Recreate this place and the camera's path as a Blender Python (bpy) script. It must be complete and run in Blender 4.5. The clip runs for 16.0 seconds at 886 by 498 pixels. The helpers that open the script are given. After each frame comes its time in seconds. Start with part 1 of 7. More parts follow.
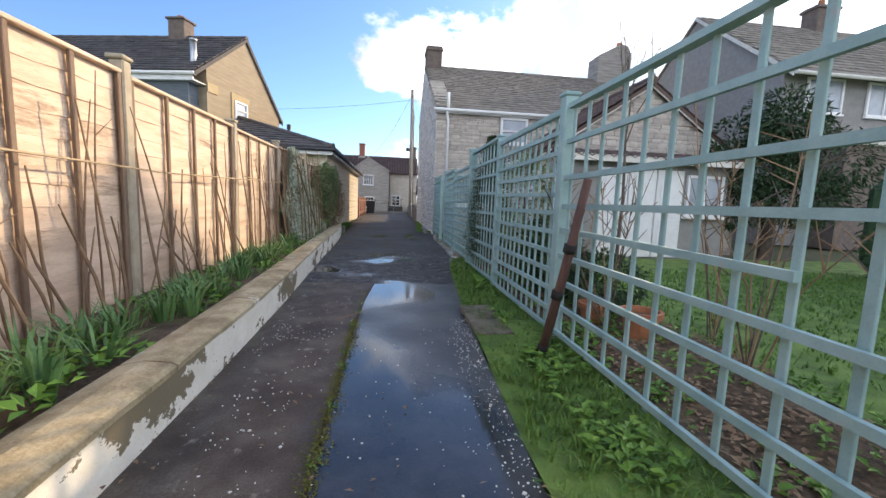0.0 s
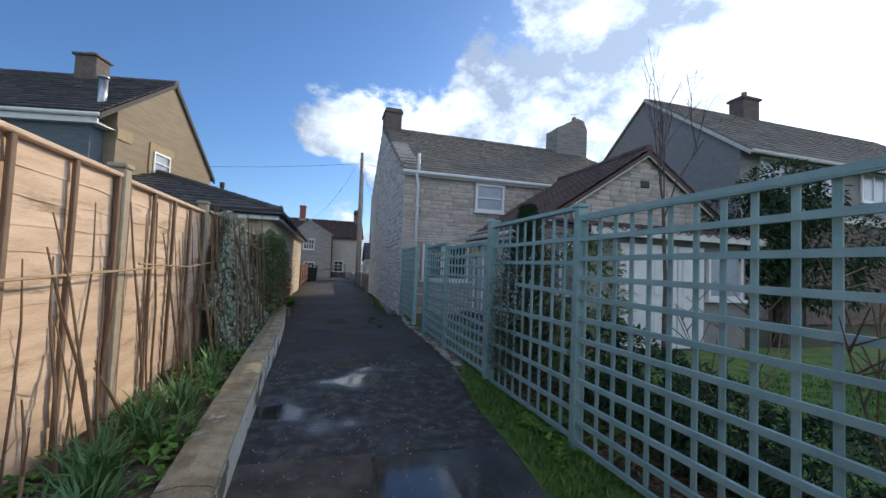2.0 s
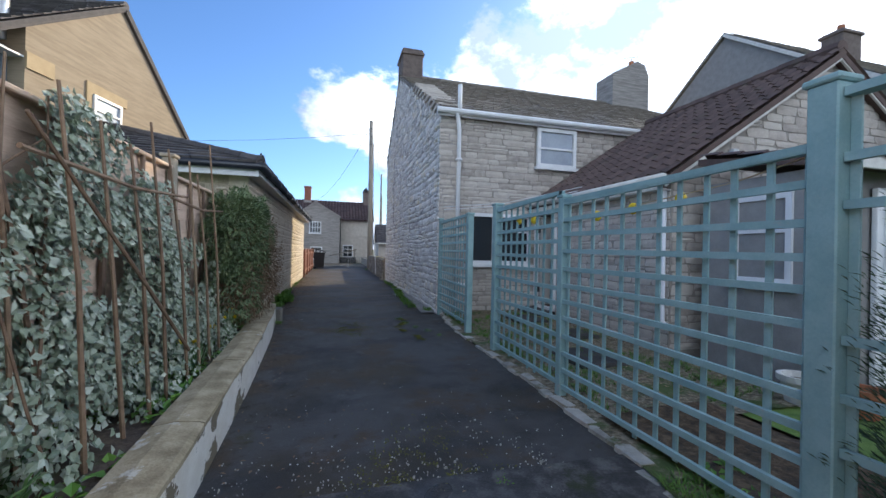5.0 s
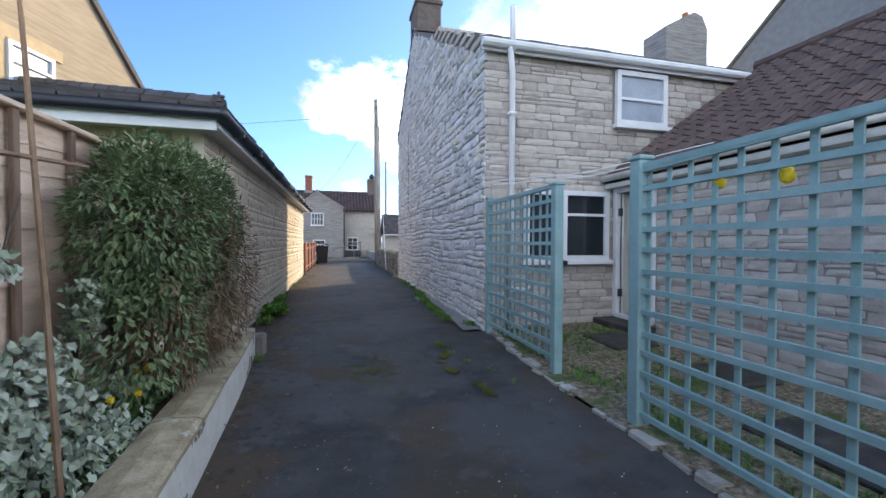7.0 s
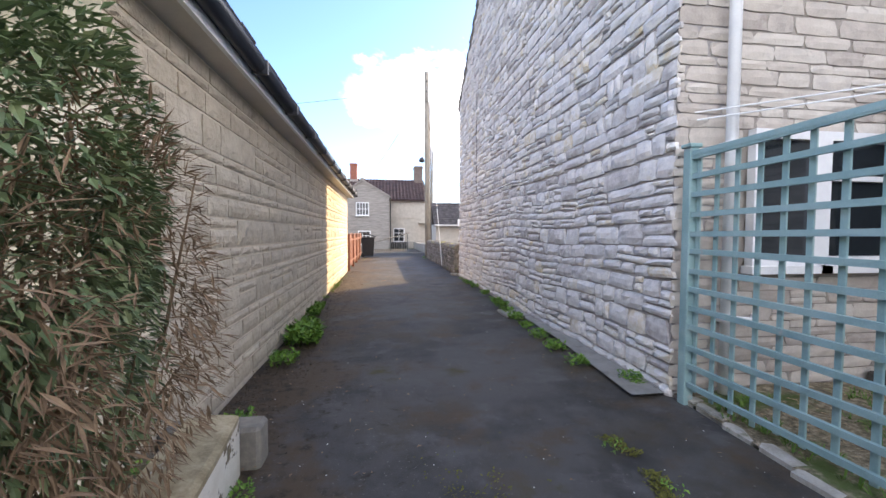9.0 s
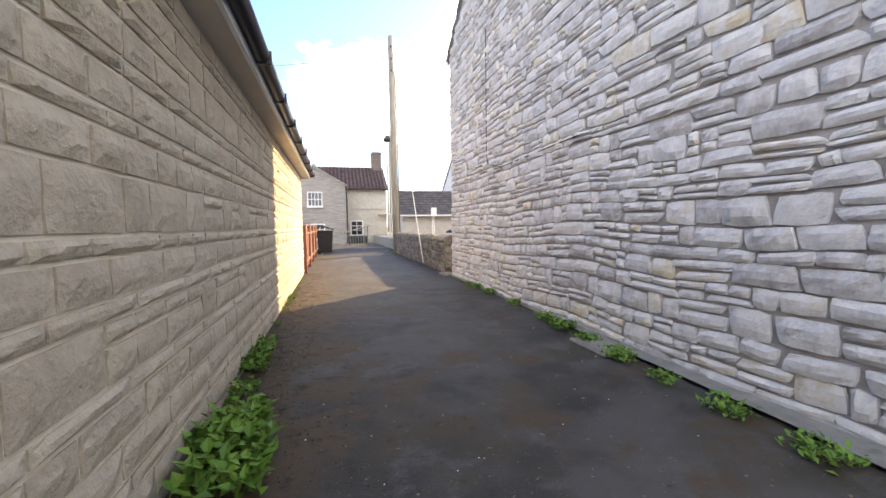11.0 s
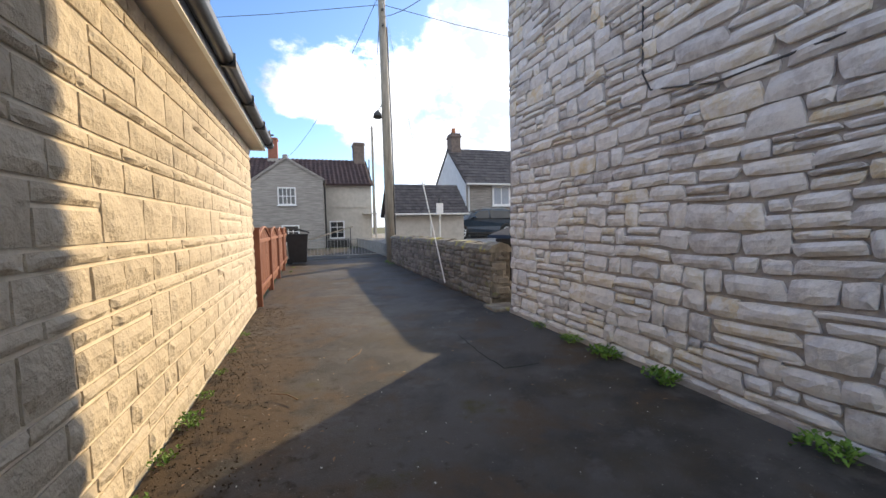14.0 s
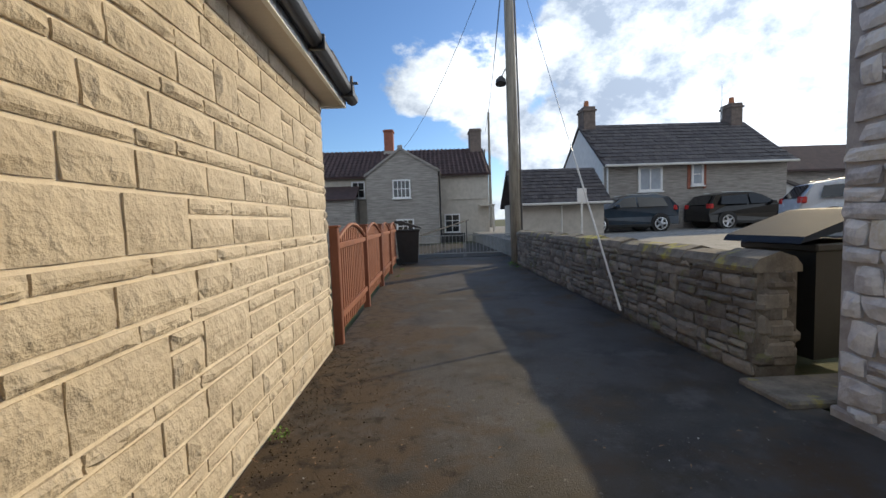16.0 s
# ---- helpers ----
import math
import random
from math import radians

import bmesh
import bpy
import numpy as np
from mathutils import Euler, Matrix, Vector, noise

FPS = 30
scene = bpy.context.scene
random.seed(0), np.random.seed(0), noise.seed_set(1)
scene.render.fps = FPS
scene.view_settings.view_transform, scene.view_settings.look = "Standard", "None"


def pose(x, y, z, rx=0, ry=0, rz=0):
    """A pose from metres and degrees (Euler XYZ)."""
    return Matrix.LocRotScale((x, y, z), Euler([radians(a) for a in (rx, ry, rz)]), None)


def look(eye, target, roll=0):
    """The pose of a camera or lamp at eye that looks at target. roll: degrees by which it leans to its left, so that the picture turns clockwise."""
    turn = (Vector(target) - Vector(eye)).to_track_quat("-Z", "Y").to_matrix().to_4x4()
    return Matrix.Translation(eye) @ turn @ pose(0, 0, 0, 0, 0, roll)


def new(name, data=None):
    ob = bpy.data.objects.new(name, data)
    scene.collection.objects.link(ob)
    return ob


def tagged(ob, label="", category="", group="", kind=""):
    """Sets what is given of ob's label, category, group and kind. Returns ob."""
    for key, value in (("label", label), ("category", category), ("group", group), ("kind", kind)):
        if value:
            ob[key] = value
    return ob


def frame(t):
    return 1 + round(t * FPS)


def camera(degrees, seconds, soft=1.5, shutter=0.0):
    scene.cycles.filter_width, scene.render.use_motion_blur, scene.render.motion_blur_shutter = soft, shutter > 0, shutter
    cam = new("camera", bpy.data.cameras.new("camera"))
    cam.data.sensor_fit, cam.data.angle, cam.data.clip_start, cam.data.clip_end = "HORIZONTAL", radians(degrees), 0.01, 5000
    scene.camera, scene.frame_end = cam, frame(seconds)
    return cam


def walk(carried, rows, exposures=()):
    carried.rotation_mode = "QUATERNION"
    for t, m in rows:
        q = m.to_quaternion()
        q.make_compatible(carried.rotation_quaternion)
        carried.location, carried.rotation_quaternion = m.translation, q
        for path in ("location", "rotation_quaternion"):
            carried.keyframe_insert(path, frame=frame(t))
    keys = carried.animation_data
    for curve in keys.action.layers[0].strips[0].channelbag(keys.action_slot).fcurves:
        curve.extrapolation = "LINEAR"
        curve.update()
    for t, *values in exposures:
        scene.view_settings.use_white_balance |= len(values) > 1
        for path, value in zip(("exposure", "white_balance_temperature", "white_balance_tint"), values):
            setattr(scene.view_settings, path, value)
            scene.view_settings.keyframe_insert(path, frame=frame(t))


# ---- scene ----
cam = camera(96.1, 16.0)
PATH = [
    (0, (0.511, 0.018, 1.09), (0.773, 1.987, 0.858), 2.2),
    (0.5, (0.36, 0.514, 1.123), (0.815, 2.454, 0.954), 2.9),
    (1, (0.162, 1.099, 1.155), (0.66, 3.032, 1.035), 3.0),
    (1.5, (0.004, 1.699, 1.288), (0.523, 3.63, 1.264), 2.8),
    (2, (-0.082, 2.201, 1.395), (0.47, 4.121, 1.488), 2.4),
    (2.5, (-0.133, 2.742, 1.459), (0.448, 4.648, 1.632), 1.9),
    (3, (-0.177, 3.309, 1.487), (0.42, 5.209, 1.672), 0.9),
    (3.5, (-0.21, 3.854, 1.447), (0.386, 5.758, 1.593), 0.2),
    (4, (-0.201, 4.426, 1.416), (0.398, 6.332, 1.503), 0.1),
    (4.5, (-0.162, 5.017, 1.337), (0.418, 6.93, 1.373), 0.8),
    (5, (-0.06, 5.591, 1.267), (0.457, 7.523, 1.278), 1.3),
    (5.2, (-0.053, 5.837, 1.249), (0.424, 7.779, 1.261), 1.5),
    (7.3, (-0.108, 8.352, 1.296), (0.389, 10.289, 1.256), -0.0),
    (7.5, (-0.113, 8.609, 1.295), (0.368, 10.55, 1.263), 0.0),
    (8, (-0.136, 9.287, 1.3), (0.299, 11.239, 1.236), -1.0),
    (8.5, (-0.17, 9.963, 1.302), (0.144, 11.936, 1.204), -0.1),
    (8.7, (-0.21, 10.235, 1.292), (0.084, 12.212, 1.211), 0.2),
    (10.8, (-0.658, 13.102, 1.15), (-0.246, 15.056, 1.047), -0.6),
    (11, (-0.681, 13.379, 1.162), (-0.157, 15.306, 1.045), -0.8),
    (11.5, (-0.678, 14.049, 1.163), (-0.105, 15.964, 1.078), 0.3),
    (12, (-0.707, 14.725, 1.178), (-0.134, 16.638, 1.055), -1.4),
    (12.5, (-0.679, 15.391, 1.196), (-0.058, 17.286, 1.045), -1.8),
    (13, (-0.682, 16.03, 1.188), (-0.028, 17.915, 1.062), -1.6),
    (13.5, (-0.625, 16.697, 1.193), (0.076, 18.566, 1.065), -1.4),
    (14, (-0.616, 17.361, 1.194), (0.007, 19.257, 1.077), -1.2),
    (14.5, (-0.548, 18.034, 1.209), (0.041, 19.941, 1.078), -1.8),
    (15, (-0.514, 18.691, 1.202), (-0.038, 20.627, 1.051), -2.1),
    (15.5, (-0.485, 19.335, 1.215), (-0.198, 21.307, 1.048), -2.0),
    (16, (-0.452, 19.948, 1.231), (-0.386, 21.942, 1.091), -2.0),
]
EXPOSURES = [(0, 2.25, 6200, 13), (1.5, 1.85, 5700, 9), (2.5, 1.0, 5500, 9), (4, 1.25, 5500, 9), (5, 1.95, 5600, 10), (7.5, 2.5, 5750, 12), (8.5, 2.9, 6200, 17), (11, 3.2, 6900, 15), (12.5, 3.1, 7000, 15), (13.5, 2.5, 6500, 13), (14.5, 1.95, 6050, 10), (16, 1.42, 5950, 8)]
SKY, SUN = 0.044, 1.32
walk(cam, [(t, look(eye, target, roll)) for t, eye, target, roll in PATH], EXPOSURES)

# ---- sky and sun ----
SUN_AZ, SUN_EL = 48.0, 22.0          # degrees right of +y, degrees up
sun_way = Vector((math.sin(radians(SUN_AZ)) * math.cos(radians(SUN_EL)), math.cos(radians(SUN_AZ)) * math.cos(radians(SUN_EL)), math.sin(radians(SUN_EL))))
world = bpy.data.worlds.new("world")
scene.world = world
world.use_nodes = True
wn, wl = world.node_tree.nodes, world.node_tree.links
back = wn["Background"]
back.inputs[1].default_value = 1.0
sky = wn.new("ShaderNodeTexSky")
sky.sky_type, sky.sun_disc, sky.sun_elevation, sky.sun_rotation = "NISHITA", False, radians(SUN_EL), radians(SUN_AZ)
sky.dust_density, sky.air_density = 0.6, 1.0


def wnode(kind, **values):
    n = wn.new(kind)
    for k, v in values.items():
        n.inputs[k].default_value = v
    return n


def wmath(op, a, b=0.0, c=0.0, clamp=False):
    n = wn.new("ShaderNodeMath")
    n.operation, n.use_clamp = op, clamp
    for s, v in zip(n.inputs, (a, b, c)):
        if isinstance(v, (int, float)):
            s.default_value = v
        else:
            wl.new(v, s)
    return n.outputs[0]


coord = wn.new("ShaderNodeTexCoord")
split = wn.new("ShaderNodeSeparateXYZ")
wl.new(coord.outputs["Generated"], split.inputs[0])
puffed = wn.new("ShaderNodeVectorMath")           # heaped clouds, a little flattened
puffed.operation = "MULTIPLY"
puffed.inputs[1].default_value = (1.0, 1.0, 1.45)
wl.new(coord.outputs["Generated"], puffed.inputs[0])
puff = wnode("ShaderNodeTexNoise", Scale=3.4, Detail=12.0, Roughness=0.60, Distortion=0.15)
wl.new(puffed.outputs[0], puff.inputs["Vector"])
toward = wn.new("ShaderNodeVectorMath")           # clouds glow before the sun; opposite it extra brightness is put in as fill
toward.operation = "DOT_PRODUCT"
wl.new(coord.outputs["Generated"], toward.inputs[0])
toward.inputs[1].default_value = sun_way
# one bank that climbs towards the sun, a low bank along the horizon, unseen broken cloud added behind for fill; clear
# blue ahead to the left
bank = wmath("MINIMUM", wmath("SUBTRACT", wmath("ADD", wmath("MULTIPLY", split.outputs[0], 0.55), 0.34), split.outputs[2]), wmath("MULTIPLY", wmath("ADD", split.outputs[0], 0.08), 0.8))
bank = wmath("MINIMUM", bank, wmath("ADD", split.outputs[2], wmath("SUBTRACT", wmath("MULTIPLY", split.outputs[0], 0.9), 0.25)))
low = wmath("SUBTRACT", 0.13, split.outputs[2])
rear_fill = wmath("SUBTRACT", wmath("MULTIPLY", split.outputs[1], -0.5), 0.10)
inside = wmath("MAXIMUM", wmath("MAXIMUM", bank, low), rear_fill)
inside = wmath("MINIMUM", wmath("MAXIMUM", inside, -0.3), 0.16)
cover = wmath("ADD", puff.outputs["Fac"], wmath("MULTIPLY", inside, 1.1))
mask = wn.new("ShaderNodeMapRange")
mask.interpolation_type = "SMOOTHSTEP"
for k, v in (("From Min", 0.50), ("From Max", 0.585)):
    mask.inputs[k].default_value = v
wl.new(cover, mask.inputs["Value"])
shade = wnode("ShaderNodeTexNoise", Scale=4.6, Detail=9.0, Roughness=0.62)
wl.new(puffed.outputs[0], shade.inputs["Vector"])
cloud = wn.new("ShaderNodeValToRGB")
cloud.color_ramp.elements[0].position, cloud.color_ramp.elements[0].color = 0.42, (0.12, 0.135, 0.16, 1)
cloud.color_ramp.elements[1].position, cloud.color_ramp.elements[1].color = 0.63, (0.38, 0.38, 0.372, 1)
wl.new(shade.outputs["Fac"], cloud.inputs[0])
blue = wn.new("ShaderNodeMix")
blue.data_type, blue.blend_type = "RGBA", "MULTIPLY"
blue.inputs[0].default_value = 1.0
wl.new(sky.outputs[0], blue.inputs[6])
blue.inputs[7].default_value = (SKY * 0.80, SKY * 0.98, SKY * 1.22, 1)
both = wn.new("ShaderNodeMix")
both.data_type = "RGBA"
wl.new(mask.outputs[0], both.inputs[0])
wl.new(blue.outputs[2], both.inputs[6])
glow_fill = wmath("ADD", wmath("MULTIPLY", wmath("POWER", wmath("MAXIMUM", toward.outputs["Value"], 0.0), 4.0), 1.0), 1.0)
# unseen clouds opposite the sun made brighter to fill the shaded walls
glow_fill = wmath("ADD", glow_fill, wmath("MULTIPLY", wmath("MAXIMUM", wmath("SUBTRACT", 0.1, toward.outputs["Value"]), 0.0), 1.0))
# clouds right of the sun brightened as well, fill for the left-hand fence and wall
glow_fill = wmath("ADD", glow_fill, wmath("MULTIPLY", wmath("MAXIMUM", wmath("SUBTRACT", split.outputs[0], 0.74), 0.0), 14.0))
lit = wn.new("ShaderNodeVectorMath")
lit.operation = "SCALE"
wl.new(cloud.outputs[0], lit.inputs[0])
wl.new(glow_fill, lit.inputs["Scale"])
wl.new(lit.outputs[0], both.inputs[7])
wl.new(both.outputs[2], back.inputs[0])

sun = new("sun", bpy.data.lights.new("sun", "SUN"))
sun.data.energy, sun.data.angle, sun.data.color = SUN, radians(0.9), (1.0, 0.76, 0.44)
sun.matrix_world = look(sun_way * 40, (0, 0, 0))


# ---- materials ----
def rgb(c):
    return (*c, 1.0)


def material(name, colors, scale=6.0, rough=0.85, bump=0.3, fine=60.0, metal=0.0, vary=0.0, blotch=None, blotch_scale=1.2, blotch_at=(0.55, 0.7), stretch=(1, 1, 1), wet=None, spec=0.4, detail=6.0, depth=0.012):
    """colors: dark to light, laid out by noise and, with vary, by piece. blotch: a stain's colour. wet: (scale, from, to) puddles that are smooth."""
    m = bpy.data.materials.new(name)
    m.use_nodes = True
    n, l = m.node_tree.nodes, m.node_tree.links
    bsdf = n["Principled BSDF"]
    geo = n.new("ShaderNodeNewGeometry")
    mp = n.new("ShaderNodeMapping")
    mp.inputs["Scale"].default_value = stretch
    l.new(geo.outputs["Position"], mp.inputs[0])

    def noise_tex(s, d=detail, r=0.6):
        t = n.new("ShaderNodeTexNoise")
        t.inputs["Scale"].default_value, t.inputs["Detail"].default_value, t.inputs["Roughness"].default_value = s, d, r
        l.new(mp.outputs[0], t.inputs["Vector"])
        return t.outputs["Fac"]

    def calc(op, a, b, c=None):
        q = n.new("ShaderNodeMath")
        q.operation = op
        for s, v in zip(q.inputs, (a, b, c)):
            if v is None:
                continue
            if isinstance(v, (int, float)):
                s.default_value = v
            else:
                l.new(v, s)
        return q.outputs[0]

    def span(value, a, b):
        q = n.new("ShaderNodeMapRange")
        q.interpolation_type = "SMOOTHSTEP"
        q.inputs["From Min"].default_value, q.inputs["From Max"].default_value = a, b
        l.new(value, q.inputs["Value"])
        return q.outputs[0]

    main, small = noise_tex(scale), noise_tex(fine, 3.0)
    fac = calc("ADD", calc("MULTIPLY", main, 0.75), calc("MULTIPLY", small, 0.25))
    fac = span(fac, 0.32, 0.68)
    if vary:
        info = n.new("ShaderNodeObjectInfo")
        piece = calc("FRACT", calc("ADD", info.outputs["Random"], geo.outputs["Random Per Island"]), 0)
        fac = calc("ADD", calc("MULTIPLY", fac, 1 - vary), calc("MULTIPLY", piece, vary))
    ramp = n.new("ShaderNodeValToRGB")
    e = ramp.color_ramp.elements
    while len(e) < len(colors):
        e.new(0.5)
    for i, c in enumerate(colors):
        e[i].position, e[i].color = i / max(1, len(colors) - 1), rgb(c)
    l.new(fac, ramp.inputs[0])
    color = ramp.outputs[0]
    if blotch:
        mix = n.new("ShaderNodeMix")
        mix.data_type = "RGBA"
        l.new(span(noise_tex(blotch_scale, 8.0, 0.68), *blotch_at), mix.inputs[0])
        l.new(color, mix.inputs[6])
        mix.inputs[7].default_value = rgb(blotch)
        color = mix.outputs[2]
    bsdf.inputs["Metallic"].default_value = metal
    bsdf.inputs["Specular IOR Level"].default_value = spec
    roughness = calc("ADD", calc("MULTIPLY", main, 0.2), rough - 0.1)
    strength = bump
    bmp = n.new("ShaderNodeBump")
    bmp.inputs["Distance"].default_value = depth
    bmp.inputs["Strength"].default_value = bump
    l.new(calc("ADD", calc("MULTIPLY", main, 0.7), calc("MULTIPLY", small, 0.5)), bmp.inputs["Height"])
    if wet:
        pool = span(noise_tex(wet[0], 2.0, 0.4), wet[1], wet[2])
        roughness = calc("MULTIPLY", roughness, calc("SUBTRACT", 1.0, calc("MULTIPLY", pool, 0.86)))
        l.new(calc("MULTIPLY", calc("SUBTRACT", 1.0, pool), bump), bmp.inputs["Strength"])
        damp = n.new("ShaderNodeMix")
        damp.data_type, damp.blend_type = "RGBA", "MULTIPLY"
        l.new(pool, damp.inputs[0])
        l.new(color, damp.inputs[6])
        damp.inputs[7].default_value = (0.45, 0.45, 0.45, 1)
        color = damp.outputs[2]
    l.new(color, bsdf.inputs["Base Color"])
    l.new(roughness, bsdf.inputs["Roughness"])
    l.new(bmp.outputs[0], bsdf.inputs["Normal"])
    return m


def glass(name, tint=(0.02, 0.025, 0.03), rough=0.05):
    m = bpy.data.materials.new(name)
    m.use_nodes = True
    b = m.node_tree.nodes["Principled BSDF"]
    b.inputs["Base Color"].default_value, b.inputs["Roughness"].default_value = rgb(tint), rough
    b.inputs["Specular IOR Level"].default_value = 0.8
    return m


STONE = material("lias_stone", [(0.33, 0.315, 0.315), (0.47, 0.455, 0.455), (0.60, 0.59, 0.59), (0.70, 0.69, 0.68), (0.58, 0.575, 0.585), (0.74, 0.73, 0.72), (0.64, 0.60, 0.52), (0.62, 0.50, 0.30)], 9, 0.9, 0.6, 45, vary=0.72, blotch=(0.30, 0.28, 0.265), blotch_scale=8, blotch_at=(0.60, 0.78), depth=0.02)
STONE_WARM = material("coursed_stone", [(0.33, 0.295, 0.265), (0.42, 0.38, 0.34), (0.50, 0.455, 0.405), (0.57, 0.53, 0.475), (0.46, 0.425, 0.39)], 8, 0.9, 0.5, 60, vary=0.65, blotch=(0.25, 0.225, 0.2), blotch_scale=5, blotch_at=(0.58, 0.75))
MORTAR = material("old_mortar", [(0.31, 0.29, 0.28), (0.43, 0.41, 0.395)], 12, 0.95, 0.5, 90)
BLOCK = material("split_face_block", [(0.43, 0.365, 0.275), (0.53, 0.455, 0.345), (0.62, 0.54, 0.42)], 8, 0.9, 0.8, 30, vary=0.3, blotch=(0.36, 0.305, 0.235), blotch_scale=9, blotch_at=(0.60, 0.80), depth=0.035)
BLOCK_JOINT = material("pale_joint", [(0.66, 0.58, 0.46), (0.76, 0.68, 0.55)], 14, 0.95, 0.3, 120)
RUBBLE = material("dark_rubble", [(0.075, 0.066, 0.056), (0.15, 0.135, 0.118), (0.23, 0.21, 0.18), (0.33, 0.295, 0.24)], 9, 0.93, 0.6, 50, vary=0.6, blotch=(0.152, 0.159, 0.076), blotch_scale=4, blotch_at=(0.55, 0.7))
COPING = material("mossy_coping", [(0.13, 0.115, 0.095), (0.25, 0.225, 0.185)], 8, 0.93, 0.5, 60, blotch=(0.414, 0.373, 0.069), blotch_scale=2.2, blotch_at=(0.54, 0.66))
RUBBLE_MORTAR = material("dirty_mortar", [(0.10, 0.09, 0.075), (0.19, 0.17, 0.145)], 12, 0.95, 0.5, 90)
ASPHALT = material("worn_asphalt", [(0.030, 0.028, 0.027), (0.051, 0.049, 0.045), (0.081, 0.077, 0.070)], 2.2, 0.74, 0.7, 130, blotch=(0.065, 0.051, 0.030), blotch_scale=0.8, blotch_at=(0.46, 0.66), spec=0.35)


def lane_surface():
    """Worn asphalt: dark binder, pale rubbed areas, brown silt along the left side, moss and tiny pale chips."""
    m = ASPHALT.copy()
    m.name = "silted_asphalt"
    n, l = m.node_tree.nodes, m.node_tree.links
    bsdf = n["Principled BSDF"]
    geo = n.new("ShaderNodeNewGeometry")
    xyz = n.new("ShaderNodeSeparateXYZ")
    l.new(geo.outputs["Position"], xyz.inputs[0])

    def spread(scale, lo, hi, detail=7.0, rough=0.65, bias=None):
        t = n.new("ShaderNodeTexNoise")
        t.inputs["Scale"].default_value, t.inputs["Detail"].default_value, t.inputs["Roughness"].default_value = scale, detail, rough
        l.new(geo.outputs["Position"], t.inputs["Vector"])
        value = t.outputs["Fac"]
        if bias:
            q = n.new("ShaderNodeMapRange")
            q.inputs["From Min"].default_value, q.inputs["From Max"].default_value = bias[0], bias[1]
            q.inputs["To Min"].default_value, q.inputs["To Max"].default_value = bias[2], 0.0
            l.new(xyz.outputs[0], q.inputs["Value"])
            add = n.new("ShaderNodeMath")
            l.new(value, add.inputs[0])
            l.new(q.outputs[0], add.inputs[1])
            value = add.outputs[0]
        r = n.new("ShaderNodeMapRange")
        r.interpolation_type = "SMOOTHSTEP"
        r.inputs["From Min"].default_value, r.inputs["From Max"].default_value = lo, hi
        l.new(value, r.inputs["Value"])
        return r.outputs[0]

    color = bsdf.inputs["Base Color"].links[0].from_socket
    for mask_, tone in ((spread(0.55, 0.42, 0.62), (0.086, 0.081, 0.077)), (spread(1.9, 0.54, 0.66), (0.098, 0.093, 0.089)),
                        (spread(1.3, 0.50, 0.66, bias=(-1.45, -0.45, 0.27)), (0.080, 0.056, 0.033)), (spread(9.0, 0.60, 0.78, bias=(-1.4, 0.2, 0.16)), (0.031, 0.021, 0.014)),
                        (spread(1.1, 0.60, 0.72), (0.063, 0.056, 0.017)), (spread(24.0, 0.67, 0.72, 3.0), (0.168, 0.154, 0.133)), (spread(75.0, 0.70, 0.74, 2.0), (0.280, 0.266, 0.238))):
        mix = n.new("ShaderNodeMix")
        mix.data_type = "RGBA"
        l.new(mask_, mix.inputs[0])
        l.new(color, mix.inputs[6])
        mix.inputs[7].default_value = rgb(tone)
        color = mix.outputs[2]
    l.new(color, bsdf.inputs["Base Color"])
    return m


LANE = lane_surface()
EDGE_SOIL = material("dark_gritty_soil", [(0.017, 0.014, 0.010), (0.044, 0.031, 0.020), (0.102, 0.068, 0.041)], 11, 0.92, 1.0, 70)
MORTAR_PALE = material("pale_mortar", [(0.27, 0.245, 0.22), (0.36, 0.33, 0.295)], 12, 0.95, 0.4, 90)
SLAB_DRY = material("stained_concrete", [(0.045, 0.033, 0.024), (0.085, 0.066, 0.050), (0.15, 0.125, 0.10)], 2.6, 0.68, 0.7, 90, blotch=(0.27, 0.245, 0.21), blotch_scale=5.5, blotch_at=(0.60, 0.70), wet=(0.8, 0.58, 0.70))
SLAB_WET = material("wet_concrete", [(0.045, 0.045, 0.046), (0.08, 0.079, 0.078), (0.125, 0.122, 0.118)], 3.0, 0.55, 0.35, 110, blotch=(0.20, 0.195, 0.185), blotch_scale=5.5, blotch_at=(0.64, 0.74), wet=(0.6, 0.36, 0.56), spec=0.6)
BROKEN = material("broken_concrete", [(0.03, 0.028, 0.026), (0.06, 0.056, 0.052), (0.15, 0.14, 0.13)], 7, 0.75, 0.9, 70, blotch=(0.035, 0.042, 0.014), blotch_scale=1.9, blotch_at=(0.58, 0.68), wet=(1.1, 0.52, 0.68))
PATH_CONCRETE = material("grey_concrete", [(0.20, 0.195, 0.18), (0.30, 0.29, 0.27)], 6, 0.9, 0.4, 90, blotch=(0.12, 0.115, 0.09), blotch_scale=3, blotch_at=(0.56, 0.7))
EDGING = material("mossy_pale_edging", [(0.24, 0.23, 0.20), (0.40, 0.385, 0.34), (0.52, 0.50, 0.45)], 9, 0.92, 0.6, 70, vary=0.35, blotch=(0.10, 0.11, 0.04), blotch_scale=3.5, blotch_at=(0.56, 0.68))
SOIL = material("brown_soil", [(0.049, 0.036, 0.025), (0.105, 0.077, 0.053), (0.168, 0.126, 0.084)], 8, 0.95, 1.0, 45, blotch=(0.063, 0.091, 0.025), blotch_scale=2, blotch_at=(0.54, 0.66))
LEAF_LITTER = material("leaf_litter_soil", [(0.035, 0.024, 0.014), (0.09, 0.058, 0.03), (0.17, 0.115, 0.065)], 14, 0.9, 1.0, 60)
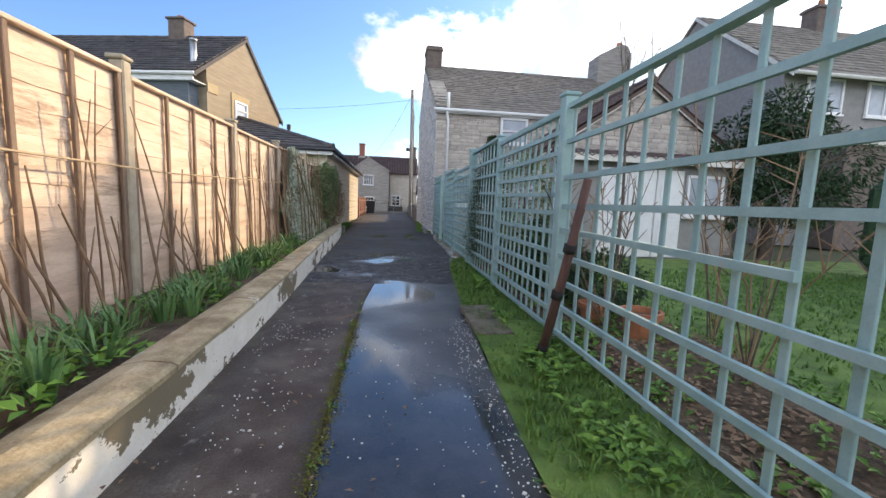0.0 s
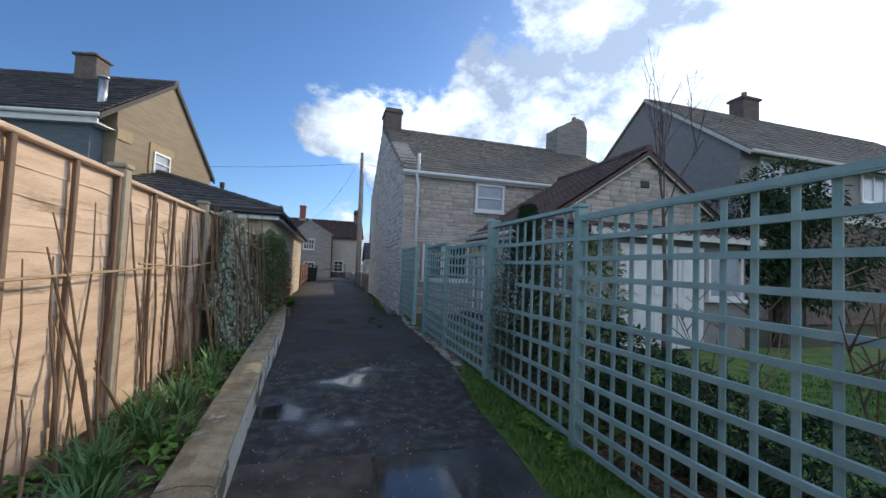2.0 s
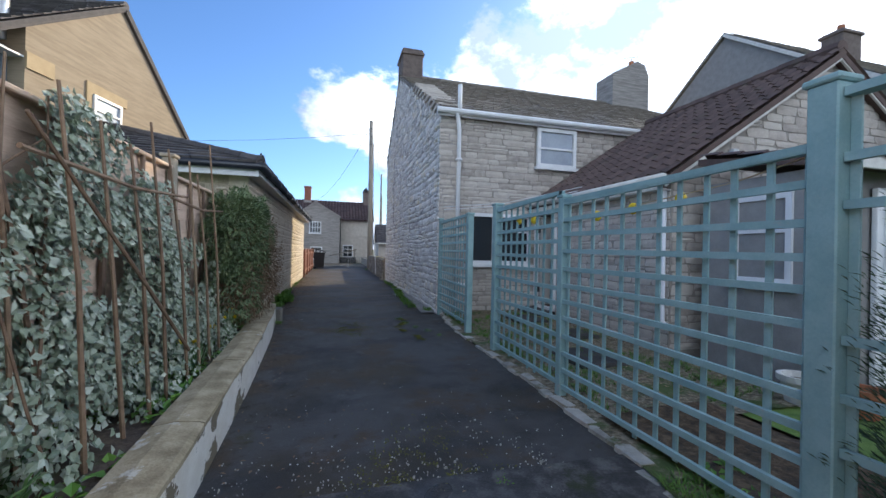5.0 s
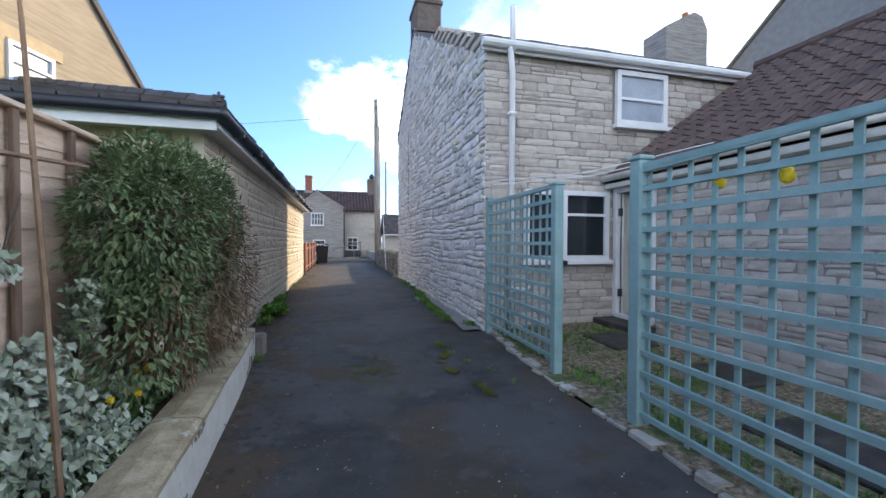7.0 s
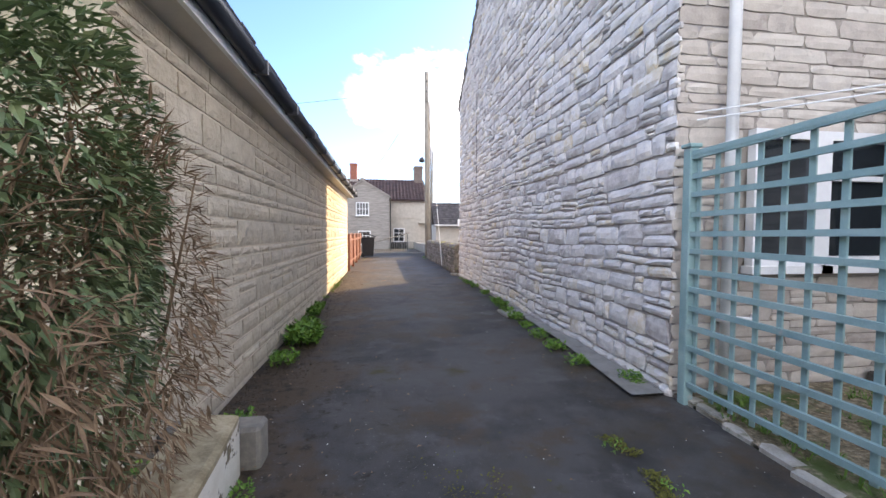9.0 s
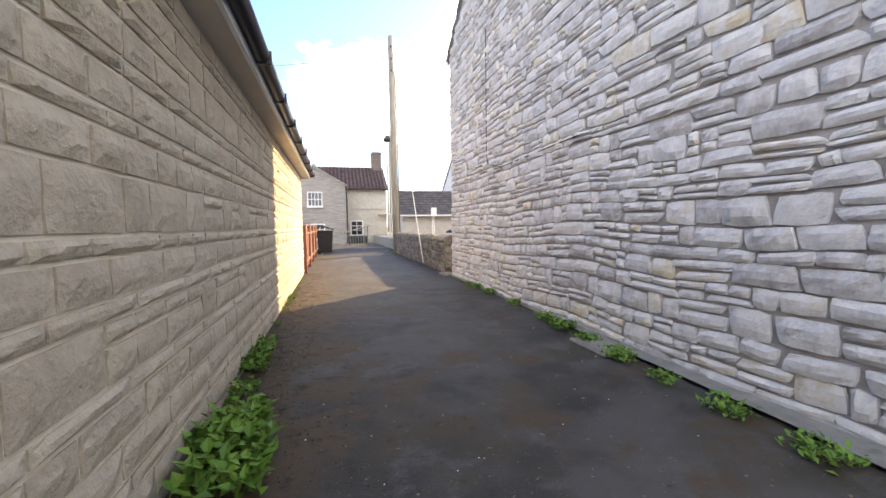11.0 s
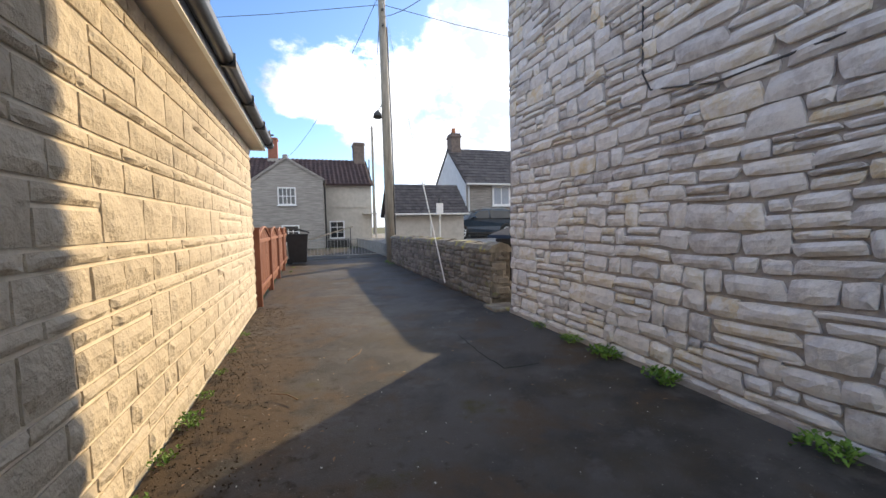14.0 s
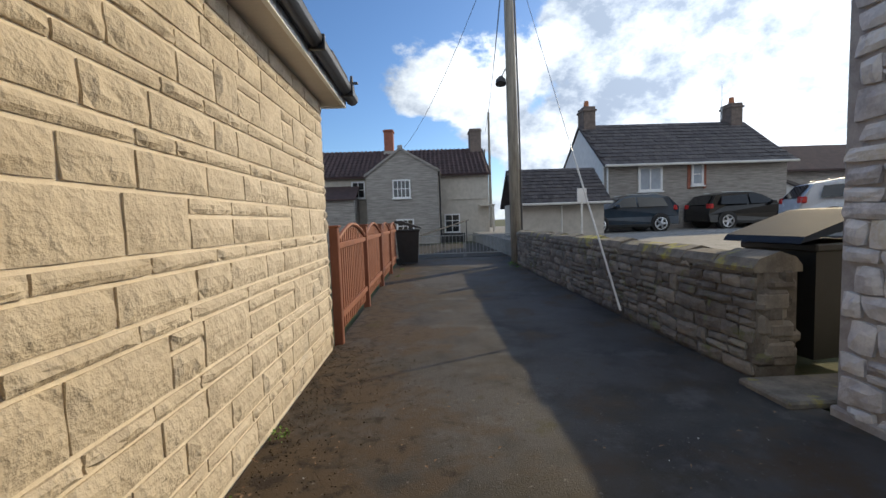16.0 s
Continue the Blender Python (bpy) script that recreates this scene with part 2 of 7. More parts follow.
LAWN = material("lawn_grass", [(0.070, 0.120, 0.024), (0.125, 0.205, 0.040), (0.190, 0.280, 0.060)], 4, 0.9, 0.9, 120)
GROUND = material("rough_ground", [(0.04, 0.06, 0.018), (0.07, 0.08, 0.03), (0.10, 0.085, 0.05)], 2, 0.95, 0.8, 30)
GRASS = material("grass_blade", [(0.054, 0.115, 0.016), (0.101, 0.203, 0.027), (0.162, 0.257, 0.047)], 8, 0.6, 0.1, 40, vary=0.6)
WEED = material("weed_leaf", [(0.059, 0.133, 0.018), (0.119, 0.238, 0.030), (0.208, 0.342, 0.045)], 10, 0.6, 0.2, 50, vary=0.6)
IVY = material("ivy_leaf", [(0.13, 0.175, 0.11), (0.25, 0.29, 0.19), (0.40, 0.435, 0.325), (0.56, 0.59, 0.48)], 5, 0.45, 0.2, 40, vary=0.7, spec=0.5)
SHRUB = material("shrub_leaf", [(0.075, 0.115, 0.055), (0.130, 0.185, 0.082), (0.200, 0.255, 0.115), (0.300, 0.320, 0.150)], 4, 0.42, 0.2, 40, vary=0.65)
RED_TWIG = material("russet_twig", [(0.17, 0.108, 0.062), (0.31, 0.21, 0.125)], 10, 0.8, 0.4, 60, vary=0.4)
CONIFER = material("conifer_needle", [(0.018, 0.042, 0.018), (0.038, 0.075, 0.030), (0.068, 0.112, 0.045)], 6, 0.7, 0.2, 40, vary=0.6)
DAFF = material("daffodil_leaf", [(0.058, 0.137, 0.049), (0.108, 0.215, 0.069), (0.176, 0.293, 0.098)], 8, 0.5, 0.1, 50, vary=0.6)
PETAL = material("yellow_petal", [(0.65, 0.45, 0.01), (0.78, 0.60, 0.02)], 20, 0.6, 0.1, 60)
MOSS = material("yellow_green_moss", [(0.06, 0.07, 0.012), (0.12, 0.12, 0.02), (0.19, 0.17, 0.04)], 9, 0.8, 0.3, 60, vary=0.5)
YARD = material("mossy_gravel", [(0.069, 0.057, 0.034), (0.196, 0.161, 0.103), (0.380, 0.322, 0.230)], 22, 0.9, 1.0, 90, blotch=(0.075, 0.109, 0.028), blotch_scale=1.7, blotch_at=(0.50, 0.62))
DARK_SLAB = material("damp_dark_slab", [(0.035, 0.032, 0.03), (0.06, 0.055, 0.05), (0.10, 0.092, 0.082)], 6, 0.75, 0.5, 80, blotch=(0.05, 0.065, 0.02), blotch_scale=4, blotch_at=(0.55, 0.68))
# near-black colour for the flat strips along the crack line
CRACK = material("near_black_crack", [(0.008, 0.007, 0.006), (0.016, 0.014, 0.012)], 12, 0.95, 0.3, 80)
PAD = material("mossy_dry_pad", [(0.085, 0.070, 0.048), (0.15, 0.128, 0.095), (0.21, 0.185, 0.145)], 6, 0.9, 0.5, 80, blotch=(0.06, 0.075, 0.022), blotch_scale=4, blotch_at=(0.54, 0.66))
CANE = material("dry_cane", [(0.13, 0.08, 0.05), (0.24, 0.155, 0.095), (0.34, 0.24, 0.15)], 9, 0.85, 0.4, 60, vary=0.5)
BARK = material("grey_bark", [(0.07, 0.055, 0.045), (0.15, 0.12, 0.10)], 9, 0.9, 0.6, 60)
TWINE = material("garden_twine", [(0.34, 0.25, 0.15), (0.46, 0.35, 0.22)], 20, 0.9, 0.3, 90)
FENCE = material("bleached_larch", [(0.48, 0.345, 0.25), (0.61, 0.455, 0.335), (0.72, 0.56, 0.43)], 5, 0.85, 0.45, 70, vary=0.15, stretch=(1, 0.35, 2.2), blotch=(0.31, 0.22, 0.15), blotch_scale=3, blotch_at=(0.56, 0.7))
BATTEN = material("dark_batten", [(0.15, 0.10, 0.072), (0.24, 0.165, 0.115)], 6, 0.88, 0.4, 70, stretch=(2, 2, 0.4))
POST = material("concrete_post", [(0.32, 0.27, 0.20), (0.42, 0.36, 0.27)], 9, 0.92, 0.4, 110, blotch=(0.22, 0.19, 0.14), blotch_scale=4, blotch_at=(0.56, 0.7))
TEAL = material("faded_teal_paint", [(0.20, 0.325, 0.33), (0.26, 0.395, 0.40), (0.33, 0.465, 0.47)], 6, 0.7, 0.25, 80, vary=0.35, blotch=(0.33, 0.37, 0.36), blotch_scale=9, blotch_at=(0.60, 0.72))
WHITE = material("white_upvc", [(0.70, 0.71, 0.72), (0.80, 0.81, 0.82)], 4, 0.45, 0.05, 60, spec=0.5)
WHITE_OLD = material("old_white_paint", [(0.58, 0.57, 0.53), (0.72, 0.71, 0.67)], 8, 0.8, 0.35, 80)
KERB_TOP = material("mossy_kerb_top", [(0.24, 0.19, 0.11), (0.40, 0.325, 0.20), (0.54, 0.455, 0.30)], 5, 0.93, 0.6, 70, blotch=(0.62, 0.58, 0.48), blotch_scale=4.5, blotch_at=(0.60, 0.66))
KERB_FACE = material("peeling_whitewash", [(0.70, 0.65, 0.55), (0.82, 0.78, 0.69)], 6, 0.9, 0.4, 80, blotch=(0.19, 0.155, 0.10), blotch_scale=1.5, blotch_at=(0.552, 0.564), stretch=(1, 1, 1.5))
TILE_DARK = material("dark_roof_tile", [(0.047, 0.042, 0.042), (0.086, 0.078, 0.078), (0.133, 0.118, 0.113)], 6, 0.8, 0.4, 60, vary=0.5)
TILE_STONE = material("lichened_roof_tile", [(0.14, 0.125, 0.105), (0.22, 0.195, 0.165), (0.30, 0.27, 0.23)], 5, 0.92, 0.6, 50, vary=0.5, blotch=(0.11, 0.10, 0.08), blotch_scale=3, blotch_at=(0.55, 0.7))
PANTILE = material("weathered_pantile", [(0.06, 0.046, 0.042), (0.11, 0.076, 0.066), (0.16, 0.112, 0.096)], 5, 0.85, 0.4, 50, vary=0.5, blotch=(0.10, 0.085, 0.065), blotch_scale=2.5, blotch_at=(0.55, 0.7))
RENDER = material("grey_roughcast", [(0.24, 0.235, 0.23), (0.31, 0.305, 0.30)], 5, 0.95, 0.5, 90)
CREAM = material("cream_render", [(0.42, 0.39, 0.34), (0.52, 0.485, 0.43)], 4, 0.92, 0.3, 80)
WHITE_RENDER = material("white_render", [(0.62, 0.63, 0.64), (0.72, 0.73, 0.74)], 4, 0.9, 0.3, 80)
FAR_STONE = material("grey_coursed_facade", [(0.204, 0.186, 0.174), (0.300, 0.282, 0.264), (0.396, 0.372, 0.342)], 3.5, 0.93, 0.5, 20, stretch=(0.5, 0.5, 6.0))
TAN_BLOCK = material("tan_reconstituted_stone", [(0.24, 0.19, 0.13), (0.31, 0.25, 0.175), (0.38, 0.31, 0.22)], 3, 0.92, 0.4, 16, stretch=(0.4, 0.4, 5.0), vary=0.3)
TAN_QUOIN = material("ochre_dressing", [(0.38, 0.29, 0.17), (0.45, 0.35, 0.21)], 5, 0.9, 0.3, 60)
SLATE_HANG = material("blue_grey_cladding", [(0.10, 0.125, 0.15), (0.15, 0.175, 0.20)], 4, 0.8, 0.3, 30, stretch=(0.5, 0.5, 4))
RED_BRICK = material("red_brick", [(0.22, 0.085, 0.06), (0.32, 0.13, 0.09)], 6, 0.9, 0.4, 40)
BROWN_BRICK = material("brown_brick", [(0.12, 0.095, 0.085), (0.19, 0.155, 0.135)], 6, 0.9, 0.4, 40)
FASCIA = material("cream_soffit", [(0.50, 0.46, 0.42), (0.58, 0.54, 0.49)], 3, 0.6, 0.05, 60)
GUTTER = material("black_gutter", [(0.012, 0.014, 0.02), (0.022, 0.025, 0.033)], 5, 0.35, 0.05, 60, spec=0.6)
BLACK = material("black_plastic", [(0.010, 0.011, 0.012), (0.02, 0.021, 0.022)], 6, 0.5, 0.1, 90, spec=0.5)
# blue of the reflected sky is put into the dark lid colour
BIN_LID = material("sky_tinted_lid", [(0.022, 0.030, 0.046), (0.036, 0.047, 0.068)], 4, 0.72, 0.08, 90, spec=0.15)
STEEL = material("galvanised_steel", [(0.42, 0.43, 0.44), (0.55, 0.56, 0.57)], 6, 0.4, 0.08, 60, metal=0.9)
IRON = material("dark_iron", [(0.05, 0.052, 0.055), (0.10, 0.10, 0.105)], 8, 0.6, 0.2, 60, metal=0.4)
GREY_RAIL = material("grey_painted_rail", [(0.24, 0.24, 0.235), (0.32, 0.32, 0.315)], 8, 0.7, 0.2, 60)
RUSSET = material("red_brown_stain", [(0.15, 0.052, 0.03), (0.22, 0.08, 0.045), (0.29, 0.115, 0.065)], 5, 0.6, 0.3, 60, vary=0.4, stretch=(1, 1, 0.3))
TIMBER = material("weathered_pole", [(0.17, 0.155, 0.13), (0.26, 0.24, 0.20), (0.34, 0.31, 0.265)], 5, 0.88, 0.4, 50, stretch=(4, 4, 0.3))
STAKE = material("old_stake", [(0.066, 0.036, 0.031), (0.132, 0.072, 0.060)], 7, 0.75, 0.4, 60, stretch=(3, 3, 0.5))
RUBBER = material("black_rubber", [(0.012, 0.012, 0.012), (0.03, 0.03, 0.03)], 6, 0.8, 0.2, 60)
TERRACOTTA = material("terracotta", [(0.30, 0.12, 0.06), (0.42, 0.18, 0.09)], 6, 0.85, 0.3, 60)
CAR_BLUE = material("dark_blue_car_paint", [(0.016, 0.030, 0.050), (0.024, 0.044, 0.070)], 2, 0.18, 0.0, 40, spec=0.8)
CAR_BLACK = material("black_car_paint", [(0.006, 0.006, 0.007), (0.011, 0.011, 0.012)], 2, 0.18, 0.0, 40, spec=0.8)
CAR_SILVER = material("silver_car_paint", [(0.52, 0.55, 0.60), (0.60, 0.63, 0.68)], 2, 0.25, 0.0, 40, spec=0.8)
ALLOY = material("alloy_wheel", [(0.55, 0.55, 0.56), (0.68, 0.68, 0.69)], 4, 0.3, 0.0, 40, metal=0.8)
RED_LAMP = material("red_lamp", [(0.45, 0.01, 0.015), (0.55, 0.02, 0.02)], 4, 0.2, 0.0, 40, spec=0.7)
CLEAR_LAMP = material("clear_lamp", [(0.6, 0.62, 0.65), (0.75, 0.77, 0.8)], 4, 0.15, 0.0, 40, spec=0.8)
ROOF_FAR = material("old_dark_pantile", [(0.04, 0.028, 0.028), (0.07, 0.047, 0.045), (0.10, 0.066, 0.062)], 4, 0.9, 0.4, 30, vary=0.4)
GLASS = glass("window_glass")
GLASS_BLIND = material("blind_behind_glass", [(0.30, 0.34, 0.40), (0.40, 0.45, 0.52)], 2, 0.2, 0.0, 30, spec=0.8)
CAR_GLASS = glass("car_glass", (0.012, 0.014, 0.017), 0.04)
DOOR_WHITE = material("cream_door", [(0.60, 0.58, 0.53), (0.68, 0.66, 0.61)], 3, 0.5, 0.05, 60)
# the room's dimness is put into this near-black wall colour
DARK_ROOM = material("dim_interior", [(0.04, 0.025, 0.02), (0.08, 0.05, 0.04)], 2, 0.9, 0.1, 40)
RED_FLOOR = material("quarry_tile_floor", [(0.17, 0.05, 0.03), (0.25, 0.08, 0.05)], 6, 0.5, 0.2, 60)


# ---- geometry helpers ----
class Geo:
    """Vertices and faces that grow into one mesh."""

    def __init__(self):
        self.v, self.f = [], []

    def add(self, verts, faces):
        k = len(self.v)
        self.v.extend(tuple(p) for p in verts)
        self.f.extend(tuple(i + k for i in f) for f in faces)
        return self

    def box(self, x0, x1, y0, y1, z0, z1, b=0.0):
        """A box; b bevels its edges."""
        if b <= 0:
            v = [(x, y, z) for z in (z0, z1) for y in (y0, y1) for x in (x0, x1)]
            return self.add(v, [(0, 2, 3, 1), (4, 5, 7, 6), (0, 1, 5, 4), (2, 6, 7, 3), (0, 4, 6, 2), (1, 3, 7, 5)])
        bm = bmesh.new()
        bmesh.ops.create_cube(bm, size=1)
        for w in bm.verts:
            w.co = ((x0 + x1) / 2 + w.co.x * (x1 - x0), (y0 + y1) / 2 + w.co.y * (y1 - y0), (z0 + z1) / 2 + w.co.z * (z1 - z0))
        bmesh.ops.bevel(bm, geom=bm.edges[:], offset=b, segments=1, affect="EDGES")
        bm.verts.index_update()
        self.add([w.co for w in bm.verts], [[w.index for w in f.verts] for f in bm.faces])
        bm.free()
        return self

    def prism(self, outline, axis, a, b):
        """An outline of (u, v) drawn along an axis from a to b. x: (y, z); y: (x, z); z: (x, y)."""
        n = len(outline)
        put = {"x": lambda u, v, w: (w, u, v), "y": lambda u, v, w: (u, w, v), "z": lambda u, v, w: (u, v, w)}[axis]
        v = [put(*p, a) for p in outline] + [put(*p, b) for p in outline]
        return self.add(v, [tuple(range(n))[::-1], tuple(range(n, 2 * n))] + [(i, (i + 1) % n, n + (i + 1) % n, n + i) for i in range(n)])

    def tube(self, points, radii, n=7):
        """A tube along points."""
        pts = [Vector(p) for p in points]
        if isinstance(radii, (int, float)):
            radii = [radii] * len(pts)
        v, f = [], []
        for i, p in enumerate(pts):
            d = (pts[min(i + 1, len(pts) - 1)] - pts[max(i - 1, 0)]).normalized()
            a = d.orthogonal().normalized() if i == 0 else (a - d * a.dot(d)).normalized()
            c = d.cross(a)
            v += [p + radii[i] * (math.cos(2 * math.pi * k / n) * a + math.sin(2 * math.pi * k / n) * c) for k in range(n)]
        for i in range(len(pts) - 1):
            f += [(i * n + k, i * n + (k + 1) % n, (i + 1) * n + (k + 1) % n, (i + 1) * n + k) for k in range(n)]
        f += [tuple(range(n))[::-1], tuple(range((len(pts) - 1) * n, len(pts) * n))]
        return self.add(v, f)

    def leaf(self, p, way, up, long, wide, fold=0.25):
        """A folded leaf of four triangles."""
        way, up = way.normalized(), up.normalized()
        s = way.cross(up)
        s = s.normalized() if s.length > 1e-4 else way.orthogonal().normalized()
        up = s.cross(way)
        mid = p + way * long * 0.45
        v = [p, mid + s * wide / 2 + up * fold * wide, p + way * long, mid - s * wide / 2 + up * fold * wide, mid]
        return self.add(v, [(0, 4, 1), (4, 2, 1), (0, 3, 4), (4, 3, 2)])

    def make(self, name, mat, parent=None, label="", smooth=False):
        me = bpy.data.meshes.new(name)
        me.from_pydata(self.v, [], self.f)
        me.materials.append(mat)
        if smooth:
            me.polygons.foreach_set("use_smooth", [True] * len(me.polygons))
        me.update()
        ob = new(name, me)
        ob.parent = parent
        if label:
            ob["label"] = label
        return ob


def part(name, geo, mat, parent, label="", smooth=False):
    return geo.make(name, mat, parent, label, smooth)


def thing(name, label, category, group="", at=(0, 0, 0), turn=0.0):
    ob = new(name)
    ob.matrix_world = pose(*at, 0, 0, turn)
    ob.empty_display_size = 0.1
    return tagged(ob, label, category, group)


def setting(name, geo, mat, label, category):
    return tagged(geo.make(name, mat), label, category, kind="structure")


rng = random.Random(7)
rnd = rng.uniform


def grid_sheet(x0, x1, y0, y1, nx, ny, z):
    """A sheet over a grid with height z(x, y)."""
    g = Geo()
    v = [(x0 + (x1 - x0) * i / nx, y0 + (y1 - y0) * j / ny) for j in range(ny + 1) for i in range(nx + 1)]
    g.add([(x, y, z(x, y)) for x, y in v], [(j * (nx + 1) + i, j * (nx + 1) + i + 1, (j + 1) * (nx + 1) + i + 1, (j + 1) * (nx + 1) + i) for j in range(ny) for i in range(nx)])
    return g


def bumps(x, y, size, amount):
    return noise.noise(Vector((x * size, y * size, 3.3))) * amount


def along(line, y):
    """x at y on a line of (y, x)."""
    return float(np.interp(y, [p[0] for p in line], [p[1] for p in line]))


def strip_between(left, right, ys, z0, nx=6, lift=0.0):
    """A sheet between two lines of (y, x), slightly uneven."""
    g = Geo()
    rows = [[(along(left, y) + (along(right, y) - along(left, y)) * i / nx) for i in range(nx + 1)] for y in ys]
    g.add([(x, y, z0 + bumps(x, y, 0.9, lift)) for row, y in zip(rows, ys) for x in row], [(j * (nx + 1) + i, j * (nx + 1) + i + 1, (j + 1) * (nx + 1) + i + 1, (j + 1) * (nx + 1) + i) for j in range(len(ys) - 1) for i in range(nx)])
    return g


# ---- pieces of masonry ----
def block_variants(count, nu, nv, rough, inset, skew=0.0, round_u=0.94, round_v=0.90):
    """Unit blocks (u, v in -0.5..0.5, depth 0..1) with an uneven face and worn edges."""
    out = []
    for k in range(count):
        r = random.Random(100 + k)
        corner = [(r.uniform(-skew, skew), r.uniform(-skew, skew)) for _ in range(4)]
        v, f = [], []
        for j in range(nv + 1):
            for i in range(nu + 1):
                a, b = i / nu, j / nv
                cu = sum(c[0] * w for c, w in zip(corner, ((1 - a) * (1 - b), a * (1 - b), a * b, (1 - a) * b)))
                cv = sum(c[1] * w for c, w in zip(corner, ((1 - a) * (1 - b), a * (1 - b), a * b, (1 - a) * b)))
                edge = i in (0, nu) or j in (0, nv)
                both = i in (0, nu) and j in (0, nv)
                u, w = a - 0.5 + cu, b - 0.5 + cv
                if both:
                    u, w = u * round_u, w * round_v
                elif edge:
                    u, w = u + r.uniform(-0.25, 0.25) * (1 - round_u), w + r.uniform(-0.4, 0.4) * (1 - round_v) * (j in (0, nv))
                v.append((u, w, (1 - inset * r.uniform(0.7, 1.3)) if edge else 1 + r.uniform(-rough, rough)))
        for j in range(nv):
            for i in range(nu):
                f.append((j * (nu + 1) + i, j * (nu + 1) + i + 1, (j + 1) * (nu + 1) + i + 1, (j + 1) * (nu + 1) + i))
        ring = list(range(nu + 1)) + [j * (nu + 1) + nu for j in range(1, nv + 1)] + [nv * (nu + 1) + i for i in range(nu - 1, -1, -1)] + [j * (nu + 1) for j in range(nv - 1, 0, -1)]
        base = len(v)
        v += [(v[q][0], v[q][1], 0.0) for q in ring]
        m = len(ring)
        f += [(ring[q], base + q, base + (q + 1) % m, ring[(q + 1) % m]) for q in range(m)]
        out.append((v, f))
    return out


def masonry(wall, rects, origin, u_axis, normal, depth, variants, mat, single, name, wave=0.0):
    """Lays blocks on a wall. rects: (u, v, width, height). single(u, v) tells which are pieces of their own; the rest is one mesh."""
    o, ua, na, va = Vector(origin), Vector(u_axis), Vector(normal), Vector((0, 0, 1))
    meshes = {}
    flip = ua.cross(va).dot(na) < 0
    rest = Geo()
    for k, (u, v, w, h) in enumerate(rects):
        pick = rng.randrange(len(variants))
        d = depth * rnd(0.75, 1.2)
        vs, fs = variants[pick]
        tilt = 0.0
        if wave:                                       # courses that wander up and down
            bend = lambda a: noise.noise(Vector((a * 0.55, v * 0.9, 7.0))) * wave + noise.noise(Vector((a * 1.9, v * 2.5, 2.0))) * wave * 0.35
            tilt = math.atan((bend(u + 0.1) - bend(u - 0.1)) / 0.2) + rnd(-0.035, 0.035)
            v = v + bend(u)
        if single(u, v):
            if pick not in meshes:
                me = bpy.data.meshes.new(name)
                me.from_pydata([(p[0], p[1], p[2]) for p in vs], [], fs)
                me.materials.append(mat)
                me.update()
                meshes[pick] = me
            ob = new(name, meshes[pick])
            ob.parent = wall
            side = -1 if flip else 1
            basis = Matrix((ua * side, va, na)).transposed().to_4x4()
            ob.matrix_local = Matrix.Translation(o + ua * u + va * v) @ basis @ Matrix.Rotation(tilt * side, 4, "Z") @ Matrix.Diagonal((w, h, d, 1))
        else:
            pts = [o + ua * (u + p[0] * w - p[1] * h * math.sin(tilt)) + va * (v + p[1] * h + p[0] * w * math.sin(tilt)) + na * (p[2] * d) for p in vs]
            rest.add(pts, [q[::-1] for q in fs] if flip else fs)
    if rest.v:
        tagged(part(name + "_coursing", rest, mat, wall), kind="stuff")


def trimmed(rects, openings, gap=0.02):
    """Cuts stones back to the edges of openings (u0, u1, v0, v1)."""
    out = []
    for u, v, w, h in rects:
        spans = [(u - w / 2, u + w / 2)]
        for a, b, c, d in openings:
            if c < v < d:
                spans = [q for p, r in spans for q in ((p, min(r, a - gap)), (max(p, b + gap), r)) if q[1] - q[0] > 0.05 and (q[1] <= a or q[0] >= b)]
        out += [((p + r) / 2, v, r - p, h) for p, r in spans]
    return out


def rubble_courses(u0, u1, v0, v1, low, high, short, long, joint, split=0.4, keep=lambda u, v: True):
    """Uneven courses of random stones."""
    rects, v = [], v0
    while v < v1:
        h = rnd(low, high)
        u = u0 + rnd(-0.2, 0)
        while u < u1:
            w = rnd(short, long) * (1.35 if rng.random() < 0.12 else 1)
            a, b = max(u, u0), min(u + w, u1)
            if b - a > 0.07 and keep((a + b) / 2, v + h / 2):
                if rng.random() < split and h > 0.11:
                    c = h * rnd(0.38, 0.62)
                    rects.append(((a + b) / 2, v + c / 2, b - a - joint, c - joint))
                    if b - a > 0.3 and rng.random() < 0.6:
                        m = a + (b - a) * rnd(0.35, 0.65)
                        rects.append(((a + m) / 2, v + (h + c) / 2, m - a - joint, h - c - joint))
                        rects.append(((m + b) / 2, v + (h + c) / 2, b - m - joint, h - c - joint))
                    else:
                        rects.append(((a + b) / 2, v + (h + c) / 2, b - a - joint, h - c - joint))
                else:
                    rects.append(((a + b) / 2, v + h / 2, b - a - joint, h - joint))
            u += w
        v += h
    return rects


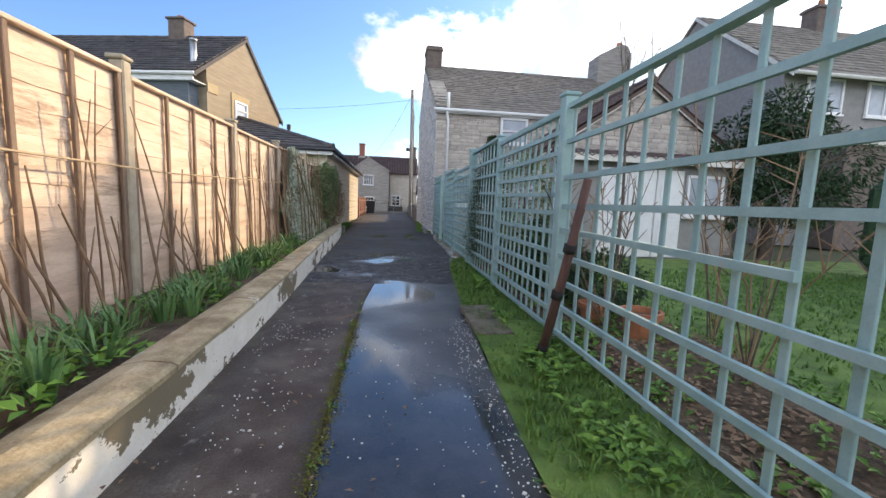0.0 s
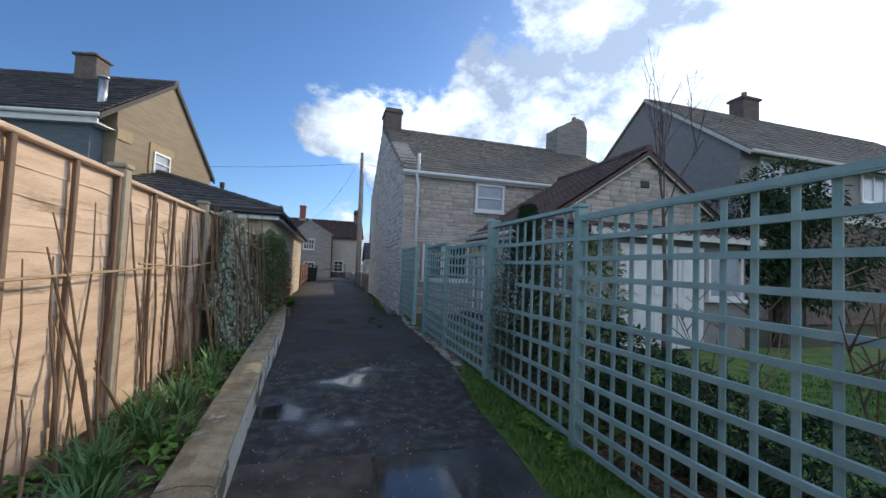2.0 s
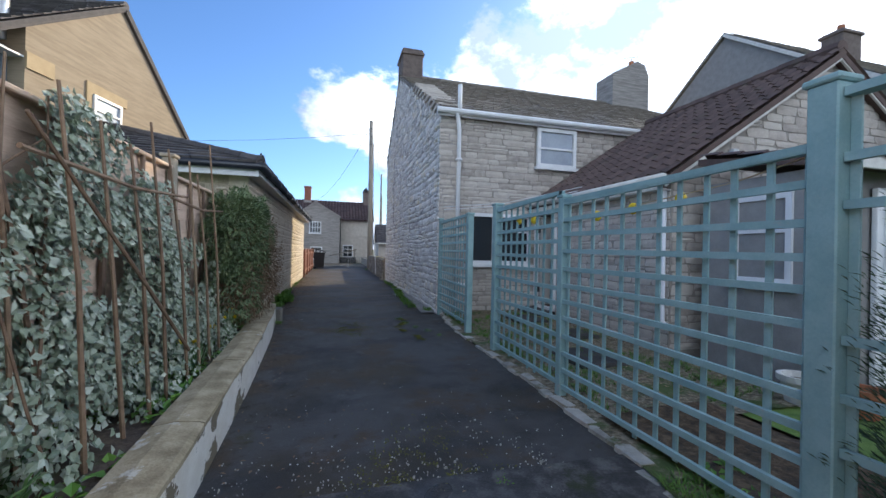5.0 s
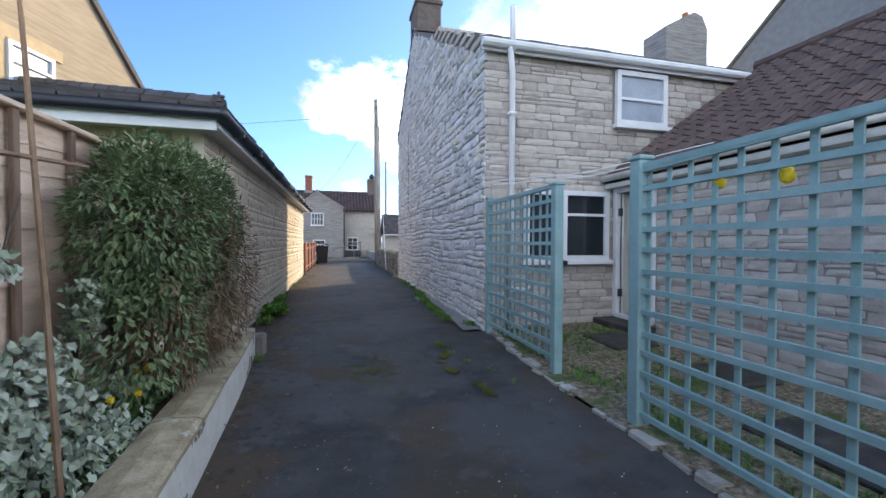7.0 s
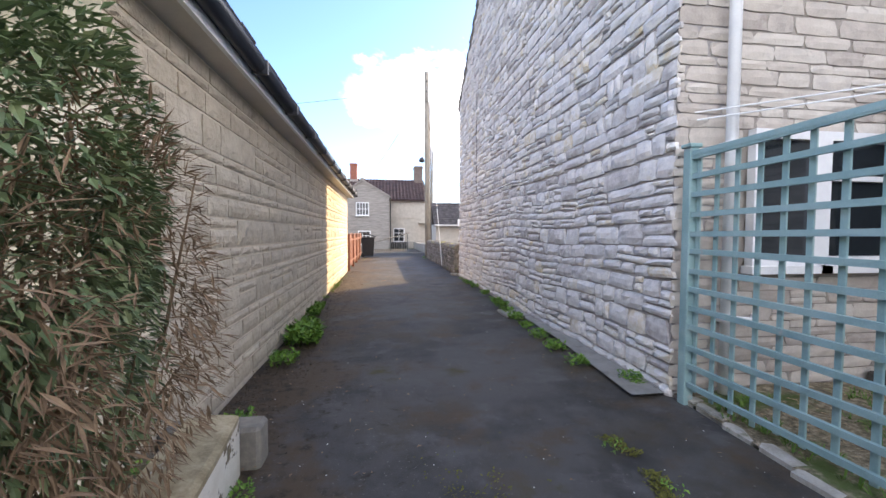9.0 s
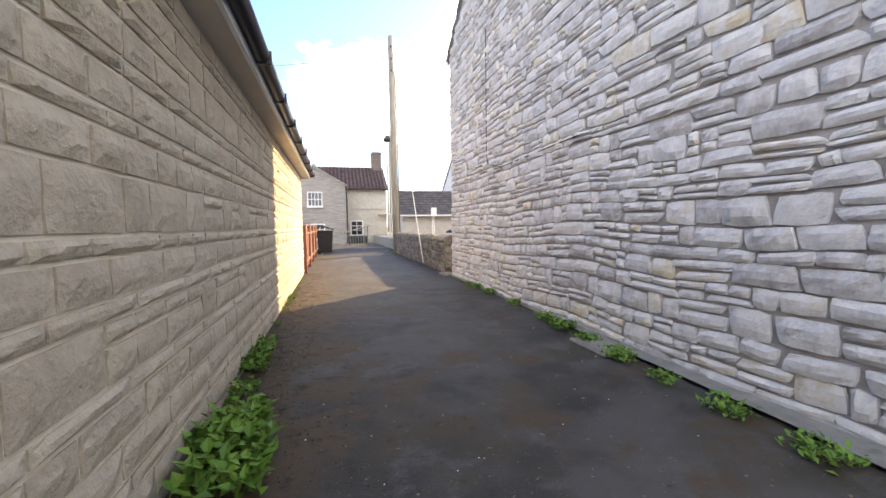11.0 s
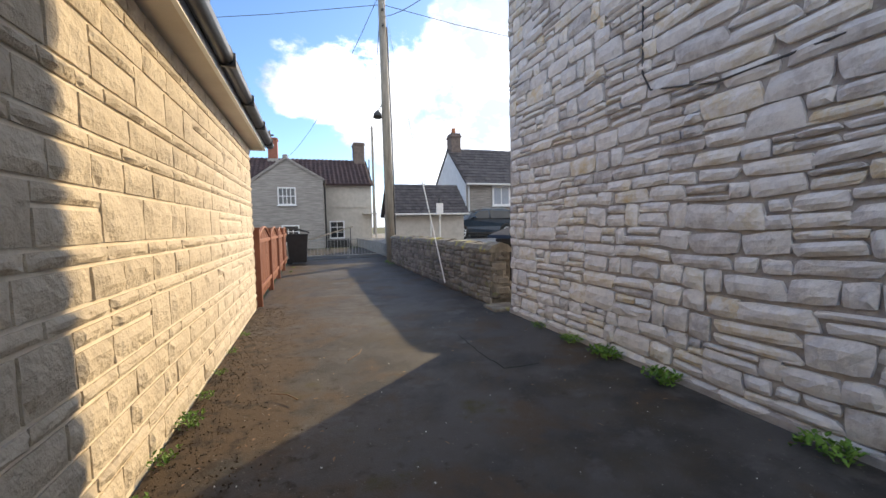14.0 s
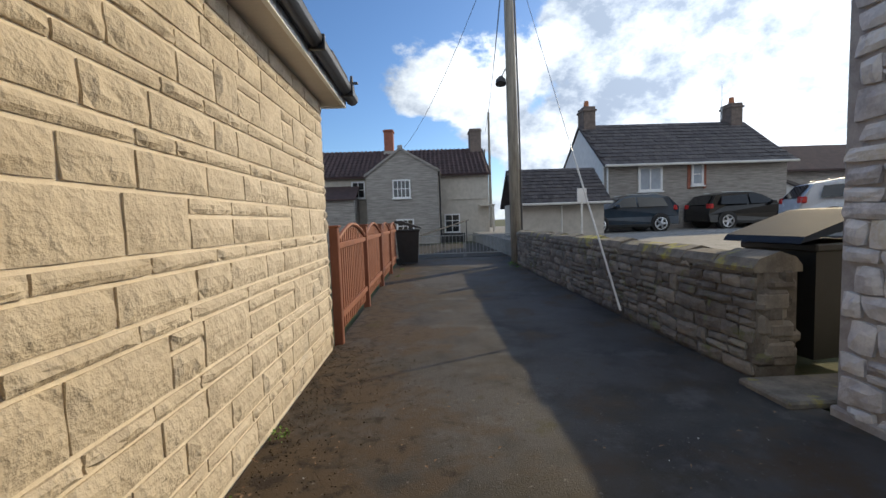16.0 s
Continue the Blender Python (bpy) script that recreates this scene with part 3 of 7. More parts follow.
# ---- roofs, windows ----
def roof_slope(parent, name, mat, a, b, c, d, rows, cols, thick=0.02, wave=0.0, single=0):
    """Tiles in lapped rows between the eave a-b and the ridge d-c."""
    a, b, c, d = map(Vector, (a, b, c, d))
    n = (b - a).cross(d - a).normalized()
    if n.z < 0:
        n = -n
    g = Geo()
    for j in range(rows):
        for i in range(cols):
            s0, s1 = (i + (0.5 if j % 2 and not wave else 0)) / cols, (i + 1 + (0.5 if j % 2 and not wave else 0)) / cols - 0.06 / cols
            s0, s1 = min(s0, 1), min(s1, 1)
            if s1 - s0 < 0.1 / cols:
                continue
            t0, t1 = j / rows, min(1, (j + 1.12) / rows)
            at = lambda s, t: (a + (b - a) * s) * (1 - t) + (d + (c - d) * s) * t
            lift = thick * rnd(0.8, 1.5)
            if wave:
                k = 4
                lo = [at(s0 + (s1 - s0) * q / k, t0) + n * (thick + wave * math.sin(2 * math.pi * q / k)) for q in range(k + 1)]
                hi = [at(s0 + (s1 - s0) * q / k, t1) + n * (wave * math.sin(2 * math.pi * q / k)) for q in range(k + 1)]
                g.add(lo + hi + [p - n * thick for p in lo], [(q, q + 1, k + 2 + q, k + 1 + q) for q in range(k)] + [(2 * k + 2 + q, 2 * k + 3 + q, q + 1, q) for q in range(k)])
            else:
                p = [at(s0, t0) + n * lift, at(s1, t0) + n * lift, at(s1, t1) + n * 0.004, at(s0, t1) + n * 0.004]
                g.add(p + [p[0] - n * lift, p[1] - n * lift], [(0, 1, 2, 3), (4, 5, 1, 0), (4, 0, 3), (5, 2, 1)])
    tagged(part(name, g, mat, parent), kind="stuff")


def window_on(parent, o, u_axis, normal, w, h, bars_u=1, bars_v=0, frame_w=0.06, pane=None, sill=True, mat=None, top_light=None, name="window"):
    """A framed window: frame, sill, one pane for each opening. o is the lower left corner on the wall's face."""
    o, u, n, z = Vector(o), Vector(u_axis), Vector(normal), Vector((0, 0, 1))
    pane, mat = pane or GLASS, mat or WHITE

    def slab(g, a, b, c, d, n0, n1):
        v = [o + u * p + z * q + n * r for r in (n0, n1) for q in (c, d) for p in (a, b)]
        g.add(v, [(0, 1, 3, 2), (4, 6, 7, 5), (0, 4, 5, 1), (2, 3, 7, 6), (0, 2, 6, 4), (1, 5, 7, 3)])

    root = Geo()
    for a, b, c, d in ((0, w, 0, frame_w), (0, w, h - frame_w, h), (0, frame_w, frame_w, h - frame_w), (w - frame_w, w, frame_w, h - frame_w)):
        slab(root, a, b, c, d, -0.04, 0.03)
    us = [frame_w + (w - 2 * frame_w) * i / bars_u for i in range(bars_u + 1)]
    vs = [frame_w + (h - 2 * frame_w) * i / (bars_v + 1) for i in range(bars_v + 2)]
    if top_light:
        vs = [frame_w, frame_w + (h - 2 * frame_w) * top_light, h - frame_w]
    for x in us[1:-1]:
        slab(root, x - 0.02, x + 0.02, frame_w, h - frame_w, -0.035, 0.024)
    for y in vs[1:-1]:
        slab(root, frame_w, w - frame_w, y - 0.02, y + 0.02, -0.034, 0.026)
    win = part(name, root, mat, parent)
    if sill:
        g = Geo()
        slab(g, -0.05, w + 0.05, -0.06, 0, -0.02, 0.08)
        part("sill", g, mat, win)
    for i in range(len(us) - 1):
        for j in range(len(vs) - 1):
            g = Geo()
            slab(g, us[i] + 0.006, us[i + 1] - 0.006, vs[j] + 0.006, vs[j + 1] - 0.006, -0.02, -0.012)
            part("pane", g, pane, win)
    return win


# ---- ground, lane, beds ----
KERB = [(-4, -0.42), (1.5, -0.50), (2.5, -0.50), (4.4, -0.56), (7.2, -0.70), (9.5, -0.78), (11.5, -0.90), (12.8, -1.02)]
RIGHT = [(-4, 1.0), (1.4, 1.12), (4.2, 1.28), (6.7, 1.52), (7.6, 1.72), (9.7, 1.80), (11.5, 1.79), (13.4, 1.96)]
LEFT_ALL = KERB + [(12.9, -1.42), (24.0, -1.44), (31.5, -1.42), (33.4, -1.3)]
RIGHT_ALL = RIGHT + [(13.5, 1.93), (22.2, 1.93), (23.0, 1.85), (30.5, 1.85), (33.4, 2.3)]
setting("ground", grid_sheet(-900, 900, -600, 1300, 60, 60, lambda x, y: -0.05), GROUND, "rough grassy ground round the village houses", "ground")
ys = [7.6 + 0.4 * i for i in range(65)]
setting("lane", strip_between(LEFT_ALL, RIGHT_ALL, ys, 0.0, 10, 0.012), LANE, "narrow worn dark asphalt lane between stone walls", "lane")
setting("road", Geo().box(-40, 40, 33.4, 41.5, -0.04, -0.004), ASPHALT, "cross road of dark asphalt beyond the gate", "road")
JOINT = [(-4, 0.26), (1.5, 0.22), (4.0, 0.22), (5.6, 0.34)]
L_IN = [(y, x - 0.012) for y, x in JOINT]
R_IN = [(y, x + 0.012) for y, x in JOINT]
drive = [-4 + 0.4 * i for i in range(24)]
for k, (y0, y1) in enumerate(((-4, 3.4), (3.41, 5.2))):
    yy = [y0 + (y1 - y0) * i / 8 for i in range(9)]
    setting("concrete_slab" if not k else "concrete_slab.00%d" % k, strip_between(KERB, L_IN, yy, 0.012, 5, 0.012), SLAB_DRY, "dark stained damp concrete drive slab", "slab")
for k, (y0, y1) in enumerate(((-4, 5.15),)):
    yy = [y0 + (y1 - y0) * i / 10 for i in range(11)]
    setting("wet_slab" if not k else "wet_slab.00%d" % k, strip_between(R_IN, RIGHT, yy, 0.012, 6, 0.006), SLAB_WET, "smooth concrete drive slab under a shining film of water", "slab")
setting("broken_patch", strip_between(KERB, RIGHT, [5.15 + 0.16 * i for i in range(17)], 0.010, 14, 0.03), BROKEN, "broken mossy concrete patch across the drive", "pavement")
setting("slab_bed", strip_between(KERB, RIGHT, [-4 + 0.5 * i for i in range(20)], 0.0, 2, 0.0), SOIL, "dark earth in the joints of the drive slabs", "ground")
setting("verge", strip_between(RIGHT, [(-4, 2.0), (14, 2.0)], [-4 + 0.35 * i for i in range(32)], 0.02, 6, 0.05), LAWN, "strip of weedy grass beside the drive", "verge")
setting("verge.001", strip_between(RIGHT, [(-4, 2.0), (14, 2.0)], [6.84 + 0.3 * i for i in range(23)], 0.024, 4, 0.02), YARD, "mossy gravel strip under the trellis", "verge")
setting("garden_lawn", grid_sheet(3.05, 26, -8, 8.2, 32, 24, lambda x, y: 0.03 + bumps(x, y, 0.8, 0.04)), LAWN, "mown green garden lawn behind the trellis", "lawn")
setting("garden_soil", grid_sheet(1.9, 3.3, -3, 8.2, 12, 40, lambda x, y: 0.07 + bumps(x, y, 2.2, 0.05) - 0.25 * max(0, x - 2.9)), LEAF_LITTER, "leaf-strewn soil border behind the trellis", "flower bed")
setting("yard", grid_sheet(1.98, 4.1, 8.0, 13.38, 20, 24, lambda x, y: 0.018 + 0.032 * min(1, (x - 1.98) / 0.4) + bumps(x, y, 2.5, 0.035)), YARD, "mossy littered yard in front of the cottage door", "yard")
setting("raised_bed", strip_between([(-4, -1.5), (12.7, -1.5)], [(y, x - 0.1) for y, x in KERB], [-4 + 0.3 * i for i in range(56)], 0.22, 6, 0.10), SOIL, "raised soil bed between the fence and the low wall", "flower bed")
setting("foot_strip", strip_between([(13.4, 1.60), (15.0, 1.72), (17.0, 1.78), (22.2, 1.84)], [(13.4, 1.95), (22.3, 1.95)], [13.4 + 0.4 * i for i in range(12)], 0.035, 3, 0.012), PATH_CONCRETE, "grey concrete strip at the foot of the stone wall", "pavement")
setting("car_park", Geo().box(2.2, 40, 24.0, 37.7, -0.05, 0.52).box(2.2, 40, 37.7, 60, -0.05, 0.50), PATH_CONCRETE, "raised pale gravel car park behind the wall", "car park")
setting("left_garden", Geo().box(-30, -1.62, -12, 12.0, -0.04, 0.05), LAWN, "garden lawn behind the wooden fence", "lawn")

# low kerb wall with peeling whitewash
kerb = thing("low_garden_wall", "low rendered garden wall with peeling whitewash and mossy top", "wall")
face, cope = Geo(), Geo()
kys = [-4 + 0.24 * i for i in range(71)]
hgt = lambda y: float(np.interp(y, [-4, 1, 2.5, 5, 9, 13], [0.24, 0.265, 0.28, 0.30, 0.33, 0.33]))
for y0, y1 in zip(kys, kys[1:]):
    a, b = along(KERB, y0), along(KERB, y1)
    h0, h1 = hgt(y0), hgt(y1)
    face.add([(a - 0.24, y0, -0.02), (a, y0, -0.02), (b, y1, -0.02), (b - 0.24, y1, -0.02), (a - 0.24, y0, h0 - 0.035), (a, y0, h0 - 0.035), (b, y1, h1 - 0.035), (b - 0.24, y1, h1 - 0.035)], [(1, 2, 6, 5), (0, 4, 7, 3), (4, 5, 6, 7), (0, 1, 5, 4), (3, 7, 6, 2)])
part("wall_face", face, KERB_FACE, kerb, "peeling whitewashed render")
for k in range(14):
    y0, y1 = -4 + 1.2 * k + 0.006, -4 + 1.2 * (k + 1) - 0.006
    g = Geo()
    n = 6
    rows = []
    for i in range(n + 1):
        y = y0 + (y1 - y0) * i / n
        x, h = along(KERB, y), hgt(y)
        j = bumps(x * 3, y, 2.0, 0.014)
        rows.append([(x + 0.004 + j, y, h - 0.040), (x + 0.006 + j, y, h - 0.012), (x - 0.02 + j, y, h + j), (x - 0.14, y, h + 0.010 + j), (x - 0.25, y, h - 0.01), (x - 0.25, y, h - 0.055)])
    m = 6
    g.add([p for r in rows for p in r], [(i * m + q, i * m + q + 1, (i + 1) * m + q + 1, (i + 1) * m + q) for i in range(n) for q in range(m - 1)] + [tuple(range(m)), tuple(range(n * m, n * m + m))[::-1]])
    part("coping", g, KERB_TOP, kerb, smooth=False)
g = Geo().box(-1.44, -0.93, 12.83, 13.0, -0.02, 0.23, 0.02)
part("end_block", g, RUBBLE, kerb, "dark brown end block")

# edging stones along the lane's right side
edging = thing("lane_edging", "row of worn pale edging stones along the lane", "kerb")
y = 6.9
while y < 13.2:
    if 10.5 < y < 10.9:
        y += 0.3
    w = rnd(0.16, 0.34)
    x = along(RIGHT, y + w / 2)
    o_ = rnd(-0.03, 0.02)
    g = Geo().prism([(x + o_ - 0.01 + rnd(-0.015, 0.015), y + rnd(0, 0.02)), (x + o_ + rnd(0.06, 0.11), y + rnd(0, 0.03)), (x + o_ + rnd(0.06, 0.11), y + w - rnd(0.02, 0.05)), (x + o_ + rnd(0.03, 0.06), y + w - 0.012), (x + o_ - 0.01 + rnd(-0.02, 0.01), y + w - rnd(0.015, 0.05))], "z", -0.02, rnd(0.02, 0.04))
    part("edging_stone", g, EDGING, edging)
    y += w

# ---- wooden fence ----
fence = thing("garden_fence", "weathered overlapped larch fence panels with dark battens and concrete posts", "fence")
FX = -1.54
fposts = [-4.3, -2.35, -0.40, 1.52, 3.44, 5.56, 7.54, 9.72, 11.45]
for k, y in enumerate(fposts):
    tz = 2.03 + 0.03 * math.sin(k * 2.1)
    g = Geo().box(FX - 0.05, FX + 0.055, y - 0.05, y + 0.05, 0, tz, 0.012)
    g.box(FX - 0.065, FX + 0.065, y - 0.065, y + 0.065, tz, tz + 0.035, 0.01)
    part("post", g, POST, fence)
for k, (y0, y1) in enumerate(zip(fposts, fposts[1:])):
    a, b = y0 + 0.055, y1 - 0.055
    drop = 0.04 + 0.05 * ((k * 37) % 3) / 3 + (0.05 if k == 7 else 0)
    top = 1.99 - drop
    n = 13
    for i in range(n):
        z0, z1 = 0.14 + (top - 0.14) * i / n, 0.14 + (top - 0.14) * (i + 1) / n + 0.025
        g = Geo()
        cols = 8
        lo = [(FX + 0.004 + 0.004 * rnd(-1, 1), a + (b - a) * c / cols, z0 + rnd(-0.012, 0.012)) for c in range(cols + 1)]
        hi = [(FX - 0.004, a + (b - a) * c / cols, z1) for c in range(cols + 1)]
        bk = [(x - 0.012, yy, z) for x, yy, z in lo]
        g.add(lo + hi + bk, [(c, c + 1, cols + 2 + c, cols + 1 + c) for c in range(cols)] + [(2 * cols + 2 + c, 2 * cols + 3 + c, c + 1, c) for c in range(cols)])
        part("lap_board", g, FENCE, fence)
    for i in range(5):
        y = a + 0.02 + (b - a - 0.04) * i / 4
        part("batten", Geo().box(FX + 0.018, FX + 0.042, y - 0.019, y + 0.019, 0.12, top, 0.004), BATTEN, fence)
    part("capping", Geo().box(FX - 0.03, FX + 0.05, a, b, top, top + 0.03, 0.006), FENCE, fence)
    part("gravel_board", Geo().box(FX - 0.02, FX + 0.02, a, b, 0.0, 0.15, 0.004), POST, fence)

# canes tied in front of the fence, with twine
def cane_group(y0, y1, count, name, label, lean, tall):
    c = thing(name, label, "plant canes")
    for i in range(count):
        y = rnd(y0, y1)
        x = rnd(-1.46, -1.15)
        dy = rnd(-lean, lean)
        h = rnd(*tall)
        pts = [(x + (-1.44 - x) * q * 0.9 + rnd(-0.012, 0.012), y + dy * q + 0.05 * math.sin(q * 3 + i), 0.16 + h * q) for q in (0, 0.25, 0.5, 0.75, 1)]
        r = rnd(0.005, 0.011)
        g = Geo().tube(pts, [r * 1.2, r, r, r * 0.8, r * 0.5], 6)
        if rng.random() < 0.5:
            q = Vector(pts[rng.choice((1, 2, 3))])
            g.tube([q, q + Vector((rnd(0, 0.08), rnd(-0.18, 0.18), rnd(0.08, 0.28)))], [r * 0.6, r * 0.25], 5)
        part("cane", g, CANE, c)
    return c


for k, (y0, y1, n) in enumerate(((1.6, 3.2, 22), (3.2, 5.0, 20), (5.0, 6.9, 14))):
    cane_group(y0, y1, n, "raspberry_canes", "bare brown raspberry canes leaning on the fence", 0.35, (0.5, 1.75))
cane_group(6.9, 8.2, 12, "raspberry_canes", "thin bare canes leaning on the fence beside ivy", 0.3, (1.3, 1.9))
poles = thing("bamboo_canes", "upright bamboo canes standing in front of ivy", "plant canes")
for i in range(8):
    y = 7.7 + 0.30 * i + rnd(-0.06, 0.06)
    part("cane", Geo().tube([(-1.10, y, 0.15), (-1.15 + rnd(-0.02, 0.02), y + rnd(-0.06, 0.06), 1.1), (-1.24, y + rnd(-0.08, 0.08), rnd(1.85, 2.25))], [0.013, 0.011, 0.008], 6), CANE, poles)
for z, ya, yb in ((1.62, 7.4, 9.1), (1.60, 8.8, 10.1)):
    part("cross_cane", Geo().tube([(-1.19, ya, z), (-1.185, (ya + yb) / 2, z - 0.03), (-1.19, yb, z + 0.02)], [0.011, 0.012, 0.009], 6), CANE, poles)
part("cross_cane", Geo().tube([(-1.09, 8.9, 0.5), (-1.13, 8.2, 1.1), (-1.17, 7.4, 1.75)], [0.012, 0.011, 0.008], 6), CANE, poles)
for z, y0, y1 in ((1.28, 1.4, 6.0), (1.33, 5.6, 7.7)):
    tw = thing("garden_twine", "taut line of garden twine along the fence", "twine")
    part("strand", Geo().tube([(-1.40, y0, z), (-1.385, (y0 + y1) / 2, z - 0.03), (-1.40, y1, z + 0.02)], 0.008, 5), TWINE, tw)


# ---- teal trellis ----
def trellis_panel(x0, y0, x1, y1, low, top, du, dv, levels=None):
    """A panel with upright slats behind and level slats in front; every slat its own part. levels: (z, from, to) in place of even steps."""
    t = thing("trellis", "faded teal painted wooden trellis panel, slats peeling", "trellis", "trellis panels")
    xa = lambda y: x0 + (x1 - x0) * (y - y0) / (y1 - y0)
    n = round((y1 - y0) / du)
    m = round((top - low) / dv)
    for i in range(n + 1):
        y = y0 + 0.02 + (y1 - y0 - 0.04) * i / n + rnd(-0.008, 0.008)
        x = xa(y) + 0.012
        g = Geo().box(x, x + 0.014, y - 0.018, y + 0.018, low - 0.05 + rnd(-0.03, 0.02), top, 0.003)
        part("upright_slat", g, TEAL, t)
    for z, ya, yb in levels or [(low + (top - low) * j / m, y0, y1) for j in range(m + 1)]:
        s = rnd(-0.012, 0.012)
        v = [(xa(yy) - 0.014 + dx, yy, z + s * (1 if yy == yb else -1) + dz) for yy in (ya, yb) for dx, dz in ((-0.014, -0.018), (0.012, -0.018), (0.012, 0.018), (-0.014, 0.018))]
        g = Geo().add(v, [(0, 1, 2, 3), (7, 6, 5, 4), (0, 4, 5, 1), (1, 5, 6, 2), (2, 6, 7, 3), (3, 7, 4, 0)])
        part("level_slat", g, TEAL, t)
    v = [(xa(yy) + dx, yy, top + dz) for yy in (y0, y1) for dx, dz in ((-0.032, -0.005), (0.032, -0.005), (0.032, 0.03), (-0.032, 0.03))]
    part("top_rail", Geo().add(v, [(0, 1, 2, 3), (7, 6, 5, 4), (0, 4, 5, 1), (1, 5, 6, 2), (2, 6, 7, 3), (3, 7, 4, 0)]), TEAL, t)
    return t


def trellis_post(x, y, top, w=0.075, lean=0.0):
    p = thing("trellis_post", "square teal painted trellis post with a small cap", "post", "trellis posts", (x, y, -0.02))
    part("shaft", Geo().box(-w / 2, w / 2, -w / 2, w / 2, 0, top, 0.006), TEAL, p)
    part("cap", Geo().box(-w / 2 - 0.014, w / 2 + 0.014, -w / 2 - 0.014, w / 2 + 0.014, top, top + 0.03, 0.008), TEAL, p)
    return p


for x, y, top, w in ((1.80, -0.9, 1.92, 0.075), (1.85, 3.04, 1.95, 0.10), (1.85, 4.96, 1.94, 0.075), (1.86, 6.74, 1.99, 0.11), (1.88, 8.72, 1.78, 0.075), (1.92, 10.32, 1.88, 0.10), (1.93, 11.43, 1.86, 0.09), (1.95, 13.28, 1.91, 0.075)):
    trellis_post(x, y, top, w)
trellis_panel(1.80, -0.86, 1.84, 2.96, 0.12, 1.83, 0.225, 0.2, [(z, 1.12 if z == 0.905 else -0.86, 2.96) for z in (0.12, 0.325, 0.52, 0.71, 0.905, 1.10, 1.315, 1.585)])
trellis_panel(1.85, 3.10, 1.85, 4.92, 0.09, 1.83, 0.165, 0.158)
trellis_panel(1.85, 5.0, 1.86, 6.68, 0.10, 1.91, 0.185, 0.21, [(0.10, 5.0, 6.68), (0.315, 5.0, 6.68), (0.525, 5.0, 6.68), (0.74, 5.05, 6.68), (0.965, 5.0, 6.68), (1.24, 5.0, 6.0), (1.48, 5.0, 6.68), (1.67, 5.0, 6.68)])
trellis_panel(1.86, 6.80, 1.88, 8.68, 0.12, 1.72, 0.17, 0.145)
trellis_panel(1.88, 8.76, 1.92, 10.27, 0.12, 1.80, 0.16, 0.14)
trellis_panel(1.93, 11.48, 1.95, 13.24, 0.16, 1.83, 0.165, 0.135)
stake = thing("leaning_stake", "dark leaning garden stake with rubber straps, resting on the trellis", "stake")
lo, hi = Vector((1.62, 2.70, 0.0)), Vector((1.735, 2.42, 1.27))
part("shaft", Geo().tube([lo, lo.lerp(hi, 0.5) + Vector((0.006, 0, 0)), hi], [0.034, 0.032, 0.027], 9), STAKE, stake, smooth=True)
for q in (0.03, 0.36, 0.62):
    c = lo.lerp(hi, q)
    part("strap", Geo().tube([c, lo.lerp(hi, q + 0.045)], 0.042, 9), RUBBER, stake, "black rubber strap", True)


# ---- bungalow with block walls ----
bung = thing("bungalow", "bungalow of split-face cream blocks under dark hipped tiles", "house")
BX, BY0, BY1, BT = -1.45, 12.55, 23.86, 2.44
wall_e = part("wall", Geo().box(-9.0, BX, BY0, BY1, -0.05, BT), BLOCK_JOINT, bung, "split-face cream block wall")
ex, zE = -1.20, 2.54
x_r, z_r = -5.2, 2.54 + 0.335 * 4.03
hy0, hy1 = 12.15, 24.05
for a, b, c, d, e in ((-9.3, ex - 0.03, hy0 + 0.03, hy0 + 0.06, 0.10), (ex - 0.06, ex - 0.03, hy0 + 0.06, hy1 - 0.06, 0.06), (-9.3, ex - 0.03, hy1 - 0.06, hy1 - 0.03, 0.06)):
    part("fascia", Geo().box(a, b, c, d, BT - e, BT + 0.08), WHITE, bung, "white fascia board")
part("soffit", Geo().box(-9.3, ex - 0.065, hy0 + 0.065, hy1 - 0.065, BT - 0.045, BT + 0.004), FASCIA, bung)
gut = Geo()
gut.tube([(ex + 0.02, hy0 - 0.05, BT + 0.045), (ex + 0.02, hy1 + 0.05, BT + 0.045)], 0.062, 10)
gut.tube([(ex + 0.02, hy0 - 0.02, BT + 0.045), (-9.3, hy0 - 0.02, BT + 0.045)], 0.055, 10)
part("gutter", gut, GUTTER, bung, "black plastic gutter", True)
for y in [hy0 + 0.6 + 1.0 * i for i in range(12)]:
    part("gutter_bracket", Geo().box(ex - 0.02, ex + 0.095, y - 0.012, y + 0.012, BT - 0.03, BT + 0.075, 0.004), GUTTER, bung)
part("roof_deck", Geo().add([(ex, hy0, zE), (-9.3, hy0, zE), (-9.3, hy1, zE), (ex, hy1, zE), (x_r, hy0 + 4.03, z_r), (x_r, hy1 - 4.03, z_r)], [(0, 3, 5, 4), (1, 0, 4), (2, 1, 4, 5), (3, 2, 5), (0, 1, 2, 3)]), TILE_DARK, bung)
roof_slope(bung, "roof_tiles", TILE_DARK, (ex + 0.04, hy0, zE + 0.0), (ex + 0.04, hy1, zE), (x_r, hy1 - 4.03, z_r + 0.02), (x_r, hy0 + 4.03, z_r + 0.02), 12, 40, 0.03)
roof_slope(bung, "roof_tiles", TILE_DARK, (-9.2, hy0 - 0.03, zE), (ex, hy0 - 0.03, zE), (x_r + 0.01, hy0 + 4.03, z_r + 0.02), (x_r, hy0 + 4.03, z_r + 0.02), 12, 26, 0.03)
hip = Geo()
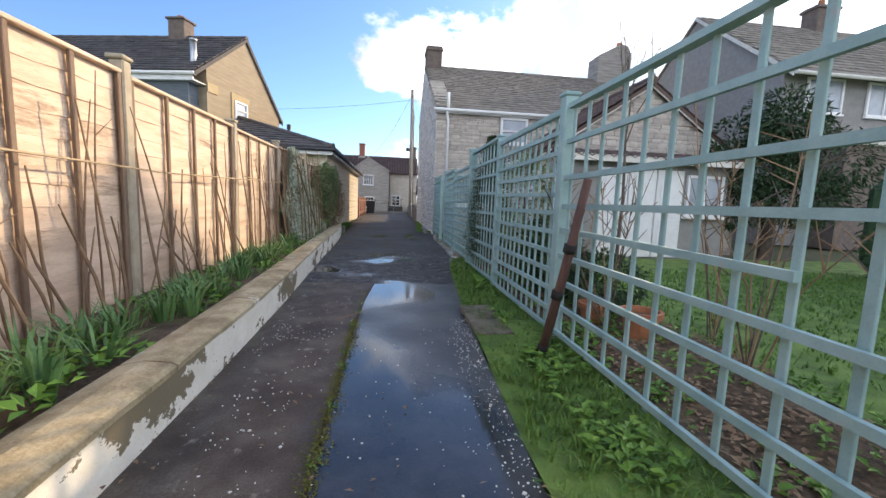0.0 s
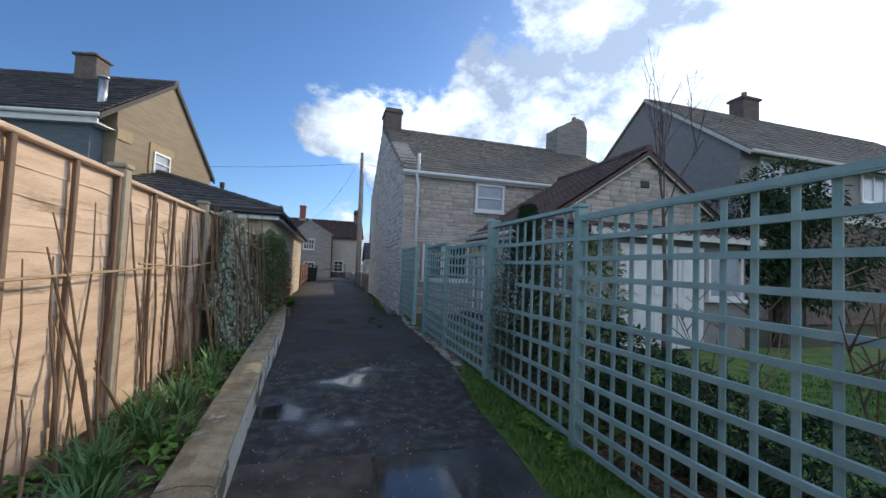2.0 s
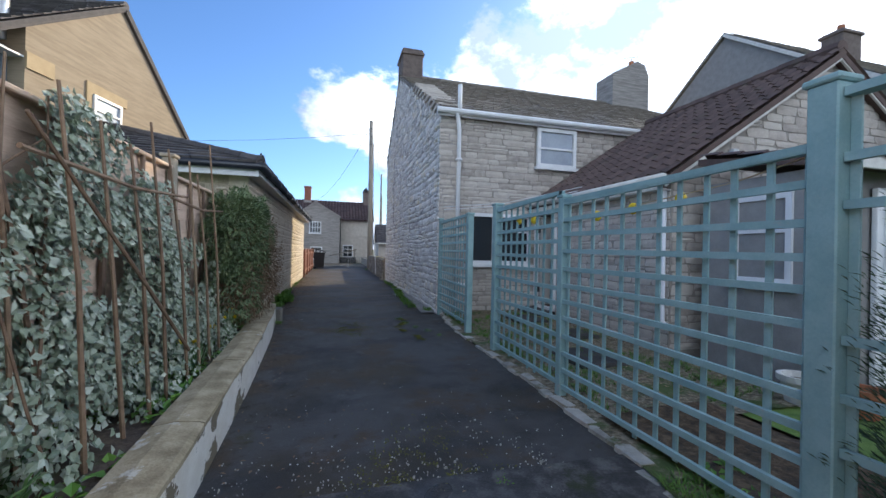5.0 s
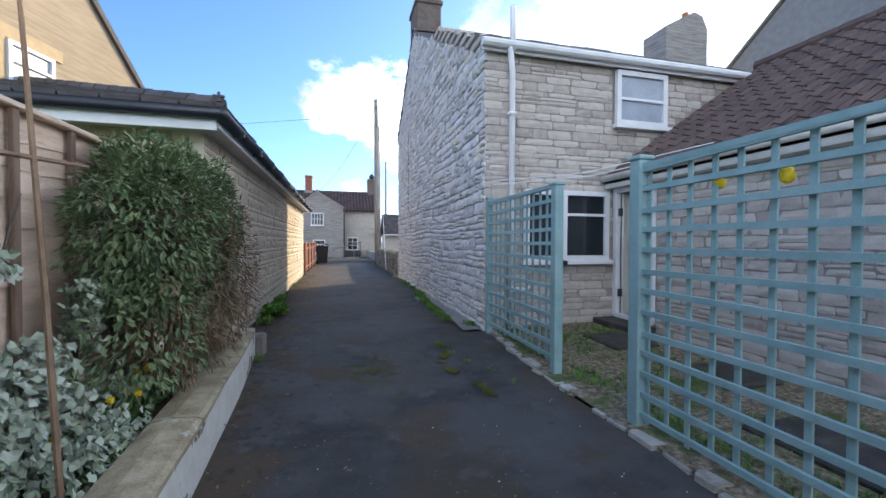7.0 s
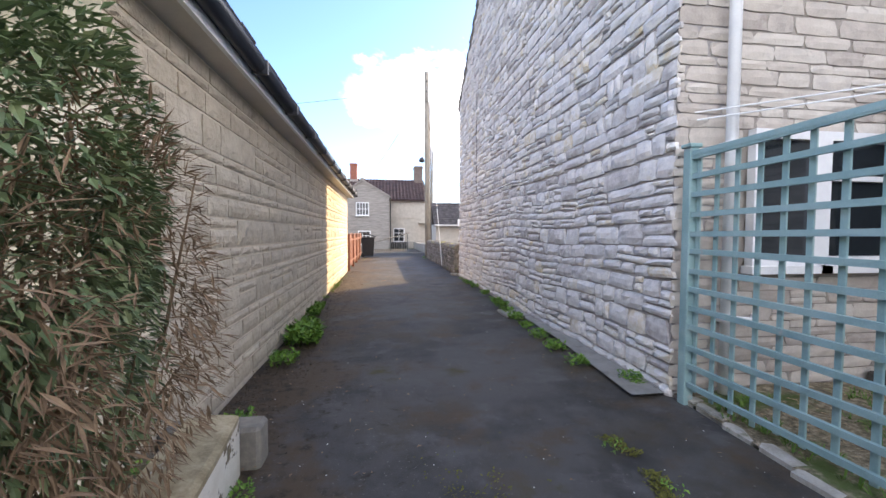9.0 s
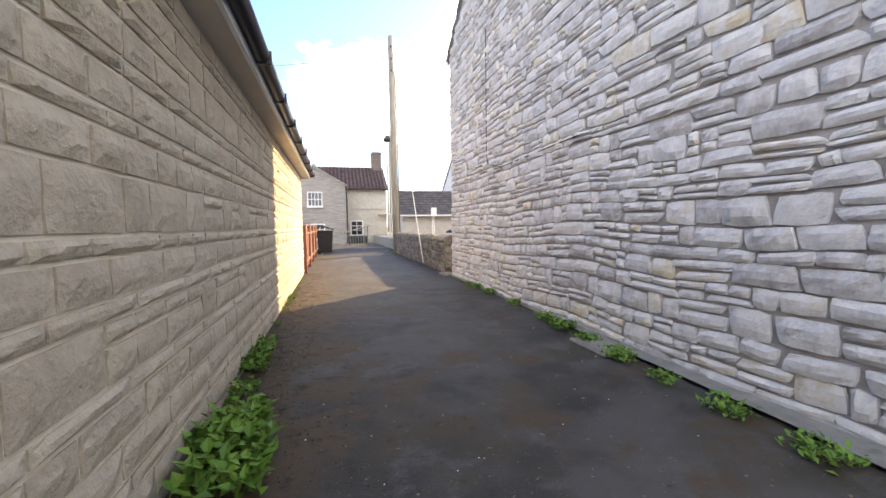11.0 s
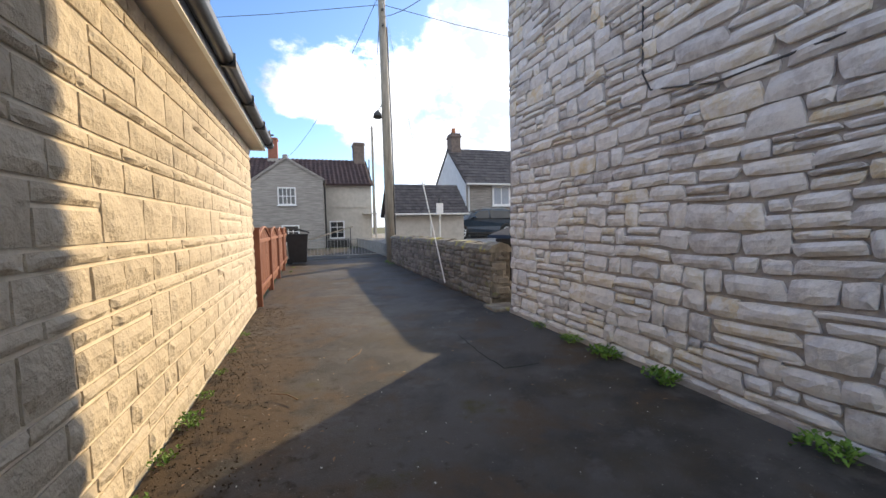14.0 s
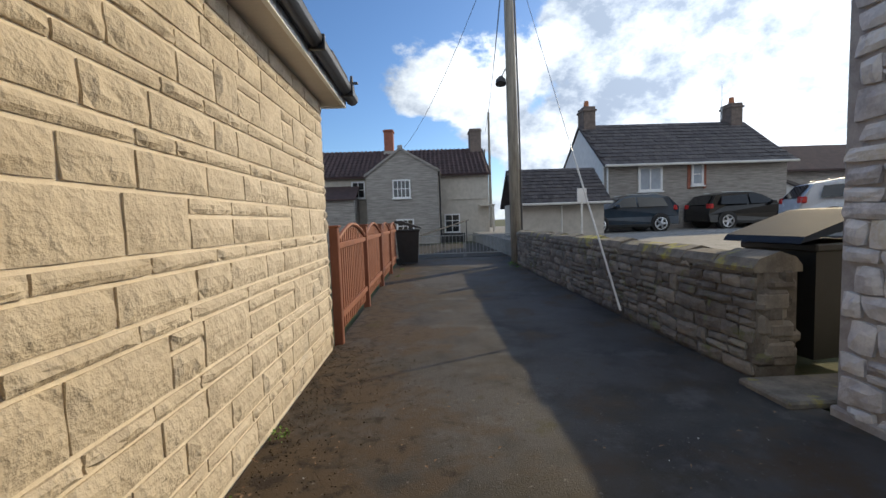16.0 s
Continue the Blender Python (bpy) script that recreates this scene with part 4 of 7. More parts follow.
for i in range(13):
    a = Vector((ex, hy0, zE + 0.03)).lerp(Vector((x_r, hy0 + 4.03, z_r + 0.05)), i / 13)
    b = Vector((ex, hy0, zE + 0.03)).lerp(Vector((x_r, hy0 + 4.03, z_r + 0.05)), (i + 1.06) / 13)
    hip.tube([a, b], [0.085, 0.075], 8)
part("hip_tiles", hip, TILE_DARK, bung)
part("finial", Geo().tube([(ex, hy0, zE + 0.06), (ex, hy0, zE + 0.15)], [0.025, 0.012], 7).box(ex - 0.05, ex + 0.05, hy0 - 0.012, hy0 + 0.012, zE + 0.10, zE + 0.12), IRON, bung)
part("finial", Geo().tube([(ex + 0.03, hy1, zE), (ex + 0.03, hy1, zE + 0.16)], [0.03, 0.012], 7).box(ex - 0.03, ex + 0.09, hy1 - 0.012, hy1 + 0.012, zE + 0.08, zE + 0.10), IRON, bung)
part("vent_pipe", Geo().tube([(-3.85, 18, 3.0), (-3.85, 18, 4.02)], 0.06, 9).tube([(-3.85, 18, 3.92), (-3.85, 18, 4.10)], 0.085, 9), IRON, bung, "dark soil vent pipe with a cowl")

# ---- stone cottage ----
cot = thing("stone_cottage", "old grey stone cottage with a gable to the lane", "house")
CX, CY0, CY1, RY, RZ, EZ0, EZ1 = 1.93, 13.40, 22.2, 19.2, 7.22, 4.15, 4.95
gable = [(CY0, -0.05), (CY1, -0.05), (CY1, EZ1), (RY, RZ), (CY0, EZ0)]
wall_w = part("wall", Geo().prism([(y + (0.04 if y < 14 else -0.04), z) for y, z in gable], "x", CX + 0.0, CX + 0.45), MORTAR, cot, "lane-side gable of random rubble stone")
wall_s = part("wall", Geo().box(CX + 0.45, 11.5, CY0, CY0 + 0.45, -0.05, EZ0), MORTAR_PALE, cot, "garden-side wall of coursed stone")
part("wall", Geo().prism([(y, z) for y, z in gable], "x", 11.1, 11.5).box(CX + 0.45, 11.1, CY1 - 0.45, CY1, -0.05, EZ1), STONE_WARM, cot)
part("corner_core", Geo().box(CX + 0.02, CX + 0.46, CY0 + 0.0, CY0 + 0.05, -0.05, EZ0 - 0.02), MORTAR, cot)
part("roof_deck", Geo().prism([(CY0 - 0.12, EZ0 - 0.02), (RY, RZ + 0.02), (CY1 + 0.15, EZ1 - 0.04), (CY1 + 0.15, EZ1 - 0.12), (RY, RZ - 0.1), (CY0 - 0.12, EZ0 - 0.10)], "x", CX - 0.02, 11.6), TILE_STONE, cot)
roof_slope(cot, "roof_tiles", TILE_STONE, (CX - 0.04, CY0 - 0.16, EZ0 + 0.0), (11.6, CY0 - 0.16, EZ0 + 0.0), (11.6, RY, RZ + 0.06), (CX - 0.04, RY, RZ + 0.06), 22, 44, 0.028)
roof_slope(cot, "roof_tiles", TILE_STONE, (11.6, CY1 + 0.2, EZ1 - 0.04), (CX - 0.04, CY1 + 0.2, EZ1 - 0.04), (CX - 0.04, RY, RZ + 0.06), (11.6, RY, RZ + 0.06), 18, 44, 0.028)
for i in range(20):
    x = CX + 0.47 * i
    part("ridge_tile", Geo().tube([(x, RY, RZ + 0.03), (x + 0.455, RY, RZ + 0.04)], 0.10, 8), TILE_STONE, cot)
for i in range(9):                                     # stepped stones up the verge
    q = i / 9
    y, z = CY0 + 0.1 + (RY - CY0 - 0.5) * q * 0.55, EZ0 + 0.10 + (RZ - EZ0) * q * 0.53
    part("verge_stone", Geo().box(CX - 0.05, CX + 0.5, y, y + 0.42, z - 0.02, z + 0.08, 0.015), STONE_WARM, cot)
ch = part("chimney", Geo().box(CX + 0.02, CX + 0.72, RY - 0.3, RY + 0.7, RZ - 0.5, 8.12, 0.03).box(CX - 0.02, CX + 0.76, RY - 0.34, RY + 0.74, 7.9, 8.02, 0.02), BROWN_BRICK, cot, "short brown chimney stack")
c2 = part("chimney", Geo().prism([(10.1, 6.6), (11.75, 6.6), (11.75, 8.4), (11.55, 8.8), (11.2, 8.9), (10.1, 8.3)], "y", RY - 0.45, RY + 0.55), FAR_STONE, cot, "broad stone chimney stack")
part("chimney_pot", Geo().tube([(11.3, RY, 8.8), (11.3, RY, 9.1)], [0.13, 0.10], 9), TERRACOTTA, cot)
part("aerial", Geo().tube([(11.3, RY, 9.1), (11.3, RY, 9.25)], 0.012, 5).tube([(10.95, RY, 9.2), (11.65, RY, 9.36)], 0.01, 5), IRON, cot)
part("gutter", Geo().tube([(CX - 0.12, CY0 - 0.17, EZ0 - 0.07), (8.6, CY0 - 0.17, EZ0 - 0.05)], 0.06, 9).box(CX - 0.1, 8.6, CY0 - 0.12, CY0 - 0.09, EZ0 - 0.16, EZ0 + 0.0), WHITE, cot, "white gutter and fascia board")
dp = Geo().tube([(2.29, CY0 - 0.11, 0.05), (2.29, CY0 - 0.11, 3.72), (2.24, CY0 - 0.16, 3.95), (2.22, CY0 - 0.17, 4.1)], 0.042, 9)
dp.tube([(2.27, CY0 - 0.17, 4.0), (2.27, CY0 - 0.17, 4.62)], 0.045, 9)
for z in (0.6, 1.9, 3.1):
    dp.box(2.235, 2.345, CY0 - 0.165, CY0 - 0.05, z, z + 0.05)
part("downpipe", dp, WHITE, cot, "white plastic downpipe", True)
part("waste_pipe", Geo().tube([(2.32, CY0 - 0.06, 0.62), (2.55, CY0 - 0.10, 0.60), (2.62, CY0 - 0.02, 0.62)], 0.022, 7), WHITE, cot)
window_on(cot, (4.06, CY0 - 0.06, 3.13), (1, 0, 0), (0, -1, 0), 0.94, 0.84, 1, 0, 0.075, GLASS_BLIND, top_light=0.48)
window_on(cot, (2.52, CY0 - 0.06, 1.02), (1, 0, 0), (0, -1, 0), 0.62, 1.05, 1, 0, 0.07, GLASS)
window_on(cot, (3.14, CY0 - 0.06, 1.02), (1, 0, 0), (0, -1, 0), 0.80, 1.05, 1, 0, 0.07, GLASS, top_light=0.68)
part("rubble_foot", Geo().box(CX - 0.035, CX + 0.02, CY0 + 0.02, CY1 - 0.02, -0.03, 0.06, 0.015), MORTAR, cot)
cab = Geo().tube([(CX - 0.035, 19.9, 4.6), (CX - 0.035, 19.9, 2.35), (CX - 0.035, 19.82, 2.2), (CX - 0.035, 19.3, 2.08), (CX - 0.035, 17.2, 2.12)], 0.008, 5)
part("cable", cab, IRON, cot, "thin dark cable clipped to the stones")

# lower wing with the open door
wing = thing("cottage_wing", "low stone wing with a weathered pantile roof and open white door", "house")
WX, WY0, WY1, WE = 4.10, 9.80, CY0, 2.29
RGX, TOPZ, SY = 6.95, 4.30, 9.66
D0, D1, DZ0, DZ1 = 12.54, 13.37, 0.16, 2.13
part("wall", Geo().box(WX, WX + 0.3, WY0, D0, -0.05, WE).box(WX, WX + 0.3, D0, D1, DZ1, WE), MORTAR_PALE, wing, "wing wall of pale coursed stone")
gable_s = part("wall", Geo().prism([(WX + 0.3, -0.05), (9.8, -0.05), (9.8, WE), (RGX, TOPZ - 0.10), (WX + 0.3, WE + 0.12)], "y", WY0, WY0 + 0.3), MORTAR_PALE, wing, "gable wall of pale coursed stone")
part("wall", Geo().box(9.5, 9.8, WY0 + 0.3, WY1, -0.05, WE), STONE_WARM, wing)
part("vent_hole", Geo().box(6.82, 7.08, WY0 - 0.03, WY0 + 0.01, 3.45, 3.62, 0.02), IRON, wing, "small dark vent")
part("floor", Geo().box(WX + 0.06, WX + 0.3, D0, D1, 0.0, DZ0 - 0.01).box(WX + 0.3, 5.9, 11.3, D1, 0.0, DZ0 - 0.01), RED_FLOOR, wing, "red tiled floor inside the open door")
part("room_wall", Geo().box(5.9, 6.0, 11.2, D1, 0, 2.3).box(WX + 0.3, 5.9, 11.2, 11.3, 0, 2.3), DARK_ROOM, wing)
part("room_ceiling", Geo().box(WX + 0.3, 6.0, 11.3, D1, 2.2, 2.26), DARK_ROOM, wing)
part("roof_deck", Geo().prism([(WX - 0.20, WE - 0.02), (RGX, TOPZ), (10.0, WE - 0.02), (10.0, WE - 0.10), (RGX, TOPZ - 0.1), (WX - 0.20, WE - 0.10)], "y", SY, WY1 - 0.01), PANTILE, wing)
roof_slope(wing, "pantile_slope", PANTILE, (WX - 0.24, SY - 0.02, WE + 0.0), (WX - 0.24, WY1 - 0.02, WE + 0.0), (RGX, WY1 - 0.02, TOPZ + 0.05), (RGX, SY - 0.02, TOPZ + 0.05), 13, 17, 0.02, wave=0.035)
roof_slope(wing, "pantile_slope", PANTILE, (10.04, WY1 - 0.02, WE), (10.04, SY - 0.02, WE), (RGX, SY - 0.02, TOPZ + 0.05), (RGX, WY1 - 0.02, TOPZ + 0.05), 12, 16, 0.02, wave=0.035)
for i in range(9):
    part("ridge_tile", Geo().tube([(RGX, SY + 0.415 * i, TOPZ + 0.05), (RGX, SY + 0.415 * i + 0.405, TOPZ + 0.06)], 0.11, 8), PANTILE, wing)
part("bargeboard", Geo().prism([(WX - 0.2, WE - 0.02), (RGX, TOPZ), (RGX, TOPZ - 0.13), (WX - 0.2, WE - 0.15)], "y", SY + 0.01, SY + 0.04).prism([(RGX, TOPZ), (10.0, WE - 0.02), (10.0, WE - 0.15), (RGX, TOPZ - 0.13)], "y", SY + 0.01, SY + 0.04), WHITE_OLD, wing)
part("fascia", Geo().box(WX - 0.20, WX - 0.17, WY0, WY1 - 0.02, WE - 0.16, WE - 0.0).box(WX - 0.20, WX + 0.0, WY0, WY1 - 0.02, WE - 0.17, WE - 0.155), WHITE_OLD, wing, "white painted fascia board")
fr = Geo().box(WX - 0.05, WX + 0.03, D1 - 0.07, D1, DZ0, DZ1).box(WX - 0.05, WX + 0.03, D0, D0 + 0.07, DZ0, DZ1).box(WX - 0.05, WX + 0.03, D0 + 0.07, D1 - 0.07, DZ1 - 0.07, DZ1).box(WX - 0.06, WX + 0.05, D0 + 0.07, D1 - 0.07, DZ0 - 0.04, DZ0 + 0.03)
door = part("door_frame", fr, WHITE, wing)
leafy = Geo()
hx, hy, lx, ly = WX + 0.05, D1 - 0.10, WX + 0.64, D1 - 0.05
side_ = Vector((ly - hy, hx - lx, 0)).normalized() * 0.022
for a, b, c, d, o in ((0, 1, DZ0 + 0.02, DZ1 - 0.08, 1.0), (0.14, 0.86, 0.35, 1.0, 1.4), (0.14, 0.86, 1.15, 1.95, 1.4)):
    p0, p1 = Vector((hx, hy, 0)).lerp(Vector((lx, ly, 0)), a), Vector((hx, hy, 0)).lerp(Vector((lx, ly, 0)), b)
    v = [q + side_ * e * o + Vector((0, 0, z)) for z in (c, d) for q, e in ((p0, -1), (p1, -1), (p1, 1), (p0, 1))]
    leafy.add(v, [(3, 2, 1, 0), (4, 5, 6, 7), (0, 1, 5, 4), (1, 2, 6, 5), (2, 3, 7, 6), (3, 0, 4, 7)])
part("door_leaf", leafy, DOOR_WHITE, door, "open cream door leaf")
for z in (0.45, 1.7):
    part("hinge", Geo().box(WX - 0.01, WX + 0.05, D1 - 0.10, D1 - 0.065, z, z + 0.12), IRON, door)
part("doorstep", Geo().box(WX - 0.42, WX - 0.02, D0 - 0.05, D1 - 0.02, 0.0, 0.14, 0.015), DARK_SLAB, wing, "damp dark stone doorstep")
part("gutter", Geo().tube([(WX - 0.25, SY, WE - 0.03), (WX - 0.25, WY1 - 0.03, WE - 0.02)], 0.05, 9), WHITE_OLD, wing, "white plastic gutter", True)
part("downpipe", Geo().tube([(WX - 0.05, 9.86, 2.15), (WX - 0.05, 9.86, 0.42), (WX - 0.05, 9.66, 0.34)], 0.032, 8), WHITE, wing, "white plastic downpipe", True)
part("flue", Geo().tube([(5.0, WY0 - 0.10, 2.2), (5.0, WY0 - 0.10, 2.62)], 0.03, 8).tube([(5.0, WY0 - 0.10, 2.60), (5.0, WY0 - 0.10, 2.70)], 0.06, 8), STEEL, wing)
for z, dy in ((2.36, 0.0), (2.30, 0.12)):
    wl_ = thing("washing_line", "thin white washing line strung from the cottage", "washing line")
    part("cord", Geo().tube([(2.0, 13.32 - dy * 0.2, z - 0.20), (3.0, 12.55 - dy, z - 0.16), (4.0, 11.6 - dy, z + 0.07)], 0.006, 5), WHITE, wl_)

# white garden doors and a dark hedge beyond the lawn
shed = thing("garden_outhouse", "white painted double doors of a garden outhouse", "outhouse")
part("wall", Geo().box(4.35, 8.1, 8.3, 9.5, 0, 2.15), RENDER, shed)
for i in range(3):
    x = 5.0 + 0.66 * i
    part("door", Geo().box(x, x + 0.63, 8.23, 8.28, 0.05, 1.98, 0.008).box(x + 0.09, x + 0.54, 8.21, 8.23, 0.2, 0.9, 0.004).box(x + 0.09, x + 0.54, 8.21, 8.23, 1.05, 1.85, 0.004), WHITE, shed, "white panelled door")
window_on(shed, (7.05, 8.25, 1.0), (1, 0, 0), (0, -1, 0), 0.9, 0.9, 2, 0, 0.06, GLASS_BLIND)
window_on(shed, (4.35, 9.15, 1.0), (0, -1, 0), (-1, 0, 0), 0.62, 0.95, 1, 0, 0.06, GLASS, top_light=0.6)
part("fascia", Geo().box(4.2, 8.25, 7.98, 8.01, 2.08, 2.22), WHITE_OLD, shed)
part("roof_deck", Geo().prism([(8.0, 2.18), (9.5, 2.46), (9.5, 2.38), (8.0, 2.10)], "x", 4.2, 8.25), PANTILE, shed)
roof_slope(shed, "pantile_slope", PANTILE, (4.2, 7.96, 2.20), (8.25, 7.96, 2.20), (8.25, 9.5, 2.50), (4.2, 9.5, 2.50), 6, 17, 0.02, wave=0.035)


# ---- tall house on the left ----
lh = thing("tan_house", "two-storey tan stone house with dark tiled roof and ochre dressings", "house", at=(-5.1, 16.75, 0), turn=-12)
part("wall", Geo().prism([(-2.3, 0), (2.55, 0), (2.55, 4.5), (0, 6.84), (-2.3, 5.22)], "x", -9.5, 0), TAN_BLOCK, lh, "tan block gable wall")
part("wall", Geo().box(-9.5, -0.3, -2.75, -2.3, 0, 4.78), SLATE_HANG, lh, "blue-grey clad front")
part("roof_deck", Geo().prism([(-2.95, 4.86), (0, 6.95), (2.75, 4.44), (2.75, 4.34), (0, 6.85), (-2.95, 4.76)], "x", -9.6, 0.08), TILE_DARK, lh)
roof_slope(lh, "roof_tiles", TILE_DARK, (-9.6, -2.98, 4.88), (0.08, -2.98, 4.88), (0.08, 0, 6.98), (-9.6, 0, 6.98), 16, 34, 0.03)
for i in range(22):
    part("ridge_tile", Geo().tube([(-9.6 + 0.44 * i, 0, 6.94), (-9.175 + 0.44 * i, 0, 6.95)], 0.10, 8), TILE_DARK, lh)
part("fascia", Geo().box(-9.6, -0.02, -2.92, -2.88, 4.60, 4.82).box(-9.6, -0.02, -2.88, -2.3, 4.60, 4.63), WHITE, lh, "white fascia board and soffit")
part("gutter", Geo().tube([(-9.6, -2.98, 4.80), (0.06, -2.98, 4.80)], 0.055, 8), WHITE, lh, "white plastic gutter", True)
part("verge", Geo().prism([(0, 6.92), (2.77, 4.42), (2.77, 4.28), (0, 6.78)], "x", 0.005, 0.075).prism([(0, 6.92), (-2.95, 4.83), (-2.95, 4.70), (0, 6.80)], "x", 0.005, 0.055), TILE_DARK, lh)
part("chimney", Geo().box(-2.87, -2.23, -0.3, 0.3, 6.6, 7.62, 0.03).box(-2.93, -2.17, -0.36, 0.36, 7.52, 7.60, 0.02), BROWN_BRICK, lh, "brown brick chimney")
part("chimney_pot", Geo().tube([(-2.55, 0, 7.6), (-2.55, 0, 7.74)], [0.14, 0.12], 9), TERRACOTTA, lh)
part("flue", Geo().tube([(-0.42, -2.3, 4.9), (-0.42, -2.3, 6.0)], 0.10, 10).tube([(-0.42, -2.3, 5.98), (-0.42, -2.3, 6.05)], 0.125, 10), STEEL, lh, "steel flue pipe", True)
for a, b, c, d in ((-2.3, -1.75, 4.42, 4.72), (-1.0, 0.15, 4.53, 4.74), (-1.0, -0.86, 3.55, 4.53)):
    part("dressing", Geo().box(0.0, 0.035, a, b, c, d), TAN_QUOIN, lh, "ochre stone dressing")
window_on(lh, (0.04, -0.84, 3.55), (0, 1, 0), (1, 0, 0), 0.80, 0.96, 1, 0, 0.06, GLASS_BLIND, top_light=0.7)
window_on(lh, (-4.6, -2.80, 3.0), (1, 0, 0), (0, -1, 0), 1.9, 1.25, 2, 0, 0.07, GLASS_BLIND)

# ---- grey house behind the wing ----
rb = thing("grey_rendered_house", "large grey rendered house with a broad gable and tiled roof", "house")
part("wall", Geo().prism([(12.9, 0), (21.9, 0), (21.9, 6.2), (17.4, 9.62), (12.9, 6.2)], "x", 14.0, 30), RENDER, rb, "grey roughcast gable wall")
part("roof_deck", Geo().prism([(12.5, 5.98), (17.4, 9.78), (22.3, 5.98), (22.3, 5.88), (17.4, 9.66), (12.5, 5.88)], "x", 13.9, 30.2), TILE_STONE, rb)
roof_slope(rb, "roof_tiles", TILE_STONE, (13.9, 12.45, 5.98), (30.2, 12.45, 5.98), (30.2, 17.4, 9.8), (13.9, 17.4, 9.8), 18, 40, 0.03)
part("bargeboard", Geo().prism([(12.45, 5.96), (17.4, 9.74), (17.4, 9.60), (12.45, 5.80)], "x", 13.86, 13.9), WHITE_OLD, rb)
part("gutter", Geo().tube([(13.9, 12.4, 5.92), (30.2, 12.4, 5.92)], 0.07, 8), WHITE_OLD, rb)
part("chimney", Geo().box(19.6, 20.7, 17.0, 17.8, 9.4, 10.75, 0.04).box(19.53, 20.77, 16.93, 17.87, 10.55, 10.68, 0.02), BROWN_BRICK, rb)
part("chimney_pot", Geo().tube([(20.15, 17.4, 10.75), (20.15, 17.4, 11.1)], [0.15, 0.12], 9), TERRACOTTA, rb)
for x in (14.9, 17.4, 20.4):
    window_on(rb, (x, 12.84, 4.75), (1, 0, 0), (0, -1, 0), 1.5, 1.2, 2, 0, 0.08, GLASS_BLIND)
part("porch_roof", Geo().box(15.2, 21.5, 11.6, 12.9, 3.5, 3.75, 0.03), WHITE_OLD, rb, "white flat porch roof")
part("porch_wall", Geo().box(15.4, 21.3, 11.7, 12.9, 0, 3.5), BROWN_BRICK, rb)

# ---- across the road ----
fh = thing("gabled_stone_house", "grey stone house with front gable and white windows", "house")
part("wall", Geo().prism([(-3.95, -0.5), (0.16, -0.5), (0.16, 4.15), (-1.95, 5.38), (-3.95, 3.95)], "y", 43.0, 46.0), FAR_STONE, fh, "front gable of grey coursed stone")
part("wall", Geo().box(-9.5, 3.25, 44.2, 50, -0.5, 4.05), CREAM, fh, "pale stone main wall")
part("roof_deck", Geo().prism([(43.9, 4.0), (47.1, 6.0), (50.3, 4.0), (50.3, 3.9), (47.1, 5.88), (43.9, 3.9)], "x", -9.6, 3.35), ROOF_FAR, fh)
roof_slope(fh, "pantile_slope", ROOF_FAR, (-9.6, 43.85, 4.02), (3.35, 43.85, 4.02), (3.35, 47.1, 6.05), (-9.6, 47.1, 6.05), 10, 46, 0.02, wave=0.035)
part("gable_coping", Geo().prism([(-4.05, 3.98), (-1.95, 5.50), (0.26, 4.20), (0.26, 4.06), (-1.95, 5.36), (-4.05, 3.84)], "y", 42.9, 45.5), FAR_STONE, fh)
part("gable_finial", Geo().box(-2.1, -1.8, 42.92, 43.2, 5.35, 5.62, 0.05), FAR_STONE, fh)
part("chimney", Geo().box(-3.25, -2.55, 46.6, 47.4, 5.4, 5.95, 0.02), FAR_STONE, fh)
part("chimney", Geo().box(-3.2, -2.6, 46.65, 47.35, 5.95, 7.35, 0.02).box(-3.25, -2.55, 46.6, 47.4, 7.2, 7.3, 0.01), RED_BRICK, fh, "tall red brick chimney")
part("chimney", Geo().box(2.45, 3.2, 46.6, 47.6, 5.6, 7.25, 0.02).box(2.4, 3.25, 46.55, 47.65, 7.05, 7.15, 0.01), BROWN_BRICK, fh, "dark brick chimney")
part("drainpipe", Geo().tube([(0.25, 43.05, -0.3), (0.25, 43.05, 4.1)], 0.05, 7), BLACK, fh, "black drainpipe")
window_on(fh, (-2.45, 42.95, 2.62), (1, 0, 0), (0, -1, 0), 1.02, 1.05, 4, 1, 0.07, GLASS)
window_on(fh, (-2.3, 42.95, 0.30), (1, 0, 0), (0, -1, 0), 1.0, 1.12, 3, 2, 0.08, GLASS)
window_on(fh, (0.5, 44.15, 0.5), (1, 0, 0), (0, -1, 0), 0.95, 1.15, 2, 2, 0.08, GLASS)
window_on(fh, (-5.0, 44.15, 2.75), (1, 0, 0), (0, -1, 0), 0.8, 1.0, 2, 1, 0.07, GLASS)
part("sill_box", Geo().box(0.3, 1.7, 43.6, 44.0, -0.1, 0.5, 0.03), BLACK, fh, "dark planter under the window")
part("wing", Geo().box(-9.2, -4.6, 42.6, 44.2, -0.5, 2.7), FAR_STONE, fh)
part("wing_roof", Geo().prism([(42.4, 2.65), (44.2, 3.5), (44.2, 3.42), (42.4, 2.55)], "x", -9.3, -4.5), ROOF_FAR, fh)
part("pale_band", Geo().box(1.0, 3.2, 44.14, 44.2, 2.5, 2.58), CREAM, fh)
part("porch", Geo().box(2.6, 3.5, 43.5, 44.2, 2.05, 2.13).box(3.35, 3.45, 43.5, 43.6, -0.3, 2.05).box(2.95, 3.02, 43.7, 43.78, -0.3, 1.7), CREAM, fh)

